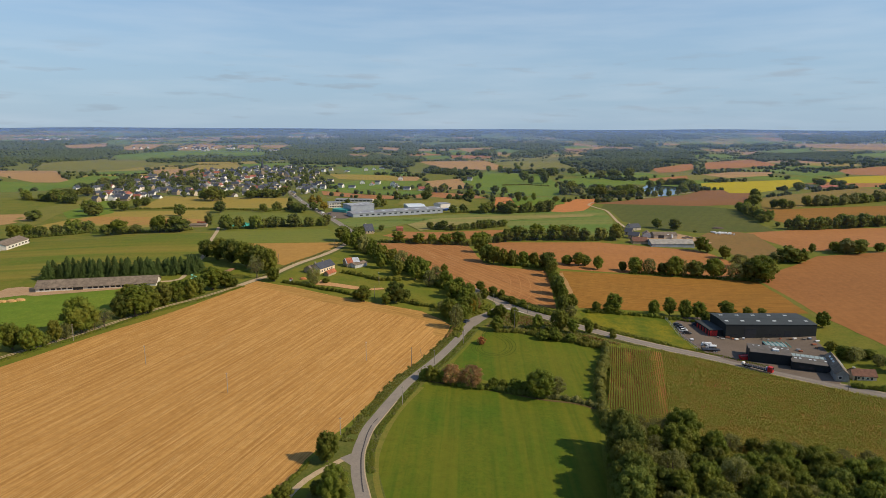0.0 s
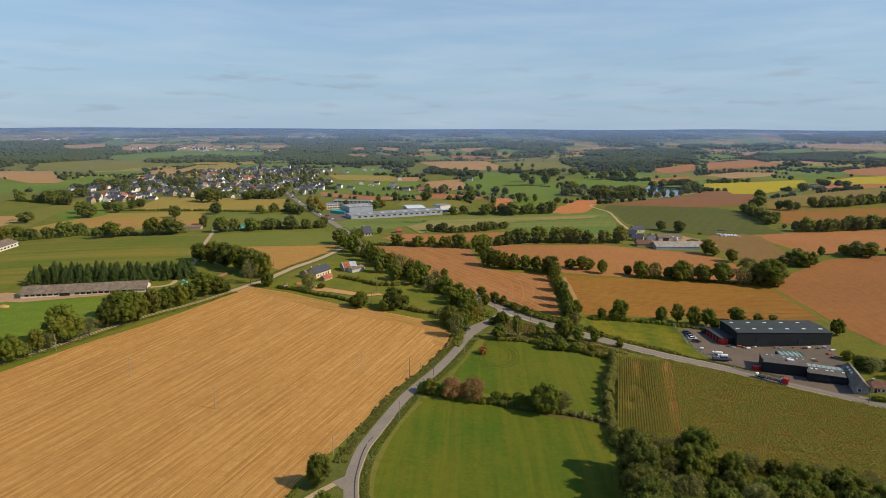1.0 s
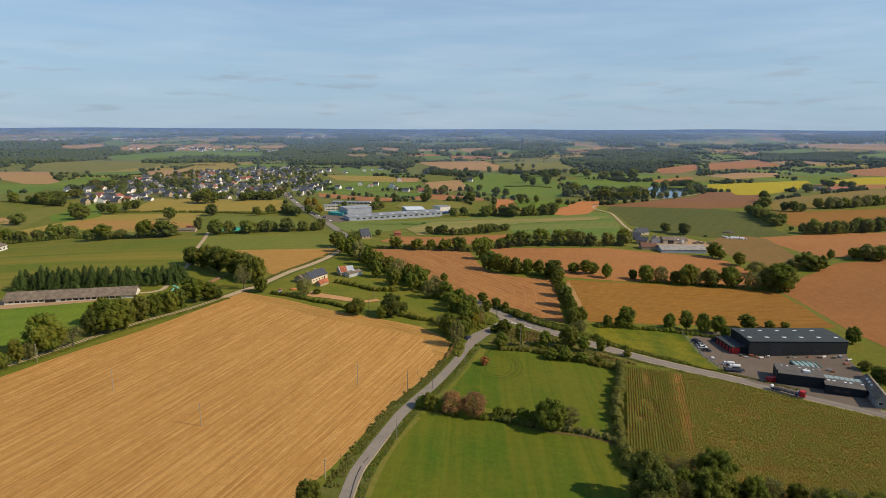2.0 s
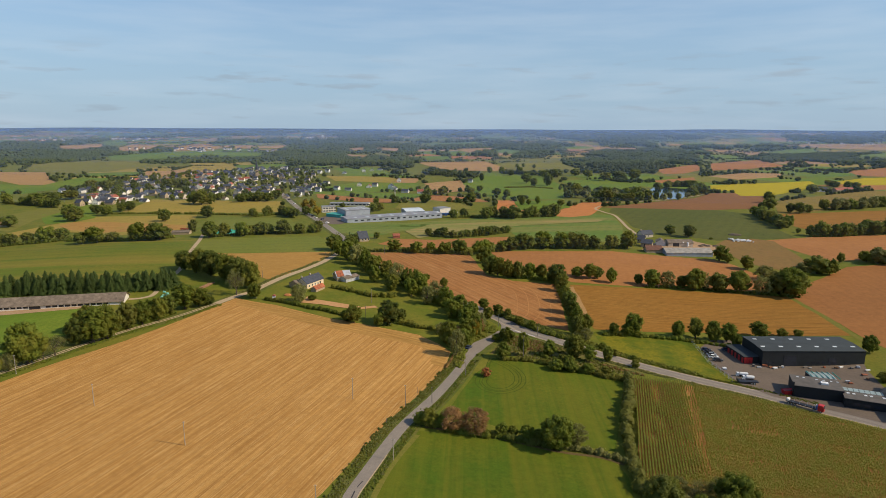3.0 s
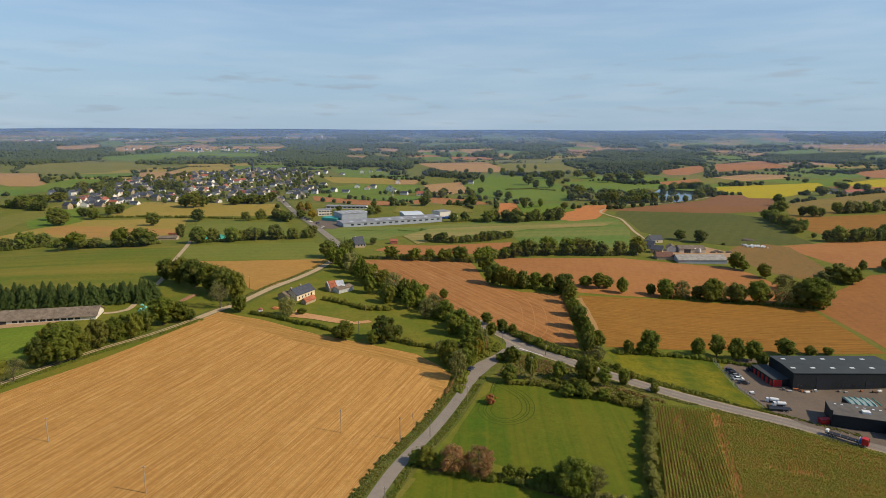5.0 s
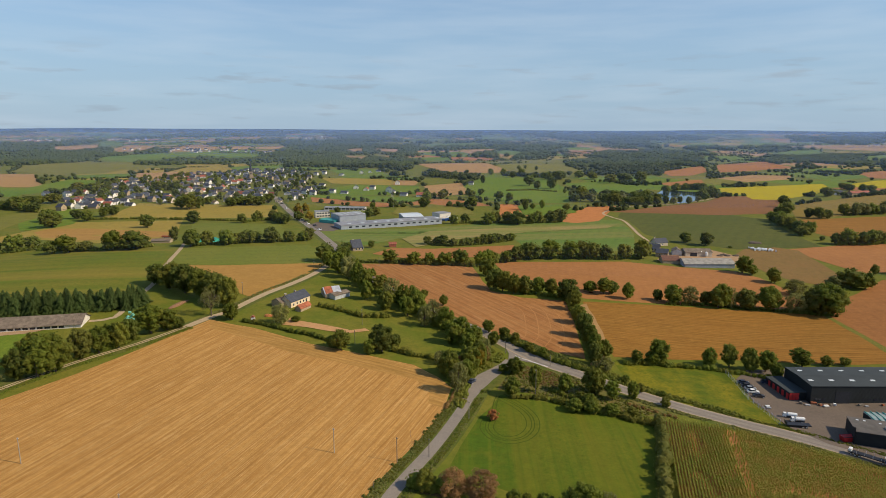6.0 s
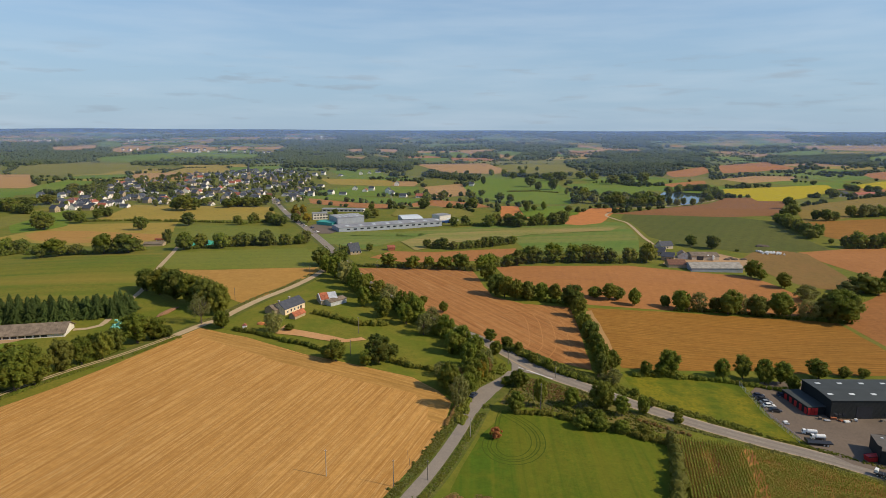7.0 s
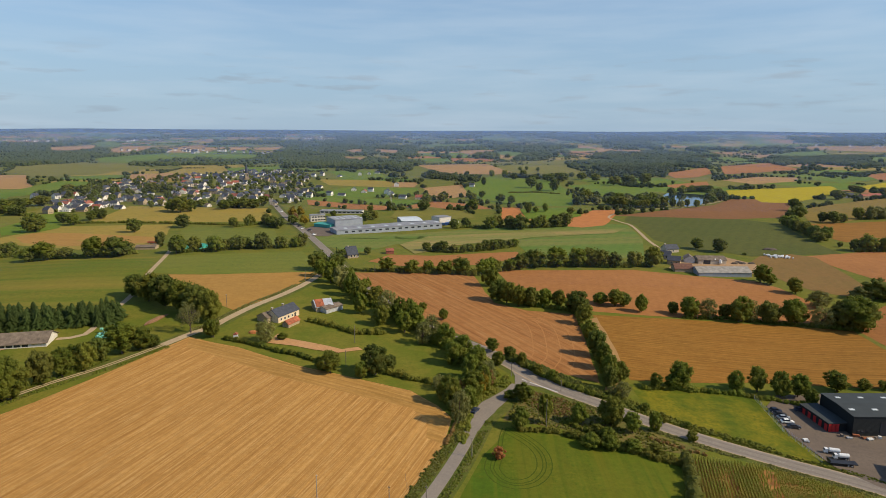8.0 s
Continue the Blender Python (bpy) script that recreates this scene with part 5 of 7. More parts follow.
# belts on the right
tree_row(("dark", "oak"), [(316.9, 577.9), (340.4, 577.6), (380.2, 590.9), (426.8, 605.7), (483.9, 621.8)], 8, 9, 14, 4, "dark belt beyond the ploughed field")
tree_row(("dark", "oak"), [(336.5, 722.3), (326.4, 683.7), (322.2, 649.2), (322.3, 625.7)], 7, 8, 13, 3, "field trees")
tree_row(("willow", "oak", "dark"), [(435.8, 756.8), (477.5, 769.2), (528.4, 794.1), (573.5, 820.4)], 8, 9, 15, 4, "pale wood edge")
trees(("dark", "oak"), [(405.1, 826.8, 14.6, 13.3), (371.4, 760.2, 14.5, 18.2), (383.6, 735.8, 11.1, 10.5), (390, 728.2, 12.7, 12.7), (401.1, 732.3, 9.9, 10.5), (312.8, 623, 8.7, 12.6), (317, 597.8, 4.6, 4.6), (197.3, 587, 9.2, 10), (209.6, 576.8, 11.2, 12.4), (225.5, 567.2, 1.8, 3.5)], "field trees by the farm")
trees(("dark",), [(312.2, 485.1, 10.3, 10.7), (321.2, 481.8, 9.8, 9.8), (334, 478.1, 7.5, 8.8), (256.6, 459.5, 8.6, 10.2), (264.5, 458.7, 6.9, 8.5)], "field trees")
# trees about the factory
tree_row(("oak", "dark"), [(2.8, 679.9), (16.5, 687.7), (32.5, 681.4)], 9, 9, 14, 5, "wood beside the factory")
tree_row(("dark", "oak"), [(43.8, 689), (65, 682.8), (87.7, 690.6), (111, 698.5)], 10, 10, 15, 4, "wood edge behind the green field")
trees(("dark", "oak", "ash"), [(-88.7, 728.4, 9.4, 10.5), (-82.8, 737.3, 9.5, 10.7), (-127.3, 752.8, 7.3, 7.3), (-32.9, 814.3, 13.2, 15.9), (-31.7, 881.5, 13, 13), (-13.3, 907.2, 11.9, 13.4), (-72.5, 813, 11.9, 6.6), (-94.2, 802, 7.8, 7.8), (-58, 813.5, 4, 7.9)], "trees about the factory")

# the wood below the maize
WOOD = [(50.2, 176.7), (62.4, 178), (75.6, 176), (89.8, 166.1), (110.4, 165), (126.8, 158.6), (90.9, 108.7), (36.4, 106)]


def fill_wood(poly, step, kinds, low, high, group):
    rng = random.Random(21)
    xs, ys = [p[0] for p in poly], [p[1] for p in poly]
    y = min(ys)
    while y < max(ys):
        x = min(xs)
        while x < max(xs):
            u, v = x + rng.uniform(-0.35, 0.35) * step, y + rng.uniform(-0.35, 0.35) * step
            if inside(u, v, poly):
                h = rng.uniform(low, high)
                tree(rng.choice(kinds), u, v, h, h * rng.uniform(0.75, 1.0), group)
            x += step
        y += step


trees(("dark",), [(x, y, 14.0, 11.5) for x, y in [(51.1, 171.2), (49.7, 162.1), (48.2, 153.9), (46.7, 145.8), (45.3, 137.9)]], "tall trees at the wood edge")
trees(("oak",), [(72.4, 179.2, 12.7, 10.9), (104.3, 162.9, 9.9, 8.7)])
fill_wood(WOOD, 6.3, ("oak", "bush", "oak", "oak", "bush", "willow", "dark"), 7, 12, "trees of the small wood")


# ---- far woods ----
def clumps(spots, lobes, tall, label, seed):
    """Many small far trees in one mesh: each a heap of knobbly lobes at (x, y) with half width r."""
    ball = bmesh.new()
    bmesh.ops.create_icosphere(ball, subdivisions=1, radius=1)
    vs, fs = np.array([v.co[:] for v in ball.verts]), np.array([[v.index for v in f.verts] for f in ball.faces])
    ball.free()
    rng = np.random.default_rng(seed)
    verts, faces, k = [], [], 0
    for x, y, r in spots:
        z = ground_z(x, y)
        heap_of = [(0, 0, 0.7 * r, r if lobes == 1 else 0.85 * r)]
        heap_of += [(r * rng.uniform(-0.6, 0.6), r * rng.uniform(-0.6, 0.6), r * rng.uniform(0.5, 1.3), r * rng.uniform(0.38, 0.6)) for _ in range(lobes - 1)]
        for dx, dy, dz, q in heap_of:
            verts.append(vs * rng.uniform(0.74, 1.22, (len(vs), 1)) * np.array([q, q, q * tall]) + np.array([x + dx, y + dy, z + dz * tall]))
            faces.append(fs + k)
            k += len(vs)
    me = bpy.data.meshes.new("far_wood")
    me.from_pydata(np.concatenate(verts).tolist(), [], np.concatenate(faces).tolist())
    me.materials.append(FAR_LEAF)
    return tagged(new("far_wood", me), label, "wood", "", "stuff")


def far_woods():
    """Hedgerow trees and copses of the far country, kept off fields, village and pond."""
    rng = random.Random(4)
    spots = []
    for a, b in HEDGE_LINES:
        far = (a[1] + b[1]) / 2
        for x, y in dense([a, b], 4.5 if far < 1600 else 8, 1.6, False, rng):
            thick = noise.noise(Vector((x / 45, y / 70, 9.1)))
            if thick > -0.3:
                spots.append((x, y, rng.uniform(1.5, 3.0) if thick < 0.05 or rng.random() < 0.4 else rng.uniform(3.0, 5.8)))
    for poly in WOOD_CELLS + WOODS:
        xs, ys = [p[0] for p in poly], [p[1] for p in poly]
        far = sum(ys) / len(ys)
        step = 10 if far < 1500 else 13 if far < 2300 else 18
        for k in range(int((max(xs) - min(xs)) * (max(ys) - min(ys)) / step**2)):
            x, y = rng.uniform(min(xs), max(xs)), rng.uniform(min(ys), max(ys))
            u = x + 90 * noise.noise(Vector((x / 110, y / 170, 1.7)))
            v = y + 200 * noise.noise(Vector((x / 130, y / 190, 6.2)))
            if inside(u, v, poly) and noise.noise(Vector((x / 75, y / 150, 4.4))) > -0.28:
                spots.append((x, y, step * rng.uniform(0.42, 0.68)))
    for k in range(30000):
        y = 950 + 3300 * rng.random() ** 1.3
        x = rng.uniform(-0.8, 0.8) * y
        if noise.noise(Vector((x / 55, y / 110, 2.2))) > (0.3 if x < 100 else 0.16):
            spots.append((x, y, rng.uniform(2.6, 5.4)))
    for name, material, label, lift, outline in NAMED:
        mid = sum(p[1] for p in outline) / len(outline)
        if 640 < mid < 3800 and "rape" not in name and "dry patches" not in label:
            for x, y in dense(outline, 9 if mid < 1700 else 14, 2.5, True, rng):
                if noise.noise(Vector((x / 70, y / 110, 9.1))) > -0.05 and y > 780:
                    spots.append((x, y, rng.uniform(2.2, 4.8)))
    x, y = np.array([q[0] for q in spots]), np.array([q[1] for q in spots])
    keep = np.ones(len(spots), bool)
    for outline in [f[4] for f in NAMED if max(p[1] for p in f[4]) > 780] + [VILLAGE, PONDSIDE]:
        mx, my = sum(p[0] for p in outline) / len(outline), sum(p[1] for p in outline) / len(outline)
        u, v = mx + (x - mx) * 1.03, my + (y - my) * 1.03
        inner = np.zeros(len(spots), bool)
        for (x0, y0), (x1, y1) in zip(outline, outline[1:] + outline[:1]):
            cross = (y0 > v) != (y1 > v)
            with np.errstate(divide="ignore", invalid="ignore"):
                inner ^= cross & (u < x0 + (v - y0) / (y1 - y0) * (x1 - x0))
        keep &= ~inner
    chance = np.random.default_rng(8)
    for i, (name, material, label, lift, outline) in enumerate(FIELDS):
        if min(p[1] for p in outline) < 1000 or (i >= len(NAMED) and i % 7 > 1):
            continue
        for grow in (1.025, 1.06):
            inner = np.zeros(len(spots), bool)
            for (x0, y0), (x1, y1) in zip(outline, outline[1:] + outline[:1]):
                cross = (y0 > y * grow) != (y1 > y * grow)
                with np.errstate(divide="ignore", invalid="ignore"):
                    inner ^= cross & (x * grow < x0 + (y * grow - y0) / (y1 - y0) * (x1 - x0))
            keep &= ~(inner & (chance.uniform(0, 1, len(spots)) < 0.85))
    kept = [q for q, ok in zip(spots, keep) if ok]
    clumps([q for q in kept if q[1] < 1600], 3, 0.9, "hedgerow trees and copses of the middle distance", 4)
    clumps([q for q in kept if q[1] >= 1600], 1, 0.75, "dense dark woods of the far country", 5)


FAR_LEAF = foliage("wood_leaves", (0.055, 0.085, 0.018), (0.115, 0.145, 0.032), (0.15, 0.15, 0.034))
far_woods()


# ---- buildings ----
def site(a, b):
    """Where a building stands whose front runs from a to b: x, y, turn and length."""
    return a[0], a[1], math.degrees(math.atan2(b[1] - a[1], b[0] - a[0])), math.hypot(b[0] - a[0], b[1] - a[1])


def extrude(profile, s0, s1, along="y"):
    bm = bmesh.new()
    prism(bm, profile, s0, s1)
    if along == "x":
        for v in bm.verts:
            v.co = (v.co.y, v.co.x, v.co.z)
        bmesh.ops.recalc_face_normals(bm, faces=bm.faces)
    return bm


def window_at(house, face, u, z, w, h, length, depth, framed=True, name="window"):
    """A window or door in the wall called face ("front", "back", "left", "right")."""
    def slab(out, grow):
        u0, u1, z0, z1 = u - w / 2 - grow, u + w / 2 + grow, z - grow, z + h + grow
        return {"front": (u0, u1, -out, 0.02, z0, z1), "back": (u0, u1, depth - 0.02, depth + out, z0, z1),
                "left": (-out, 0.02, u0, u1, z0, z1), "right": (length - 0.02, length + out, u0, u1, z0, z1)}[face]
    if framed:
        fr = part(name, cubes(slab(0.05, 0.1)), WHITE, house)
        part("pane", cubes(slab(0.08, 0)), WINDOW, fr)
    else:
        part(name, cubes(slab(0.06, 0)), WINDOW, house)


def building(name, label, category, a, b, depth, eave, rise, wall, roof, axis="x", over=0.35, windows=(), doors=(), lights=(), chimneys=(), group="", framed=True, door_mat=None, low=1.2, z=None):
    """A walled building with a gable roof (rise over the eaves; 0.15 or less reads as flat). windows: (face, u, z, w, h); doors alike;
    lights: (u, v, w, d) rooflights; chimneys: (u, v, height over the ridge)."""
    x, y, turn, length = site(a, b)
    house = root(name, label, category, group, x, y, z, turn)
    wide = depth if axis == "x" else length
    run = length if axis == "x" else depth
    part("wall", extrude([(0, -low), (wide, -low), (wide, eave), (wide / 2, eave + rise), (0, eave)], 0, run, axis), wall, house)
    t, o = 0.2, over
    slope = rise / (wide / 2)
    rf = part("roof", extrude([(-o, eave - o * slope), (wide / 2, eave + rise), (wide + o, eave - o * slope), (wide + o, eave - o * slope + t), (wide / 2, eave + rise + t + 0.02), (-o, eave - o * slope + t)], -o, run + o, axis), roof, house)
    for face, u, zz, w, h in windows:
        window_at(house, face, u, zz, w, h, length, depth, framed)
    for face, u, zz, w, h in doors:
        window_at(house, face, u, zz, w, h, length, depth, False, "door")
    if door_mat:
        for c in house.children:
            if c.name.startswith("door"):
                c.data.materials[0] = door_mat
    for u, v, w, d in lights:
        bm = cubes((-w / 2, w / 2, -d / 2, d / 2, -0.05, 0.14))
        across = v if axis == "x" else u
        top = eave + rise - abs(across - wide / 2) * slope + t
        tilt = math.degrees(math.atan(slope)) * (1 if across < wide / 2 else -1)
        bmesh.ops.transform(bm, matrix=pose(u, v, top, tilt, 0, 0) if axis == "x" else pose(u, v, top, 0, -tilt, 0), verts=bm.verts)
        part("rooflight", bm, GLASS_WHITE, rf)
    for u, v, h in chimneys:
        ch = part("chimney", cubes((u - 0.4, u + 0.4, v - 0.35, v + 0.35, eave, eave + rise + h)), STONE, house)
        part("chimney_cap", cubes((u - 0.5, u + 0.5, v - 0.45, v + 0.45, eave + rise + h, eave + rise + h + 0.12)), CONCRETE, ch)
    return house


def along_front(n, length, z, w, h, face="front", margin=1.2):
    return [(face, margin + (length - 2 * margin) * (i + 0.5) / n, z, w, h) for i in range(n)]


# the works beside the road
wh_a, wh_b = (135.7, 293.6), (180.2, 294.0)
building("warehouse", "black clad warehouse with a dark low roof and white rooflights", "warehouse", wh_a, wh_b, 18.8, 6.8, 0.4, BLACK_WALL, DARK_ROOF, over=0.2, framed=False,
         windows=[("front", 2.0 + i * 1.5, 1.2, 1.0, 0.9) for i in range(3)] + [("front", 20 + i * 2.2, 1.2, 1.2, 0.8) for i in range(4)],
         doors=[("front", 12.0, 0, 5.5, 4.6), ("front", 30.5, 0, 3.6, 3.6), ("front", 36.5, 0, 1.2, 2.2)],
         lights=[(2.2 + 7.9 * i, 4.8, 1.7, 1.1) for i in range(6)] + [(3.4 + 8.2 * i, 14.6, 1.7, 1.1) for i in range(5)], z=-9.2)
red_unit = building("storage_unit", "low red and black storage unit leaning on the warehouse", "storage unit", (129.0, 295.9), (135.7, 296.5), 15.5, 3.1, 0.1, BLACK_WALL, DARK_ROOF, over=0.12, z=-9.2)
for i in range(5):
    part("shutter", cubes((-0.1, 0.02, 0.5 + i * 2.9, 1.9 + i * 2.9, 0.05, 2.6)), RED, red_unit, "red roller shutter")
for i in range(3):
    part("shutter", cubes((0.05 + i * 1.3, 1.2 + i * 1.3, -0.1, 0.02, 0.05, 2.9)), RED, red_unit, "red roller shutter")
office = building("office_block", "low black office block with a flat brown-grey roof", "office", (133.1, 263.2), (148.9, 257.8), 11.5, 4.3, 0.1, BLACK_WALL, BROWN_ROOF, over=0.12,
                  lights=[(2.5, 9.3, 0.8, 0.6), (4.6, 9.3, 0.8, 0.6), (9.0, 8.6, 0.8, 0.6), (11.4, 8.6, 0.8, 0.6), (14.0, 8.4, 0.8, 0.6), (16.2, 8.4, 0.8, 0.6)], z=-9.3)
part("roof_unit", cubes((9.6, 12.2, 3.6, 5.6, 4.3, 5.3), bevel=0.08), WHITE, office, "white rooftop air unit")
part("parapet", extrude([(0, -1), (3.0, -1), (3.0, 4.8), (0, 5.8)], -0.3, -0.1, "x"), BLACK_WALL, office, "tall black end wall")
glass_hall = building("glass_hall", "low hall with a greenish translucent roof", "hall", (146.8, 274.8), (155.7, 273.6), 7, 2.6, 0.3, BLACK_WALL, POLY, over=0.1)
for i in range(6):
    part("glazing_bar", cubes((0.2 + i * 2.0, 0.32 + i * 2.0, -0.1, 7.1, 2.85, 3.2)), TEAL, glass_hall)
annex = building("office_annex", "dark annex with white rooflights", "office", (147, 254.2), (159.2, 248.9), 11, 3.3, 0.1, BLACK_WALL, BROWN_ROOF, over=0.2, framed=False,
                 windows=[("front", 4 + i * 3.1, 1.0, 2.0, 1.2) for i in range(4)], lights=[(1.6, 5.0, 1.0, 1.0), (3.4, 5.0, 1.0, 1.0), (7.2, 5.0, 1.0, 1.0), (9.0, 5.0, 1.0, 1.0), (13.0, 5.0, 1.0, 1.0)], z=-9.3)
for i in range(9):
    part("roof_sheet", cubes((0.4 + i * 1.8, 2.0 + i * 1.8, 7.4, 10.8, 3.4, 3.65)), POLY, annex, "pale translucent roof sheet")
building("gable_shed", "steep brown-roofed gabled shed with pale rooflights", "shed", (157.5, 240.7), (161.9, 239.2), 21, 3.2, 2.0, SHED_WALL, FIBRE, axis="y", over=0.4,
         windows=[("front", 1.6, 1.0, 1.2, 1.0)], lights=[(4.4, 6 + 3 * i, 0.9, 1.8) for i in range(4)] + [(1.3, 11 + 3 * i, 0.8, 1.6) for i in range(3)], z=-8.9)
building("cottage", "cream cottage with a dark red-brown tiled roof", "house", (165, 241.3), (173.6, 239.8), 5.5, 2.3, 1.9, CREAM_WALL, OLD_TILE, windows=along_front(4, 9, 0.8, 0.8, 1.0), doors=[("front", 1.0, 0, 0.9, 1.9)], chimneys=[(1.0, 2.7, 0.6)], z=-9.0)
hedge([(160.8, 234.7), (166.1, 232), (174.9, 228.8)], 2.0, 2.2)

# farmhouse and its sheds
building("farmhouse", "stone farmhouse with a blue-grey slate roof", "farmhouse", (-81.1, 374.4), (-74.6, 388), 7.6, 3.1, 2.9, SUNNY_WALL, SLATE,
         windows=[("front", 2.0 + i * 2.6, 0.9, 0.9, 1.1) for i in range(4)] + [("right", 4.0, 1.2, 1.0, 1.3)], doors=[("front", 12.0, 0, 1.1, 2.1)], chimneys=[(8.2, 4.1, 0.9), (0.7, 4.1, 0.9)])
building("lean_to", "brown-roofed lean-to against the farmhouse", "shed", (-86, 373.8), (-82.7, 379.1), 7.0, 2.6, 1.8, STONE, FIBRE)
building("red_shed", "small stone shed with a rusted red roof", "shed", (-74.9, 368.8), (-71.6, 376.4), 3.4, 1.7, 1.5, STONE, RUST_SHEET)
barn = building("sheet_barn", "barn with zinc and rust-red roof sheets", "barn", (-67.5, 393.6), (-59.8, 397.5), 9.0, 2.5, 2.6, STONE, ZINC)
part("roof_patch", extrude([(-0.3, 2.56), (4.5, 5.33), (4.5, 5.42), (-0.3, 2.65)], 0.2, 4.4, "x"), RUST_SHEET, barn, "rust-red roof sheets")
building("lean_shed", "low grey sheeted lean-to", "shed", (-62, 391.6), (-55.4, 400.1), 6.5, 2.2, 0.9, ZINC, FIBRE)
building("long_barn", "long low livestock barn with a weathered roof", "barn", (-225.8, 323.3), (-166.5, 337.5), 12, 2.4, 2.9, RENDER_WALL, FIBRE, over=0.7,
         doors=[("front", 21, 0, 5, 2.3)], windows=[("front", 3 + i * 2.8, 1.0, 2.0, 1.0) for i in range(6)] + [("front", 27 + i * 2.9, 0.9, 2.2, 1.2) for i in range(10)], framed=False)
building("white_barn", "white walled livestock barn with a brown roof", "barn", (-326.6, 441.7), (-330.6, 472.3), 14, 3.2, 2.6, RENDER_WALL, FIBRE, windows=[("front", 4 + i * 4.5, 1.0, 2.2, 1.0) for i in range(7)], framed=False)

# the farm on the slope
building("cattle_shed", "long grey sheeted cattle shed", "shed", (164.6, 501), (199.8, 501.2), 15, 2.3, 2.6, GREY_WALL, PALE_SHEET)
building("stone_barn", "stone barn with an old pinkish tiled roof", "barn", (152.3, 510.7), (164.4, 510.5), 9, 2.2, 2.6, STONE, OLD_TILE)
building("open_barn", "open fronted farm barn with a pale roof", "barn", (177.6, 535.2), (197.4, 534.7), 12, 3.0, 2.0, CREAM_WALL, FIBRE, doors=[("front", 6, 0, 5, 3)])
building("slate_house", "farm dwelling with a steep slate roof", "farmhouse", (153.1, 550.9), (161.2, 546.9), 7.5, 2.8, 3.0, STONE, SLATE, windows=along_front(3, 9, 1.0, 1.0, 1.3), chimneys=[(1, 4.5, 0.8)])
building("slate_house", "farm dwelling with a steep slate roof", "farmhouse", (166.8, 571.4), (177.6, 574.6), 7.5, 2.8, 3.0, CREAM_WALL, SLATE, windows=along_front(2, 9, 0.8, 1.0, 1.2), chimneys=[(1, 3.7, 0.8)])
building("slate_house", "grey roofed farm annexe", "farmhouse", (154.3, 533.1), (162.2, 529.6), 8, 3.0, 2.6, STONE, SLATE, windows=along_front(2, 9, 1.0, 1.0, 1.2))
building("dutch_shed", "grey roofed farm store", "shed", (168.8, 538.7), (175.6, 537.1), 9, 3.0, 2.0, ZINC, FIBRE, axis="y")

# the factory before the village
building("factory_hall", "long low grey factory with a window band", "factory", (-101.4, 632.4), (-9.6, 679.1), 22, 3.6, 0.6, GREY_WALL, GREY_ROOF,
         windows=[("front", 9 + i * 6.4, 1.2, 3.2, 1.3) for i in range(18)], lights=[(10 + 13 * i, 7, 3.0, 5.0) for i in range(9)], framed=False)
building("factory_tower", "tall grey factory block with roof hatches", "factory", (-109.6, 670.9), (-85.9, 684.4), 26, 7.8, 0.4, GREY_WALL, GREY_ROOF, lights=[(4 + 6 * i, 6 + 7 * j, 2.6, 2.6) for i in range(5) for j in range(3)])
building("factory_wing", "white roofed factory wing", "factory", (-47.7, 683.7), (-28.4, 688.7), 30, 6.0, 0.8, GREY_WALL, GLASS_WHITE, lights=[])
building("white_store", "white flat roofed store", "store", (-12.3, 704.6), (-1, 712.8), 14, 7.0, 0.2, RENDER_WALL, GREY_ROOF)
building("glass_offices", "pale two storey office block with window bands", "office", (-143.4, 716.8), (-129.5, 721.8), 10, 6.4, 0.15, RENDER_WALL, GREY_ROOF, windows=[("front", 2.2 + i * 2.9, 1.0 + 3.0 * s, 2.1, 1.3) for i in range(6) for s in range(2)], framed=False)
building("long_offices", "long low pale school building", "office", (-148.7, 785.1), (-101.1, 782), 12, 2.8, 0.3, RENDER_WALL, GREY_ROOF, windows=[("front", 3 + i * 5, 0.8, 3.6, 1.4) for i in range(10)], framed=False)
building("teal_kiosk", "low teal sheeted hall", "hall", (-132, 680.6), (-114.8, 670.5), 14, 3.2, 0.3, TEAL, TEAL)
building("hip_house", "house with a steep dark slate roof", "house", (-73.3, 523.6), (-66.6, 527.1), 10, 2.6, 5.0, STONE, SLATE, windows=along_front(3, 10, 0.9, 1.1, 1.3), chimneys=[(2, 5, 0.4)])
building("brick_shed", "low red roofed shed", "shed", (-48.5, 546), (-43.1, 547), 5, 2.4, 1.2, TILE, TILE)
for a, b in (((-205.6, 540.6), (-199, 538.1)), ((-196.1, 549), (-187.3, 544))):
    building("teal_tunnel", "low teal sheeted garden polytunnel", "polytunnel", a, b, 10, 1.6, 1.6, TEAL, TEAL)
building("grey_shed", "low grey roofed shed beside the track", "shed", (-231.8, 538.7), (-218.2, 540.7), 8, 1.9, 1.0, STONE, FIBRE)


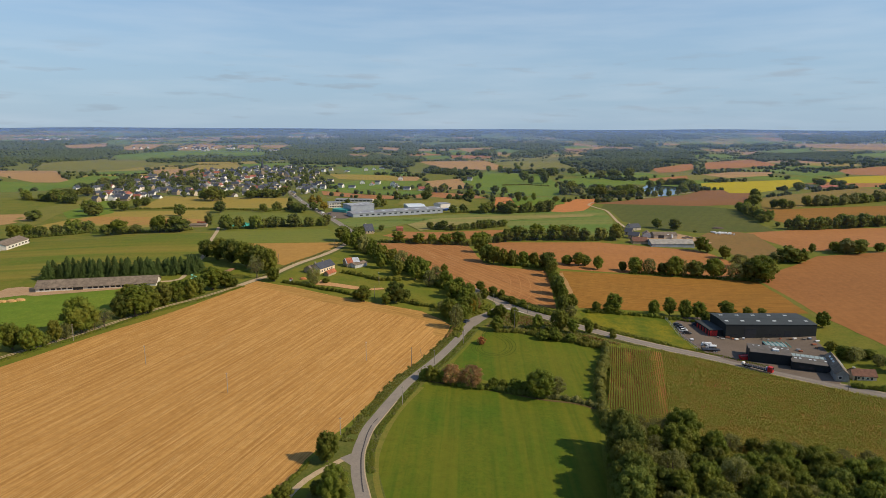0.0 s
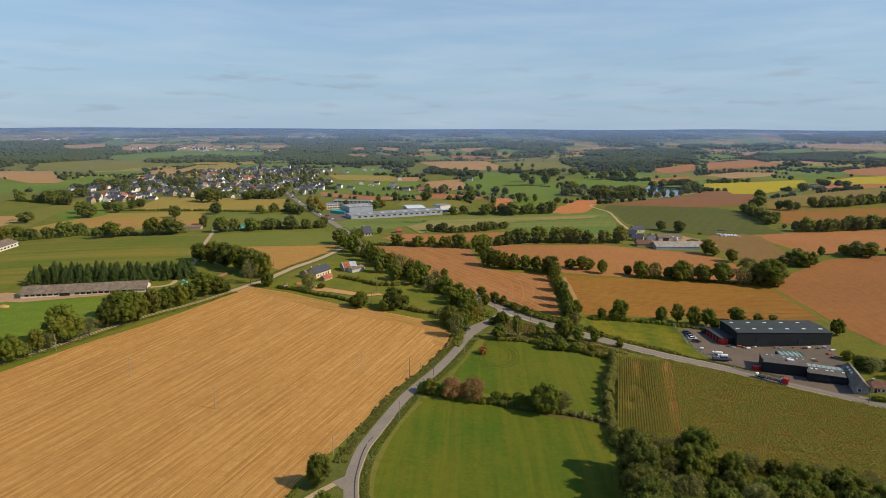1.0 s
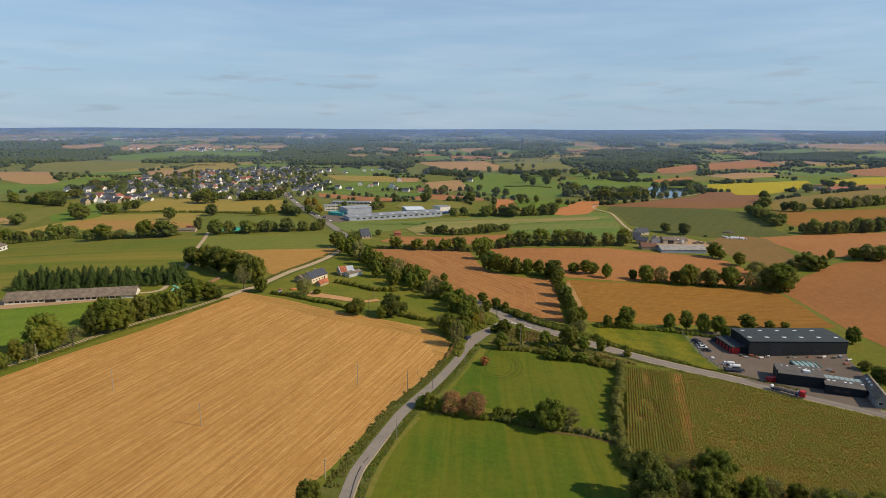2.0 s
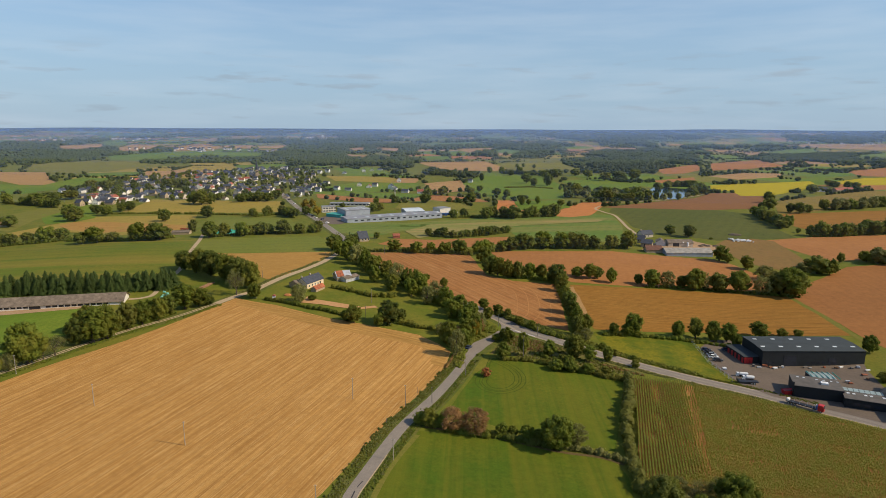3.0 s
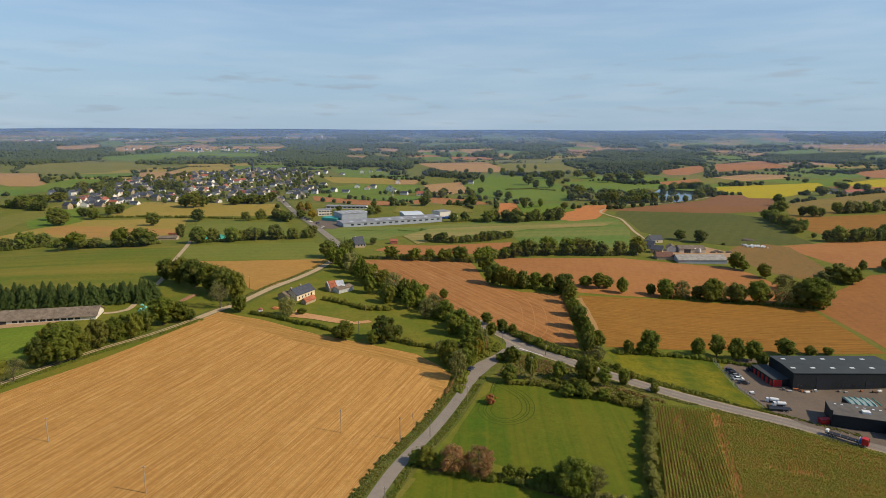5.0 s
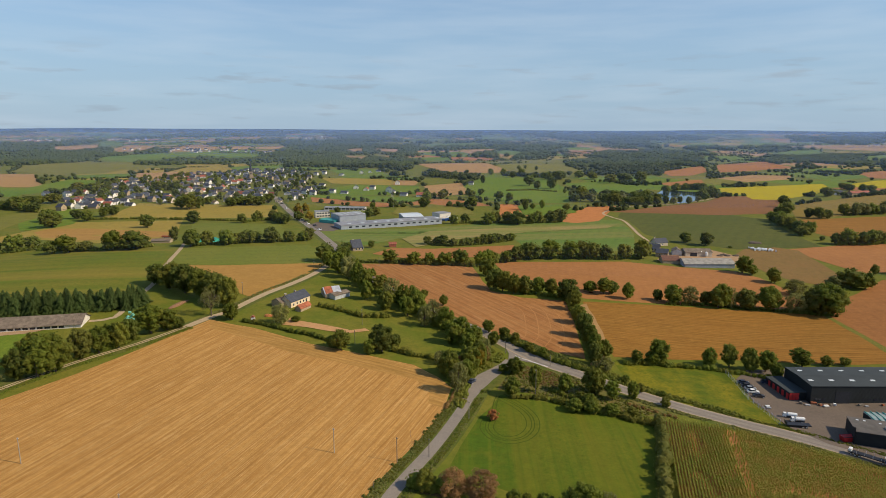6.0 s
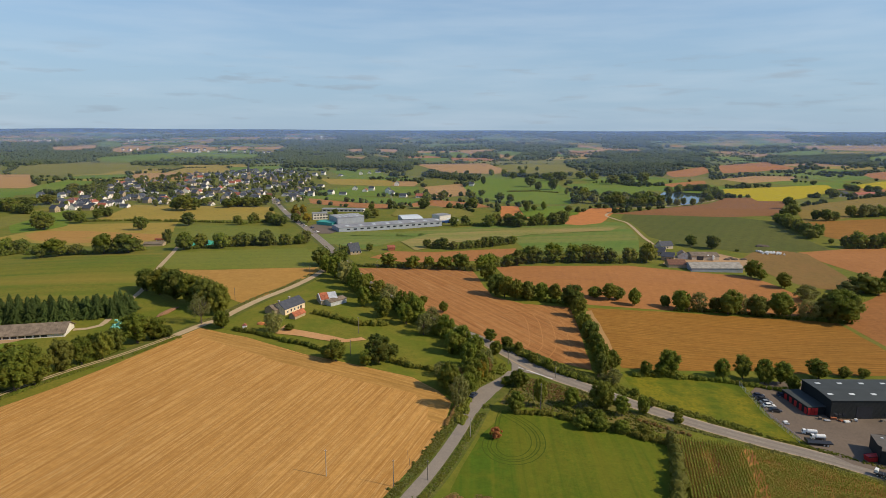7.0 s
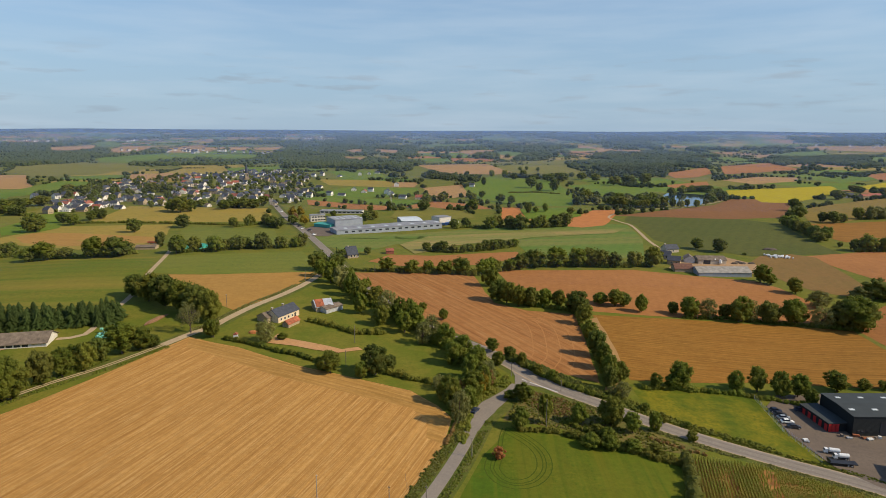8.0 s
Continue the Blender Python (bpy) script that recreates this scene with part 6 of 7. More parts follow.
# ---- village ----
def village():
    rng = random.Random(17)
    kinds = []
    for i, (wall, roof, words) in enumerate(((VILLAGE_WHITE, SLATE, "white rendered house with a dark slate roof"), (CREAM_WALL, SLATE, "cream house with a dark slate roof"),
                                             (VILLAGE_WHITE, TILE, "white house with a reddish tiled roof"), (STONE, SLATE, "old stone house with a slate roof"), (RENDER_WALL, FIBRE, "pale house with a weathered grey roof"))):
        for wide, deep, eave in ((11, 8, 3.0), (9, 8, 5.2)):
            house = building("village_house", words, "house", (0, -3000), (wide, -3000), deep, eave, 3.4, wall, roof, group="houses of the village", framed=False,
                             windows=along_front(3, wide, 1.0, 1.1, 1.3) + (along_front(3, wide, 3.4, 1.0, 1.2) if eave > 4 else []) + along_front(2, deep, 1.0, 1.0, 1.2, "left"),
                             doors=[("front", wide / 2 + 1.7, 0, 1.0, 2.1)], chimneys=[(wide - 0.8, deep / 2, 0.9)])
            kinds.append(house)
    spots = []
    xs, ys = [p[0] for p in VILLAGE], [p[1] for p in VILLAGE]
    tries = 0
    while len(spots) < 250 and tries < 9000:
        tries += 1
        x, y = rng.uniform(min(xs), max(xs)), rng.uniform(min(ys), max(ys))
        if inside(x, y, VILLAGE) and all(math.hypot(x - u, y - v) > 12.5 for u, v in spots):
            spots.append((x, y))
    extra = [(-210.8, 1054.2), (-208, 1091.9), (-170.4, 980.2), (-151.3, 973.1), (-146.8, 1038.5), (-127.8, 1013.5), (-119.2, 1039.4), (-92.6, 998.4), (-88.6, 1115.9), (-271, 1331.6), (-260.3, 1362.7), (-226, 1333.3), (-185.4, 1365.6), (-172.2, 1398.4), (-156, 1432.9), (-90.1, 990.5), (37.4, 1120.1), (-487.8, 880.6), (-491.8, 868.2), (-494.6, 919.5), (-533.8, 918.3), (-484.5, 856.5), (-527.5, 961.6), (-49.8, 932.8), (-62.3, 946.4), (-562.4, 917.5)]
    extra += [(-450.5, 823.8), (-458.1, 845.7), (-444.7, 834.9), (-452.4, 857.5), (-428.4, 824.4), (-436.1, 846.4), (-418.3, 824.7), (-431.4, 858), (-414.2, 835.7), (-397.9, 814.6), (-458.8, 802.7), (-446.1, 793), (-435.4, 788.4), (-471.2, 818), (-428.7, 882.3), (-426.6, 895), (-432.7, 921.3), (-409.7, 895.5), (-386.7, 871.2), (-366.9, 859.8)]
    used = 0
    for i, (x, y) in enumerate(spots + extra):
        house = kinds[rng.choice((0, 0, 0, 1, 1, 2, 2, 3, 3, 4, 6, 7, 8) if i < len(spots) else (0, 0, 1, 4))]
        turn = rng.choice((0, 15, 75, 90, 160, 175, 260)) + rng.uniform(-8, 8)
        m = pose(x, y, ground_z(x, y), 0, 0, turn) @ Matrix.Diagonal((0.95, 0.95, rng.uniform(0.8, 0.98), 1))
        if used < len(kinds):
            kinds[used].matrix_basis = m
            used += 1
        else:
            copy_thing(house, m)
    green = []
    for i in range(1150):
        x, y = rng.uniform(min(xs), max(xs)), rng.uniform(min(ys), max(ys))
        if inside(x, y, VILLAGE) and all(math.hypot(x - u, y - v) > 8 for u, v in spots):
            if i < 330:
                tree(rng.choice(("oak", "dark", "ash", "ash")), x, y, rng.uniform(5, 11), None, "trees of the village")
            else:
                green.append((x, y, rng.uniform(1.5, 3.8)))
    clumps(green, 3, 1.0, "garden trees and hedges between the village houses", 9)


village()


def church(x, y):
    c = root("church", "grey stone church with a slender slate spire", "church", "", x, y, None, 20)
    c.scale = (0.9, 0.9, 1.0)
    part("nave", extrude([(-5, -1), (5, -1), (5, 8), (0, 13), (-5, 8)], 4, 30), STONE, c)
    part("nave_roof", extrude([(-5.5, 7.6), (0, 13.1), (5.5, 7.6), (5.5, 8.0), (0, 13.6), (-5.5, 8.0)], 3.8, 30.4), SLATE, c)
    part("tower", cubes((-3, 3, -2, 4, -1, 17)), STONE, c)
    bm = bmesh.new()
    bmesh.ops.create_cone(bm, cap_ends=True, segments=8, radius1=3.6, radius2=0.05, depth=19, matrix=Matrix.Translation((0, 1, 26.4)))
    part("spire", bm, SLATE, c)
    for s in (-1, 1):
        part("belfry_window", cubes((s * 1.2 - 0.5, s * 1.2 + 0.5, -2.06, -1.98, 12, 15)), WINDOW, c)


church(-361.7, 1184.3)


# ---- masts, poles and wires ----
def pole(x, y, h, kind="wood"):
    ob = root("utility_pole", "weathered wooden utility pole" if kind == "wood" else "slim pale concrete utility pole", "utility pole", "utility poles", x, y)
    part("post", rod(bmesh.new(), (0, 0, -0.3), (0, 0, h), 0.14, 0.09, 8), TIMBER if kind == "wood" else POLE_GREY, ob)
    part("crossarm", cubes((-0.3, 0.3, -0.04, 0.04, h - 0.5, h - 0.43)), DARK, ob)
    for s in (-0.25, 0.25):
        part("insulator", rod(bmesh.new(), (s, 0, h - 0.43), (s, 0, h - 0.2), 0.05, 0.04, 6), GLASS_WHITE, ob)
    return ob


for x, y, h in [(-34.1, 240.2, 8), (-78.5, 205.3, 7.8), (-119.8, 229.9, 7.9), (-163.2, 254.1, 7.6), (-16.2, 201.3, 6.9), (-33.6, 177.9, 5.8), (6.2, 267.1, 6.4)]:
    pole(x, y, h, "concrete")
for x, y, h in [(-15.4, 237.5, 8), (157.4, 232.1, 8.3)] + [(-6.3, 241.7, 6)] + [(-112.5, 394.6, 7), (-86.3, 451.1, 6.8), (-42.1, 353.6, 7.9), (-41.5, 327.6, 6.6), (-48.3, 476.1, 6.6), (30.9, 284.9, 10.8), (40.8, 314.3, 4.5), (23.4, 326.1, 5.8)]:
    pole(x, y, h, "wood")
for x, y, h in [(-11.8, 248.8, 2.5), (-20.5, 223.3, 2.3), (-31.1, 187.6, 3)] + [(-12.6, 253, 2.2)]:
    tagged(part("marker_post", rod(bmesh.new(), (x, y, ground_z(x, y) - 0.2), (x, y, ground_z(x, y) + 2.2), 0.06, 0.05, 6), TIMBER), "thin grey wooden marker post", "post", "marker posts")


def mast(x, y, h):
    m = root("lattice_mast", "tall pale lattice mast", "mast", "", x, y)
    for sx in (-1, 1):
        for sy in (-1, 1):
            part("leg", rod(bmesh.new(), (sx * 1.3, sy * 1.3, -0.3), (sx * 0.35, sy * 0.35, h), 0.14, 0.1, 5), CONCRETE, m)
    for i in range(12):
        z0, z1 = h * i / 12, h * (i + 1) / 12
        w0, w1 = 1.3 - 0.95 * i / 12, 1.3 - 0.95 * (i + 1) / 12
        bm = bmesh.new()
        for s in (-1, 1):
            rod(bm, (-w0, s * w0, z0), (w1, s * w1, z1), 0.06, 0.06, 4)
            rod(bm, (s * w0, -w0, z0), (s * w1, w1, z1), 0.06, 0.06, 4)
        part("brace", bm, CONCRETE, m)


mast(*[(-71.5, 813.7, 21.6)][0])


# ---- vehicles ----
def wheels(ob, spots, r, w):
    for x, y in spots:
        tyre = part("wheel", rod(bmesh.new(), (x, y - w / 2, r), (x, y + w / 2, r), r, r, 12), DARK, ob)
        side = -1 if y < 0 else 1
        part("rim", rod(bmesh.new(), (x, y + side * w * 0.5, r), (x, y + side * w * 0.55, r), r * 0.6, r * 0.55, 10), ZINC, tyre)


def car(x, y, turn, paint_mat, label, lift=0.2, van=False):
    ob = root("van" if van else "car", label, "van" if van else "car", "parked cars", x, y, ground_z(x, y) + lift, turn)
    if van:
        body = [(-2.4, 0.35), (2.4, 0.35), (2.45, 1.0), (1.9, 1.15), (1.3, 1.95), (-2.4, 2.0)]
    else:
        body = [(-2.1, 0.3), (2.1, 0.3), (2.15, 0.75), (1.2, 0.92), (-1.9, 0.95), (-2.15, 0.8)]
    bm = extrude(body, -0.88, 0.88)
    bmesh.ops.bevel(bm, geom=bm.edges[:], offset=0.06, segments=2, affect="EDGES")
    part("body", bm, paint_mat, ob)
    if van:
        part("windscreen", extrude([(1.9, 1.17), (1.97, 1.2), (1.4, 1.93), (1.33, 1.9)], -0.75, 0.75), WINDOW, ob)
        for s in (-1, 1):
            part("side_window", cubes((0.6, 1.35, s * 0.9 - 0.02, s * 0.9 + 0.02, 1.2, 1.75)), WINDOW, ob)
    else:
        bm = extrude([(-1.75, 0.9), (1.15, 0.9), (0.45, 1.42), (-1.25, 1.45)], -0.74, 0.74)
        part("cabin_glass", bm, WINDOW, ob)
        part("roof", cubes((-1.2, 0.4, -0.72, 0.72, 1.4, 1.5), bevel=0.04), paint_mat, ob)
    for s in (-1, 1):
        part("headlight", cubes((2.05, 2.2, s * 0.62 - 0.15, s * 0.62 + 0.15, 0.6, 0.75)), GLASS_WHITE, ob)
    wheels(ob, [(1.35, 0.8), (1.35, -0.8), (-1.3, 0.8), (-1.3, -0.8)], 0.33, 0.22)
    return ob


SILVER = paint("silver_car_paint", (0.42, 0.44, 0.46), 0.3, 0.5, 0.04)
NAVY = paint("navy_car_paint", (0.03, 0.045, 0.09), 0.3, 0.2, 0.05)
CHARCOAL = paint("charcoal_car_paint", (0.05, 0.05, 0.055), 0.3, 0.3, 0.05)
for spot, mat, words, van in (((117.9, 309.4), NAVY, "dark blue hatchback parked by the fence", False), ((118, 306.4), CHARCOAL, "charcoal car parked by the fence", False),
                              ((118.1, 303.9), SILVER, "silver car parked by the fence", False), ((117.8, 301), WHITE, "white car parked by the fence", False),
                              ((118.2, 297.4), CHARCOAL, "charcoal car parked in the yard", False), ((127.9, 310.8), NAVY, "dark car parked beside the red unit", False)):
    car(*spot, -6, mat, words, 0.2, van)
car(*(8.1, 295.4), 62, NAVY, "dark blue car waiting at the junction", 0.25)
for spot, mat in (((-156.2, 703.4), WHITE), ((-150.9, 691.3), SILVER), ((-145.8, 679.6), CHARCOAL), ((-139.5, 664.4), WHITE), ((-165.5, 724.4), SILVER), ((-130.2, 653.9), NAVY), ((-120, 626.5), WHITE), ((-194.4, 793.6), WHITE), ((-212.8, 841), CHARCOAL)):
    car(*spot, 60, mat, "small car parked by the factory", 0.35)


def tanker(x, y, turn, size=0.6):
    t = root("tank_lorry", "white tank lorry parked in the yard", "lorry", "tank lorries", x, y, ground_z(x, y) + 0.2, turn)
    t.scale = (size, size, size)
    part("chassis", cubes((-4.2, 3.4, -0.9, 0.9, 0.7, 1.0)), DARK, t)
    bm = bmesh.new()
    rod(bm, (-4.2, 0, 2.1), (1.2, 0, 2.1), 1.15, 1.15, 18)
    bmesh.ops.bevel(bm, geom=[e for e in bm.edges if len(e.link_faces) == 2 and any(len(f.verts) > 6 for f in e.link_faces)], offset=0.35, segments=3, affect="EDGES")
    part("tank", bm, WHITE, t)
    cab = part("cab", extrude([(1.6, 0.6), (3.5, 0.6), (3.5, 1.7), (3.1, 2.8), (1.6, 2.85)], -1.1, 1.1), WHITE, t)
    part("windscreen", extrude([(3.5, 1.75), (3.56, 1.78), (3.16, 2.74), (3.1, 2.7)], -0.95, 0.95), WINDOW, cab)
    wheels(t, [(2.6, 1.0), (2.6, -1.0), (-2.4, 1.0), (-2.4, -1.0), (-3.5, 1.0), (-3.5, -1.0)], 0.5, 0.3)


tanker(*(121.1, 281.1), 165)
tanker(*(122.1, 277.8), 172)
trailer = root("flat_trailer", "dark low flat trailer in the yard", "trailer", "", *(120.6, 274.4), None, -8)
part("bed", cubes((-4, 4, -1.2, 1.2, 0.9, 1.15)), DARK, trailer)
part("headboard", cubes((-4.05, -3.9, -1.2, 1.2, 1.15, 2.0)), DARK, trailer)
wheels(trailer, [(2.4, 1.0), (2.4, -1.0), (1.3, 1.0), (1.3, -1.0)], 0.45, 0.3)


def lorry(a, b):
    x, y, turn, length = site(a, b)
    x, y = (a[0] + b[0]) / 2, (a[1] + b[1]) / 2
    t = root("lorry", "red lorry with an empty dark flatbed trailer on the road", "lorry", "", x, y, ground_z(x, y) + 0.25, turn)
    t.scale = (0.84, 0.84, 0.84)
    part("trailer_bed", cubes((-7.4, 4.3, -1.25, 1.25, 1.15, 1.4)), DARK, t)
    part("headboard", cubes((4.2, 4.35, -1.25, 1.25, 1.4, 2.9)), ZINC, t)
    part("chassis", cubes((-7.0, 7.2, -0.6, 0.6, 0.75, 1.1)), DARK, t)
    for i in range(5):
        for s in (-1, 1):
            part("stake", cubes((-7.2 + i * 2.6, -7.08 + i * 2.6, s * 1.2 - 0.05, s * 1.2 + 0.05, 1.4, 2.3)), ZINC, t)
    part("load", cubes((-7.3, -6.2, -1.1, 1.1, 1.4, 2.4), bevel=0.1), WHITE, t, "white crate at the tail")
    cab = part("cab", extrude([(5.2, 0.6), (7.5, 0.6), (7.55, 1.9), (7.25, 3.2), (5.2, 3.3)], -1.22, 1.22), RED, t, "red cab")
    part("windscreen", extrude([(7.56, 1.95), (7.6, 2.0), (7.32, 3.05), (7.26, 3.0)], -1.05, 1.05), WINDOW, cab)
    part("side_box", cubes((4.5, 5.15, -1.2, 1.2, 0.8, 2.6), bevel=0.05), BLUE, t)
    wheels(t, [(6.5, 1.05), (6.5, -1.05), (3.9, 1.05), (3.9, -1.05), (-3.6, 1.05), (-3.6, -1.05), (-4.9, 1.05), (-4.9, -1.05), (-6.2, 1.05), (-6.2, -1.05)], 0.5, 0.32)


lorry((126.9, 257.5), (136.4, 248.3))


# ---- yard clutter ----
def fence(path, step, h):
    f = root("wire_fence", "grey wire mesh fence round the works yard", "fence", "", *path[0])
    base = Vector((path[0][0], path[0][1], ground_z(*path[0])))
    pts = [Vector((x, y, ground_z(x, y))) - base for x, y in dense(path, step, 0, False)]
    for p in pts:
        part("post", rod(bmesh.new(), p - Vector((0, 0, 0.2)), p + Vector((0, 0, h)), 0.06, 0.06, 6), ZINC, f)
    for p, q in zip(pts, pts[1:]):
        bm = bmesh.new()
        for k in range(6):
            z = Vector((0, 0, 0.2 + (h - 0.25) * k / 5))
            rod(bm, p + z, q + z, 0.025, 0.025, 4)
        part("wire", bm, ZINC, f)


fence([(114.9, 319), (114.2, 306.8), (113, 294.9), (114, 284.6), (114.9, 275.2)], 3.0, 2.0)
CRATE_RNG = random.Random(9)
BRICK_DUST = paint("brown_planks", (0.22, 0.12, 0.06), 0.9, 0, 0.2, 2.0)
for i, (x, y) in enumerate([(117.6, 289.3), (131.8, 292.8), (133.7, 291.7), (136.7, 293), (138.5, 292), (140.1, 290.9), (142.5, 291.7), (117.3, 287.8)] + [(138.6, 291.7), (140.6, 291.8), (143.9, 291.9), (153.5, 291.8), (155.3, 291), (161.5, 291.4), (165.9, 290.3), (168.1, 290.9), (172, 289.6), (175, 290.1), (172.8, 282.5), (171.4, 278.1), (176.8, 286.7), (173.2, 290.3), (161.9, 276.1), (162.2, 274.6)]):
    w, d, h = CRATE_RNG.uniform(0.9, 2.6), CRATE_RNG.uniform(0.7, 1.3), CRATE_RNG.uniform(0.2, 0.75)
    mat, words = ((WHITE, "white wrapped goods on a pallet"), (TIMBER, "grey timber stacked on a pallet"), (ZINC, "pale metal crate on a pallet"), (RUST_SHEET, "rusty steel bundle on a pallet"), (BRICK_DUST, "brown planks on a pallet"))[i % 5]
    crate = root("pallet", words, "pallet", "goods in the yard", x, y, ground_z(x, y) + 0.2, CRATE_RNG.uniform(-20, 20))
    part("load", cubes((-w / 2, w / 2, -d / 2, d / 2, 0.14, 0.14 + h), bevel=0.04), mat, crate)
    part("base", cubes(*[(-w / 2, w / 2, s - 0.06, s + 0.06, 0, 0.13) for s in (-d / 2 + 0.06, 0, d / 2 - 0.06)]), TIMBER, crate)
skip = root("skip", "red steel skip by the office block", "skip", "", *(132.1, 265.5), None, 8)
part("body", extrude([(-1.8, 0.2), (1.8, 0.2), (2.2, 1.9), (-2.2, 1.9)], -1.1, 1.1), RED, skip)
part("rim", cubes((-2.3, 2.3, -1.2, -1.1, 1.8, 2.0), (-2.3, 2.3, 1.1, 1.2, 1.8, 2.0)), DARK, skip)
trees(("bush", "willow", "oak"), [(175.5, 265.3, 6, 8.6), (178.1, 261.5, 6.4, 8), (185.7, 263.7, 4.4, 7.5), (176.9, 275.9, 4, 6.3), (184.1, 253.9, 5.5, 6.3), (185.5, 247.3, 7.3, 7.1)], "bushes behind the works")

# wrapped bales by the farm
BALE = bmesh.new()
bmesh.ops.create_cone(BALE, cap_ends=True, segments=14, radius1=0.62, radius2=0.62, depth=1.2, matrix=pose(0, 0, 0.62, 90))
bmesh.ops.bevel(BALE, geom=[e for e in BALE.edges if any(len(f.verts) > 6 for f in e.link_faces)], offset=0.12, segments=2, affect="EDGES")
bale = tagged(part("wrapped_bale", BALE, WHITE), "round bale in white plastic wrap", "bale", "wrapped bales")
BALE_LINE = [(240.1, 561.7), (255.1, 556.2)]
bale_rng = random.Random(2)
for i in range(46):
    k = i / 45
    x = BALE_LINE[0][0] + (BALE_LINE[1][0] - BALE_LINE[0][0]) * k
    y = BALE_LINE[0][1] + (BALE_LINE[1][1] - BALE_LINE[0][1]) * k + bale_rng.uniform(-5, 5)
    m = pose(x, y, ground_z(x, y) + 0.12, 0, 0, bale_rng.uniform(0, 180))
    if i:
        copy_thing(bale, m)
    else:
        bale.matrix_basis = m


# ---- maize ----
def maize():
    rng = np.random.default_rng(6)
    poly = [f for f in FIELDS if f[0] == "maize_field"][0][4]
    left = [(73.1, 271.2), (96.8, 270.7), (75.4, 199.6), (53.6, 194.5)]
    gap = [(93, 268.5), (96.8, 269.3), (75.9, 198.8), (73.5, 198.5)]
    verts, faces = [], []

    def plant(x, y, h, reach, w):
        z = ground_z(x, y) + 0.05
        a = rng.uniform(0, 6.3)
        for t in (a, a + 2.1, a + 4.2):
            c, d = math.cos(t), math.sin(t)
            k, far = len(verts), reach * rng.uniform(0.7, 1.2)
            verts.extend([(x - d * w, y + c * w, z + h * 0.7), (x + d * w, y - c * w, z + h * 0.72), (x + c * far, y + d * far, z + h * rng.uniform(0.6, 0.95)), (x, y, z)])
            faces.extend([(k, k + 1, k + 2), (k, k + 1, k + 3)])

    # headland rows across the end of the field, then the long rows beside the road
    for turn, apart, every, headland in ((15, 0.86, 0.2, True), (103.5, 0.75, 0.36, False)):
        ux, uy = math.sin(radians(turn)), math.cos(radians(turn))
        for s in np.arange(-420, 420, apart):
            for r in np.arange(-420, 420, every):
                x, y = s * uy + r * ux, -s * ux + r * uy
                if x < 40 or x > 235 or y < 120 or y > 275 or not inside(x, y, poly) or inside(x, y, left) != headland:
                    continue
                thin = noise.noise(Vector((s / (4 if headland else 2.2), r / (9 if headland else 30), 2.0)))
                if rng.random() < (0.62 if thin > 0.3 else 0.06) or (headland and inside(x, y, gap) and rng.random() < 0.75):
                    continue
                plant(x + rng.normal(0, 0.07), y + rng.normal(0, 0.07), rng.uniform(1.7, 2.3), 0.36 if headland else 0.42, 0.15 if headland else 0.13)
    me = bpy.data.meshes.new("maize")
    me.from_pydata(verts, [], faces)
    me.materials.append(MAIZE)
    tagged(new("maize", me), "standing ripe maize with drying leaves in rows", "maize", "", "stuff")


maize()


# ---- painted haze over the far country ----
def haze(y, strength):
    """Haze painted with an added sheet: faint blue, lit by sun and sky, rising slowly from the ground to the skyline
    behind it.
    """
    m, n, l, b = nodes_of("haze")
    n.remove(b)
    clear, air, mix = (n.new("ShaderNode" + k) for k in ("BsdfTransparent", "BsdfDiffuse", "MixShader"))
    # the blue of far air, put into the sheet's colour
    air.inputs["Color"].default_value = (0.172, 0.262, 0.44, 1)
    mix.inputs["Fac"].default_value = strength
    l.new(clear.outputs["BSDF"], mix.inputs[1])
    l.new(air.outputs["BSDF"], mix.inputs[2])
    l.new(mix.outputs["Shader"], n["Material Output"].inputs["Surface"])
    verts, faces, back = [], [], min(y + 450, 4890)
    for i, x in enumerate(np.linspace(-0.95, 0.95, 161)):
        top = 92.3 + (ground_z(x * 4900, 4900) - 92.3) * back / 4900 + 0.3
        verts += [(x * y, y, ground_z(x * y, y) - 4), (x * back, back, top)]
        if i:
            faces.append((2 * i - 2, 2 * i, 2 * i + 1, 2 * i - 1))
    ob = raw("haze_sheet", verts, faces, m)
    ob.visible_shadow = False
    return tagged(ob, "added sheet tinted blue to paint haze over the far country", "haze", "", "structure")


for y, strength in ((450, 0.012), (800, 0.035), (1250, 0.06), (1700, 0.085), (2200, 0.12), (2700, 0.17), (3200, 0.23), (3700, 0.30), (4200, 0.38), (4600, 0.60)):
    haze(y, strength)


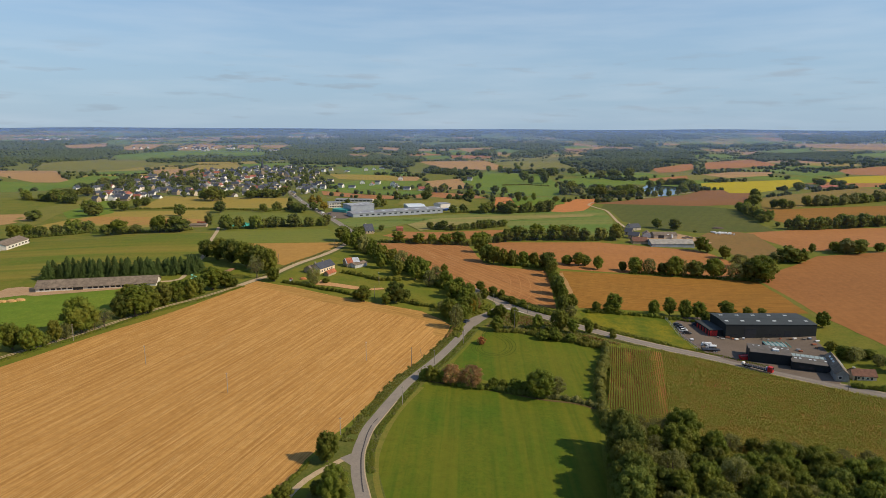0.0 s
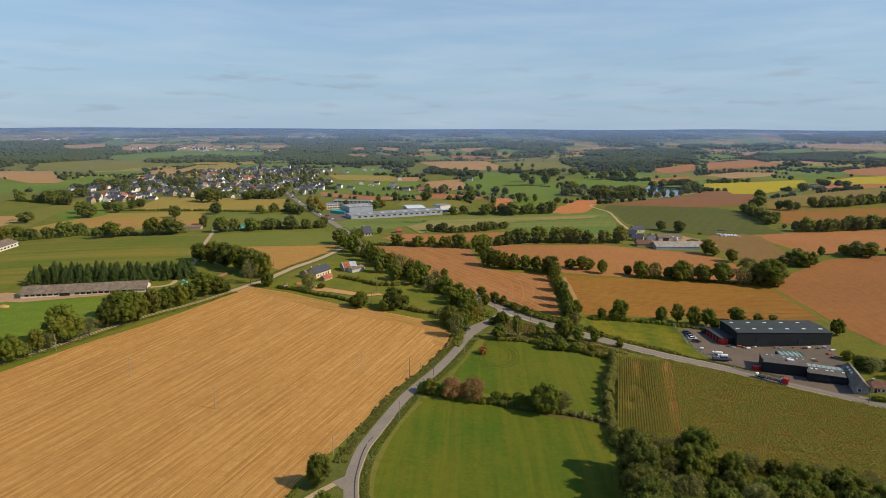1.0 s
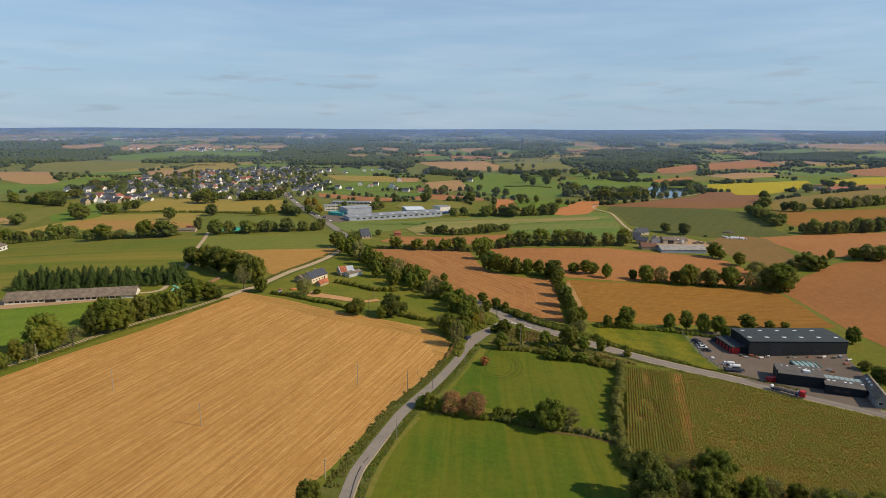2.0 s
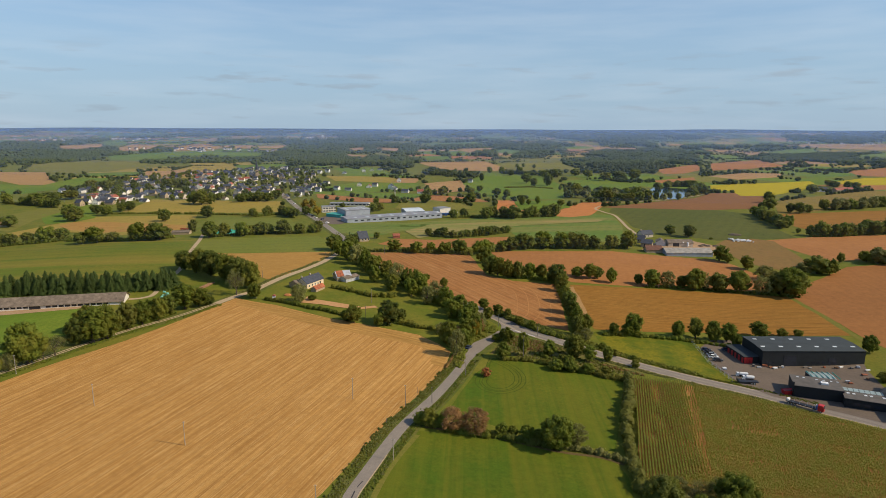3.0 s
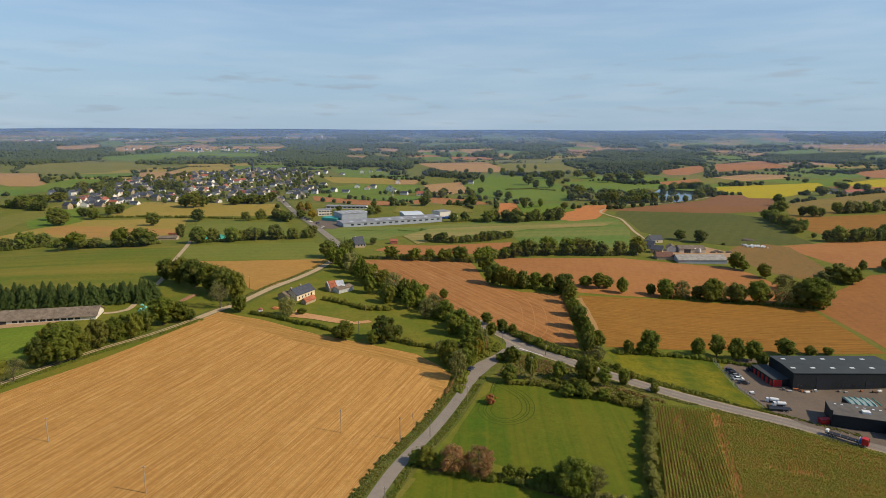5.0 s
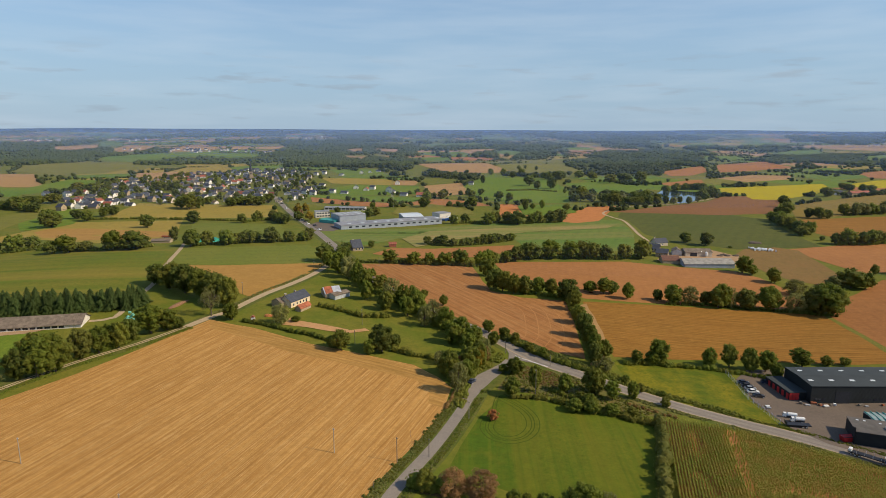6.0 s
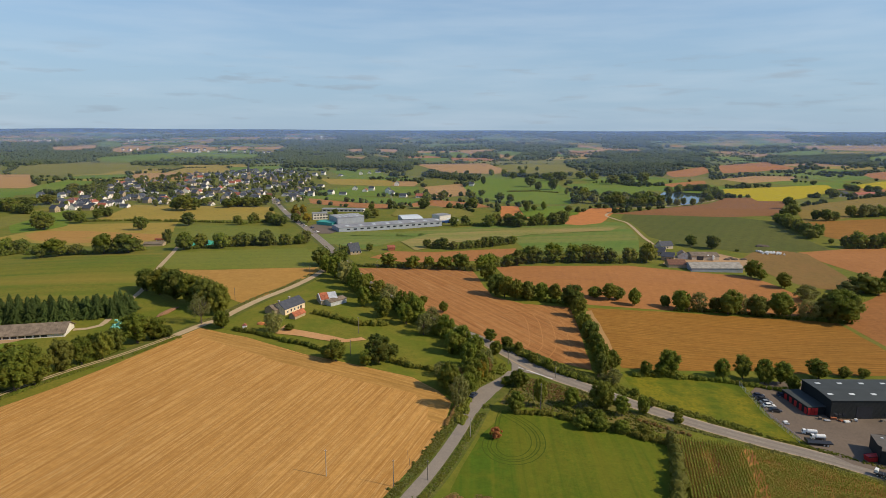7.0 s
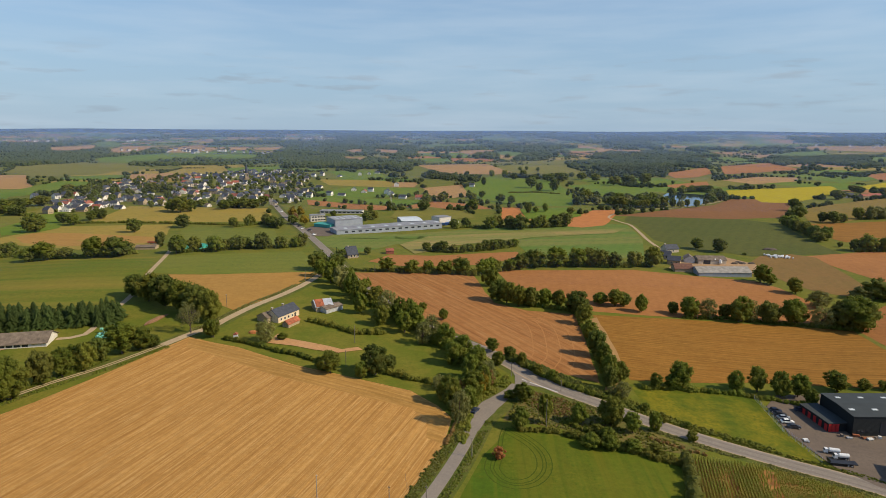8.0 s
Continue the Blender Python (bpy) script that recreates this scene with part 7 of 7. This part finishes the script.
# ---- far hamlets ----
def hamlets():
    rng = random.Random(41)
    verts, faces, roofs, rfaces = [], [], [], []
    for cx, cy, n, spread_x in [(*p, 16, 110) for p in [(-2101.5, 3346.1), (-1940.5, 3281.1), (-1824.4, 3344.6), (-684.4, 2355.4), (-774.4, 3568.5), (-561, 3449.2), (-214.7, 3970.5), (111.5, 4124.3), (573.5, 3985.8), (1100.8, 3831.7), (2164.2, 4102.9), (2251.1, 3874.8), (1985.3, 2977.9), (-1078.1, 2417.5), (-1030, 2461.7)]]:
        for _ in range(n):
            x, y = cx + rng.gauss(0, spread_x), cy + rng.gauss(0, spread_x * 0.5)
            w, d, h, a = rng.uniform(3.5, 6.5), rng.uniform(3, 5), rng.uniform(3, 5), rng.uniform(0, 3.1)
            z, c, s2 = ground_z(x, y) + 1.0, math.cos(a), math.sin(a)
            def at(u, v, t):
                return (x + u * c - v * s2, y + u * s2 + v * c, z + t)
            k = len(verts)
            verts += [at(u, v, t) for t in (-1, h) for u, v in ((-w, -d), (w, -d), (w, d), (-w, d))] + [at(-w, 0, h + 4), at(w, 0, h + 4)]
            faces += [(k, k + 1, k + 5, k + 4), (k + 1, k + 2, k + 6, k + 5), (k + 2, k + 3, k + 7, k + 6), (k + 3, k, k + 4, k + 7), (k + 4, k + 7, k + 8), (k + 5, k + 9, k + 6)]
            j = len(roofs)
            roofs += [at(-w - 0.5, -d - 0.5, h), at(w + 0.5, -d - 0.5, h), at(w + 0.5, 0, h + 4.4), at(-w - 0.5, 0, h + 4.4), at(w + 0.5, d + 0.5, h), at(-w - 0.5, d + 0.5, h)]
            rfaces += [(j, j + 1, j + 2, j + 3), (j + 3, j + 2, j + 4, j + 5)]
    ham = tagged(raw("far_hamlets", verts, faces, RENDER_WALL), "scattered white houses of far hamlets", "houses", "", "stuff")
    raw("roofs", roofs, rfaces, SLATE, ham)


hamlets()


def water_tower(x, y):
    t = root("water_tower", "white water tower on the far plain", "water tower", "", x, y)
    t.scale = (0.6, 0.6, 0.6)
    part("shaft", rod(bmesh.new(), (0, 0, -2), (0, 0, 22), 5, 4, 12), WHITE, t)
    part("bowl", rod(bmesh.new(), (0, 0, 22), (0, 0, 34), 6, 14, 16), WHITE, t)
    part("cap", rod(bmesh.new(), (0, 0, 34), (0, 0, 38), 14, 5, 16), WHITE, t)


water_tower(*(-702.8, 3438.9))
trees(("oak", "dark", "willow"), [(260.8, 855, 9.7, 9.7), (270.5, 855.2, 11.1, 8.3), (281, 855.5, 9.7, 11.1), (292.9, 867.2, 9.1, 8.4), (299.8, 856.1, 9.7, 8.3), (320.3, 879.7, 8.6, 10), (340.6, 904.8, 10.3, 10.3), (361.4, 931.5, 13.7, 16.7), (264.7, 890.2, 13, 11.6), (249.9, 877.7, 15.7, 15.7), (235.6, 877.3, 14.3, 18.6), (221.3, 876.9, 12.8, 14.3), (210.5, 876.6, 15.7, 17.1), (196.2, 876.1, 11.4, 15.7), (181.9, 875.7, 12.1, 14.3), (170.1, 887.4, 18.8, 18.8), (160.4, 875.1, 11.4, 12.8)], "trees round the pond")


# ---- small farm things ----
def heap(name, words, x, y, w, d, h, mat, seed, turn=0):
    rng = random.Random(seed)
    bm = bmesh.new()
    bmesh.ops.create_icosphere(bm, subdivisions=3, radius=1)
    for v in bm.verts:
        k = 1 + 0.18 * noise.noise(v.co * 2.2 + Vector((seed, 0, 0))) + rng.uniform(-0.03, 0.03)
        v.co = Vector((v.co.x * w / 2 * k, v.co.y * d / 2 * k, max(-0.1, v.co.z * h * k)))
    ob = part(name, bm, mat)
    ob.matrix_basis = pose(x, y, ground_z(x, y) + 0.1, 0, 0, turn)
    return tagged(ob, words, "heap")


BRANCHES = paint("cut_branches", (0.26, 0.14, 0.075), 0.95, 0, 0.3, 2.5)
SAND = paint("orange_sand", (0.52, 0.30, 0.11), 0.95, 0, 0.15, 1.5)
for i, (x, y) in enumerate([(-232.2, 306.7), (-228.1, 307.5), (-224.7, 309.4)]):
    heap("sandheap", "low orange sand heap on the pasture", x, y, 5.5, 3.2, 1.2, SAND, i)
heap("earth_heap", "dark muck heap on the slope", *(254.1, 586.3), 11, 6, 1.6, BARK, 7)
heap("tarpaulin", "orange tarpaulin over a low heap", *(-88.4, 360.4), 4.5, 2.2, 1.1, paint("orange_tarpaulin", (0.55, 0.20, 0.06), 0.6, 0, 0.15, 1.0), 5)
heap("windrow", "long brown windrow of cut brushwood", -137.6, 372.5, 16.6, 2.4, 1.2, BRANCHES, 8, 79)
for i, (x, y) in enumerate([(208.6, 541), (210.4, 537.8), (217, 538.1), (204.5, 537.5)]):
    heap("straw_heap", "brown straw heap in the farm yard", x, y, 5, 3, 1.3, BARK, 20 + i)
TEAL_BALE = bale.data.copy()
TEAL_BALE.materials[0] = paint("pale_green_wrap", (0.20, 0.52, 0.42), 0.4, 0, 0.1, 2.0)
for i, (x, y) in enumerate([(-151.5, 348.1), (-149.9, 347.3), (-149.2, 348.3), (-147.7, 347.5), (-152.2, 350.9), (-151.2, 351.9), (-149.7, 351.1), (-152.7, 353.8)]):
    ob = tagged(new("wrapped_bale", TEAL_BALE), "round bale in pale green plastic wrap", "bale", "green wrapped bales")
    ob.matrix_basis = pose(x, y, ground_z(x, y) + 0.1 + (1.2 if i > 5 else 0), 0, 0, 40 * i) @ Matrix.Diagonal((1, 1, 1, 1))


def silo(x, y):
    t = root("feed_silo", "small white feed silo on the farm", "silo", "feed silos", x, y)
    t.scale = (0.7, 0.7, 0.7)
    part("tank", rod(bmesh.new(), (0, 0, 1.8), (0, 0, 5.0), 1.3, 1.3, 14), WHITE, t)
    part("cone", rod(bmesh.new(), (0, 0, 0.5), (0, 0, 1.8), 0.3, 1.3, 14), WHITE, t)
    part("cap", rod(bmesh.new(), (0, 0, 5.0), (0, 0, 5.7), 1.3, 0.3, 14), WHITE, t)
    for i in range(3):
        a = i * 2.1
        part("leg", rod(bmesh.new(), (1.2 * math.cos(a), 1.2 * math.sin(a), -0.2), (1.2 * math.cos(a), 1.2 * math.sin(a), 2.0), 0.08, 0.08, 5), ZINC, t)


for x, y in [(189.8, 536.2), (192.8, 534.3)]:
    silo(x, y)
for i, (x, y) in enumerate([(-7.7, 701.1), (-3.8, 705), (0.1, 705.2), (-16, 678.7), (3.5, 713.1)]):
    c = root("container", "blue steel freight container", "container", "containers by the factory", x, y, None, 8 * i)
    part("body", cubes((-3, 3, -1.2, 1.2, 0, 2.5), bevel=0.05), BLUE if i < 4 else WHITE, c)
    part("door", cubes((2.98, 3.06, -1.1, 1.1, 0.1, 2.4)), DARK, c)
for i, (x, y) in enumerate([(-235.2, 569.7), (-231.5, 569.5)]):
    t = root("trailer", "red farm trailer beside the track", "trailer", "farm trailers", x, y, None, 10)
    part("body", extrude([(-2.4, 0.7), (2.4, 0.7), (2.7, 2.0), (-2.7, 2.0)], -1.1, 1.1), RUST_SHEET, t)
    wheels(t, [(0.9, 1.1), (0.9, -1.1), (-0.9, 1.1), (-0.9, -1.1)], 0.5, 0.35)
hive = root("bird_house", "small white roofed garden hut", "hut", "", *(-93.9, 353.4), None, 10)
part("body", cubes((-0.9, 0.9, -0.8, 0.8, 0, 1.9)), WHITE, hive)
part("roof", extrude([(-1.1, 1.85), (1.1, 1.85), (0, 2.6)], -1.0, 1.0), TILE, hive)


# ---- more planting ----
trees(("dark", "oak", "ash"), [(-390.6, 706.2, 10.2, 12.5), (-370.8, 690.7, 11.1, 14.4), (-372.4, 722.3, 9.9, 11.6), (-367.8, 734.9, 10.7, 13.1), (-320.4, 795.8, 14.9, 16.8), (-306.5, 786.1, 18.5, 19.2), (-300.4, 796.2, 14.9, 15.5), (-267.9, 817.6, 11.3, 14.7), (-260.3, 828.6, 11.5, 16.2), (-248.8, 828.9, 12.9, 17.6), (-236.7, 829.2, 11.5, 16.2), (-232.7, 851.8, 12.5, 15.3), (-305.1, 838.5, 9.6, 12.3), (-405.2, 683.6, 13.1, 17.5), (-388.9, 669.1, 10.7, 11.8), (-504.3, 801.5, 14.4, 22.3), (-503.4, 781.8, 15.2, 22.9), (-513.9, 833, 10.9, 20.5), (-502.9, 844.5, 13.1, 20.8), (-572.2, 1007.9, 12.5, 18.5), (-524, 969.3, 15.2, 21), (-519.6, 993.1, 11.5, 16.6), (-480, 970.7, 12, 16.1), (-428, 972.3, 18.5, 21), (-430.3, 1012.3, 13.4, 18.6)], "trees before the village")
tree_row(("dark", "oak"), [(-562.7, 799.9), (-503, 772.4), (-465.6, 755.1)], 10, 8, 13, 5, "trees before the village")
# thick growth under the road belt
hedge([(-79.9, 473.4), (-63.7, 446.7), (-48.7, 417.7), (-32.7, 397.1), (-18.4, 378.8), (-5.3, 356.7), (4.9, 340), (12.7, 321.1)], 5.2, 10.0, None, "tangled undergrowth beneath the roadside trees", 0.4, 60)
hedge([(-3.1, 305), (1.9, 292.9), (6.2, 304.9), (12.4, 313.8), (17.4, 325.4)], 4.2, 8.0, None, "tangled undergrowth at the road fork", 0.4, 60)
hedge([(37.5, 289.8), (43.8, 284.4), (48.6, 279.2), (58.7, 273.8)], 1.7, 4.0, None, "brambles and bushes of the scrub island")
hedge([(63.7, 282.2), (71.1, 277.6), (78.5, 274)], 0.8, 2.4, BRACKEN, "reddish brown bracken beside the road", 0.3, 30)


def undergrowth(poly, count, low, high, material, label, seed, leaf=0.22, per=16):
    """Low brambles, bracken and tall weeds spread over a patch of ground."""
    rng = random.Random(seed)
    xs, ys = [p[0] for p in poly], [p[1] for p in poly]
    verts, faces, lobes = [], [], []
    while len(lobes) < count:
        x, y = rng.uniform(min(xs), max(xs)), rng.uniform(min(ys), max(ys))
        if inside(x, y, poly) and noise.noise(Vector((x / 6, y / 6, seed))) > -0.25:
            r = rng.uniform(low, high)
            lobes.append((Vector((x, y, ground_z(x, y) + r * 0.35)), r))
    lumps(rng, lobes, 0.9, verts, faces, 1)
    for lobe in lobes:
        leaf_cloud(rng, [lobe], per, leaf, verts, faces, 0.8)
    return tagged(raw("undergrowth", verts, faces, material), label, "undergrowth", "", "stuff")


ISLAND = [(22, 303), (26.5, 309.5), (30.8, 313.6), (41, 308.4), (49.5, 300.6), (58.8, 291.3), (69, 282.6), (78, 277.2), (72, 274.5), (62.3, 276), (50.9, 280), (39.2, 285.2), (26.8, 289.3), (19, 291)]
undergrowth(ISLAND, 620, 0.2, 0.6, LEAF, "tangled green brambles over the scrub island", 3)
undergrowth(ISLAND, 620, 0.15, 0.42, LEAF_GREY, "pale dry grass tussocks of the scrub island", 8)
undergrowth([(24, 305), (31, 312.6), (41, 307.4), (49, 299), (44, 292), (32, 296)], 420, 0.2, 0.5, BRACKEN, "reddish brown bracken of the scrub island", 5)
undergrowth([(1.5, 275), (4.2, 273.2), (6, 284), (7.3, 296), (10.3, 303.5), (16.5, 311), (23, 320), (22, 326), (13, 316), (5, 304), (3, 290)], 420, 0.35, 1.0, LEAF, "rough weeds on the bank at the road fork", 6)
undergrowth([(21, 345), (28, 336), (37, 325.5), (46, 317), (56, 309.5), (59, 311.5), (52, 319), (42, 329), (31, 342), (24, 350)], 520, 0.5, 1.5, LEAF_DARK, "thick dark roadside brambles below the combed field", 7)
undergrowth([(57, 308.5), (66, 300.5), (76, 293.5), (90, 285.8), (104, 278), (105, 281), (92, 288.5), (78, 297), (70, 304), (64, 313), (60, 316)], 420, 0.3, 0.9, LEAF, "rough weeds along the flowering meadow", 9)
hedge([(38.1, 281), (46.1, 276.7), (55.6, 272.9), (67, 271)], 2.2, 4.0, None, "thick bushes between scrub and pasture")
trees(("bush", "bush", "oak"), [(42.7, 275, 4.6, 6.8), (49.3, 274.2, 4.8, 6.4), (56.4, 273.4, 4.2, 5.6), (62.8, 272.6, 3.6, 5)], "bushes of the scrub island")
hedge([(26, 459.3), (31.4, 428.2), (46.6, 419.4), (65.1, 413.4), (64, 373), (62.6, 344.5), (60.5, 320)], 2.4, 4.0, None, "shrubs at the foot of the hedgerow")
hedge([(122.1, 412.3), (146.7, 413.4), (168.8, 408.6), (189.8, 402.8), (208.4, 397)], 2.0, 4.0, None, "shrubs at the foot of the oak row")
trees(("gold", "warm", "oak", "warm"), [(10.4, 309.4, 8.3, 5.6), (13.7, 315.4, 7.1, 4.7), (6.1, 299.7, 7.7, 4.9), (4.5, 308.7, 5.6, 4.6)], "autumn shrubs at the road fork")
trees(("willow", "bush", "bare"), [(86.6, 177.5, 5.9, 7), (92.6, 175.4, 6, 6.2), (99, 173.7, 6, 6.2), (105.3, 173.4, 5.9, 6.1), (111.6, 172.7, 5.7, 6.5), (117.5, 171.1, 5.9, 6.1), (123.1, 169.6, 6, 6), (57.3, 184.8, 6.8, 7.2), (63.8, 182.5, 5.7, 6.4), (71.4, 184.7, 7.1, 8)], "thicket at the edge of the small wood")

trees(("dark", "oak", "ash"), [(-11.3, 920.4, 12.1, 13.6), (26.5, 921.5, 10.6, 12.1), (41, 956.8, 9.5, 11), (62.9, 903, 11.1, 13.3), (75.9, 884.7, 10.9, 10.1), (25.6, 826.5, 13.4, 13.4), (53.9, 1152.2, 14.4, 9.6), (79.5, 1344.8, 13.5, 11.4), (103.2, 1316.2, 15.4, 13.3), (118, 1275, 11.7, 12.9), (138.8, 1317.5, 15.5, 15.6), (128.6, 1103, 18.3, 20.2), (134.6, 1047.5, 13.9, 12.2), (157.8, 1057.1, 20.1, 15.8), (176.6, 1238.1, 14.5, 27), (202.7, 1239.1, 16.5, 27), (157.1, 1538.7, 9.1, 9.2), (172.8, 1539.4, 10.4, 9.2), (193.8, 1501.3, 10.1, 8.9), (166, 982.9, 8.9, 6.5), (165.7, 939.3, 9.2, 6.2), (247.3, 1279.7, 13.9, 19.4), (265.4, 1241.3, 14.5, 20.8), (275.7, 1159.7, 16.4, 23.2), (309.4, 1194.5, 15.9, 29.9), (339.5, 1195.5, 18.8, 24), (133.7, 789.7, 7.7, 10.2), (86.5, 793.2, 13.5, 9), (107.9, 808.4, 10.5, 7.8), (95.5, 798.2, 7.8, 6.4)], "trees of the cattle pastures")
hedge([(84.5, 1020.2), (127.9, 1030), (157.9, 1006.2)], 2.2, 5.0)

building("far_barn", "long barn with a red tiled roof by the rape field", "barn", (574.3, 965.7), (606.5, 973.9), 10, 3.5, 2.6, STONE, TILE)
building("far_farmhouse", "farmhouse with a slate roof by the rape field", "farmhouse", (550.2, 972.2), (566.3, 972.7), 9, 3.5, 3.0, VILLAGE_WHITE, SLATE)
trees(("dark", "oak"), [(530.5, 950.2, 12.3, 17.1), (621.8, 1063, 10.4, 17.5), (615.5, 1036.9, 11, 15.3), (629.7, 1029, 11.7, 11.8), (642.5, 1029.4, 10.1, 15.2), (557.6, 1002.7, 9, 13.2)], "trees of the far farm")
LOOP = [(17.9, 285.3), (20.2, 282.2), (23.4, 278.5), (26.4, 273.2), (27.6, 267.1), (26.5, 260.4), (22.7, 255.1), (17.7, 253.6), (13.8, 255.9), (11.8, 261.2), (13, 266.8)]
for side in (-2.2, -0.5, 0.5, 2.2):
    ribbon("wheel_track", LOOP, 0.35, 0.075, RUT, "faint curved wheel track in the pasture", "track", 2.0, side)
for side in (-0.6, 0.6):
    ribbon("wheel_track", [(17.4, 285.3), (16, 279.8), (15, 273.6)], 0.35, 0.078, RUT, "faint wheel track in the pasture", "track", 2.0, side)
hedge([(2.5, 290.6), (0.4, 282.1), (-1.5, 273.6)], 0.8, 1.5, BRACKEN, "reddish bracken on the bank along the lane", 0.28, 24)

# wheel lines of the combed field, round the hedge and along it
for off in (7, 13, 19, 25):
    ribbon("wheel_track", [(55 - off, 331 + off * 0.4), (60 - off, 350), (62.5 - off, 380), (58 - off * 0.9, 403 - off * 0.4), (42 - off * 0.4, 406 - off * 0.6), (27, 416 - off)], 0.5, 0.09, PALE_LINE, "pale wheel line in the combed stubble", "track", 3.0)
trees(("willow", "bush"), [(63, 312.5, 6.2, 6.5), (68.5, 303, 3, 4), (59.5, 313.5, 3.6, 4.4), (80, 292.5, 2.2, 3)], "shrubs at the meadow corner")
trees(("bare", "willow", "bare"), [(57, 186.5, 6.5, 7.5), (61.5, 189, 5, 6), (66.5, 187.5, 5, 6), (96, 171, 7, 7.5), (103, 169.5, 7, 7), (109, 168.6, 6.6, 7), (115.5, 167.4, 7, 7.5), (121.5, 164.8, 6.6, 7), (126.5, 163, 6.4, 6.5)], "grey thicket at the edge of the small wood")
tree_row(("dark", "oak", "dark"), [(193.1, 846.5), (220.1, 847.3), (257.6, 854.4)], 6, 9, 15, 4, "thick trees before the pond")
tree_row(("dark", "oak"), [(321.5, 1012.9), (369.3, 1049.9), (397.0, 1041.8)], 7, 8, 12, 4, "trees behind the pond")
tree_row(("dark", "oak"), [(342.4, 921.3), (376.2, 974.0)], 6, 10, 15, 3, "trees beside the pond")


def band(path, near, far):
    """The outline of a strip beside a path, between two offsets to its left (negative: to its right)."""
    p = smooth_path(path, 4)
    sides = []
    for off in (near, far):
        row = []
        for i, q in enumerate(p):
            d = (p[min(i + 1, len(p) - 1)] - p[max(i - 1, 0)]).normalized()
            row.append((q.x - d.y * off, q.y + d.x * off))
        sides.append(row)
    return sides[0] + sides[1][::-1]


# rough banks along the lane
WEST, EAST = band(LANE[5:13], 2.5, 5.6), band(LANE[3:13], -2.6, -4.8)
undergrowth(WEST, 1100, 0.12, 0.36, LEAF, "rough green growth on the bank along the lane", 12, 0.18, 12)
undergrowth(WEST, 900, 0.12, 0.34, LEAF_GREY, "pale grass tussocks on the bank along the lane", 13, 0.16, 10)
undergrowth(band(LANE[5:13], 4.8, 6.4), 170, 0.25, 0.65, LEAF_DARK, "dark brambles between bank and stubble", 14, 0.2, 16)
undergrowth(EAST, 1100, 0.14, 0.46, LEAF, "rough green growth between lane and pasture", 15, 0.18, 12)
undergrowth(EAST, 500, 0.14, 0.4, LEAF_GREY, "pale grass tussocks between lane and pasture", 16, 0.16, 10)
undergrowth(band(MAIN[13:22], -3.9, -6.5), 900, 0.14, 0.42, LEAF_GREY, "dry roadside grass along the main road", 17, 0.16, 10)
undergrowth(band(MAIN[14:22], 3.9, 6.2), 700, 0.14, 0.45, LEAF, "green roadside grass along the meadow", 18, 0.16, 10)
undergrowth(band(FARM_LANE[:8], -2.2, -4.6), 900, 0.14, 0.5, LEAF, "rough grass along the farm track", 19, 0.2, 10)
undergrowth(band(FARM_LANE[8:], 2.6, 5.0), 500, 0.2, 0.6, LEAF_GREY, "dry weeds between lane and ochre field", 20, 0.2, 10)
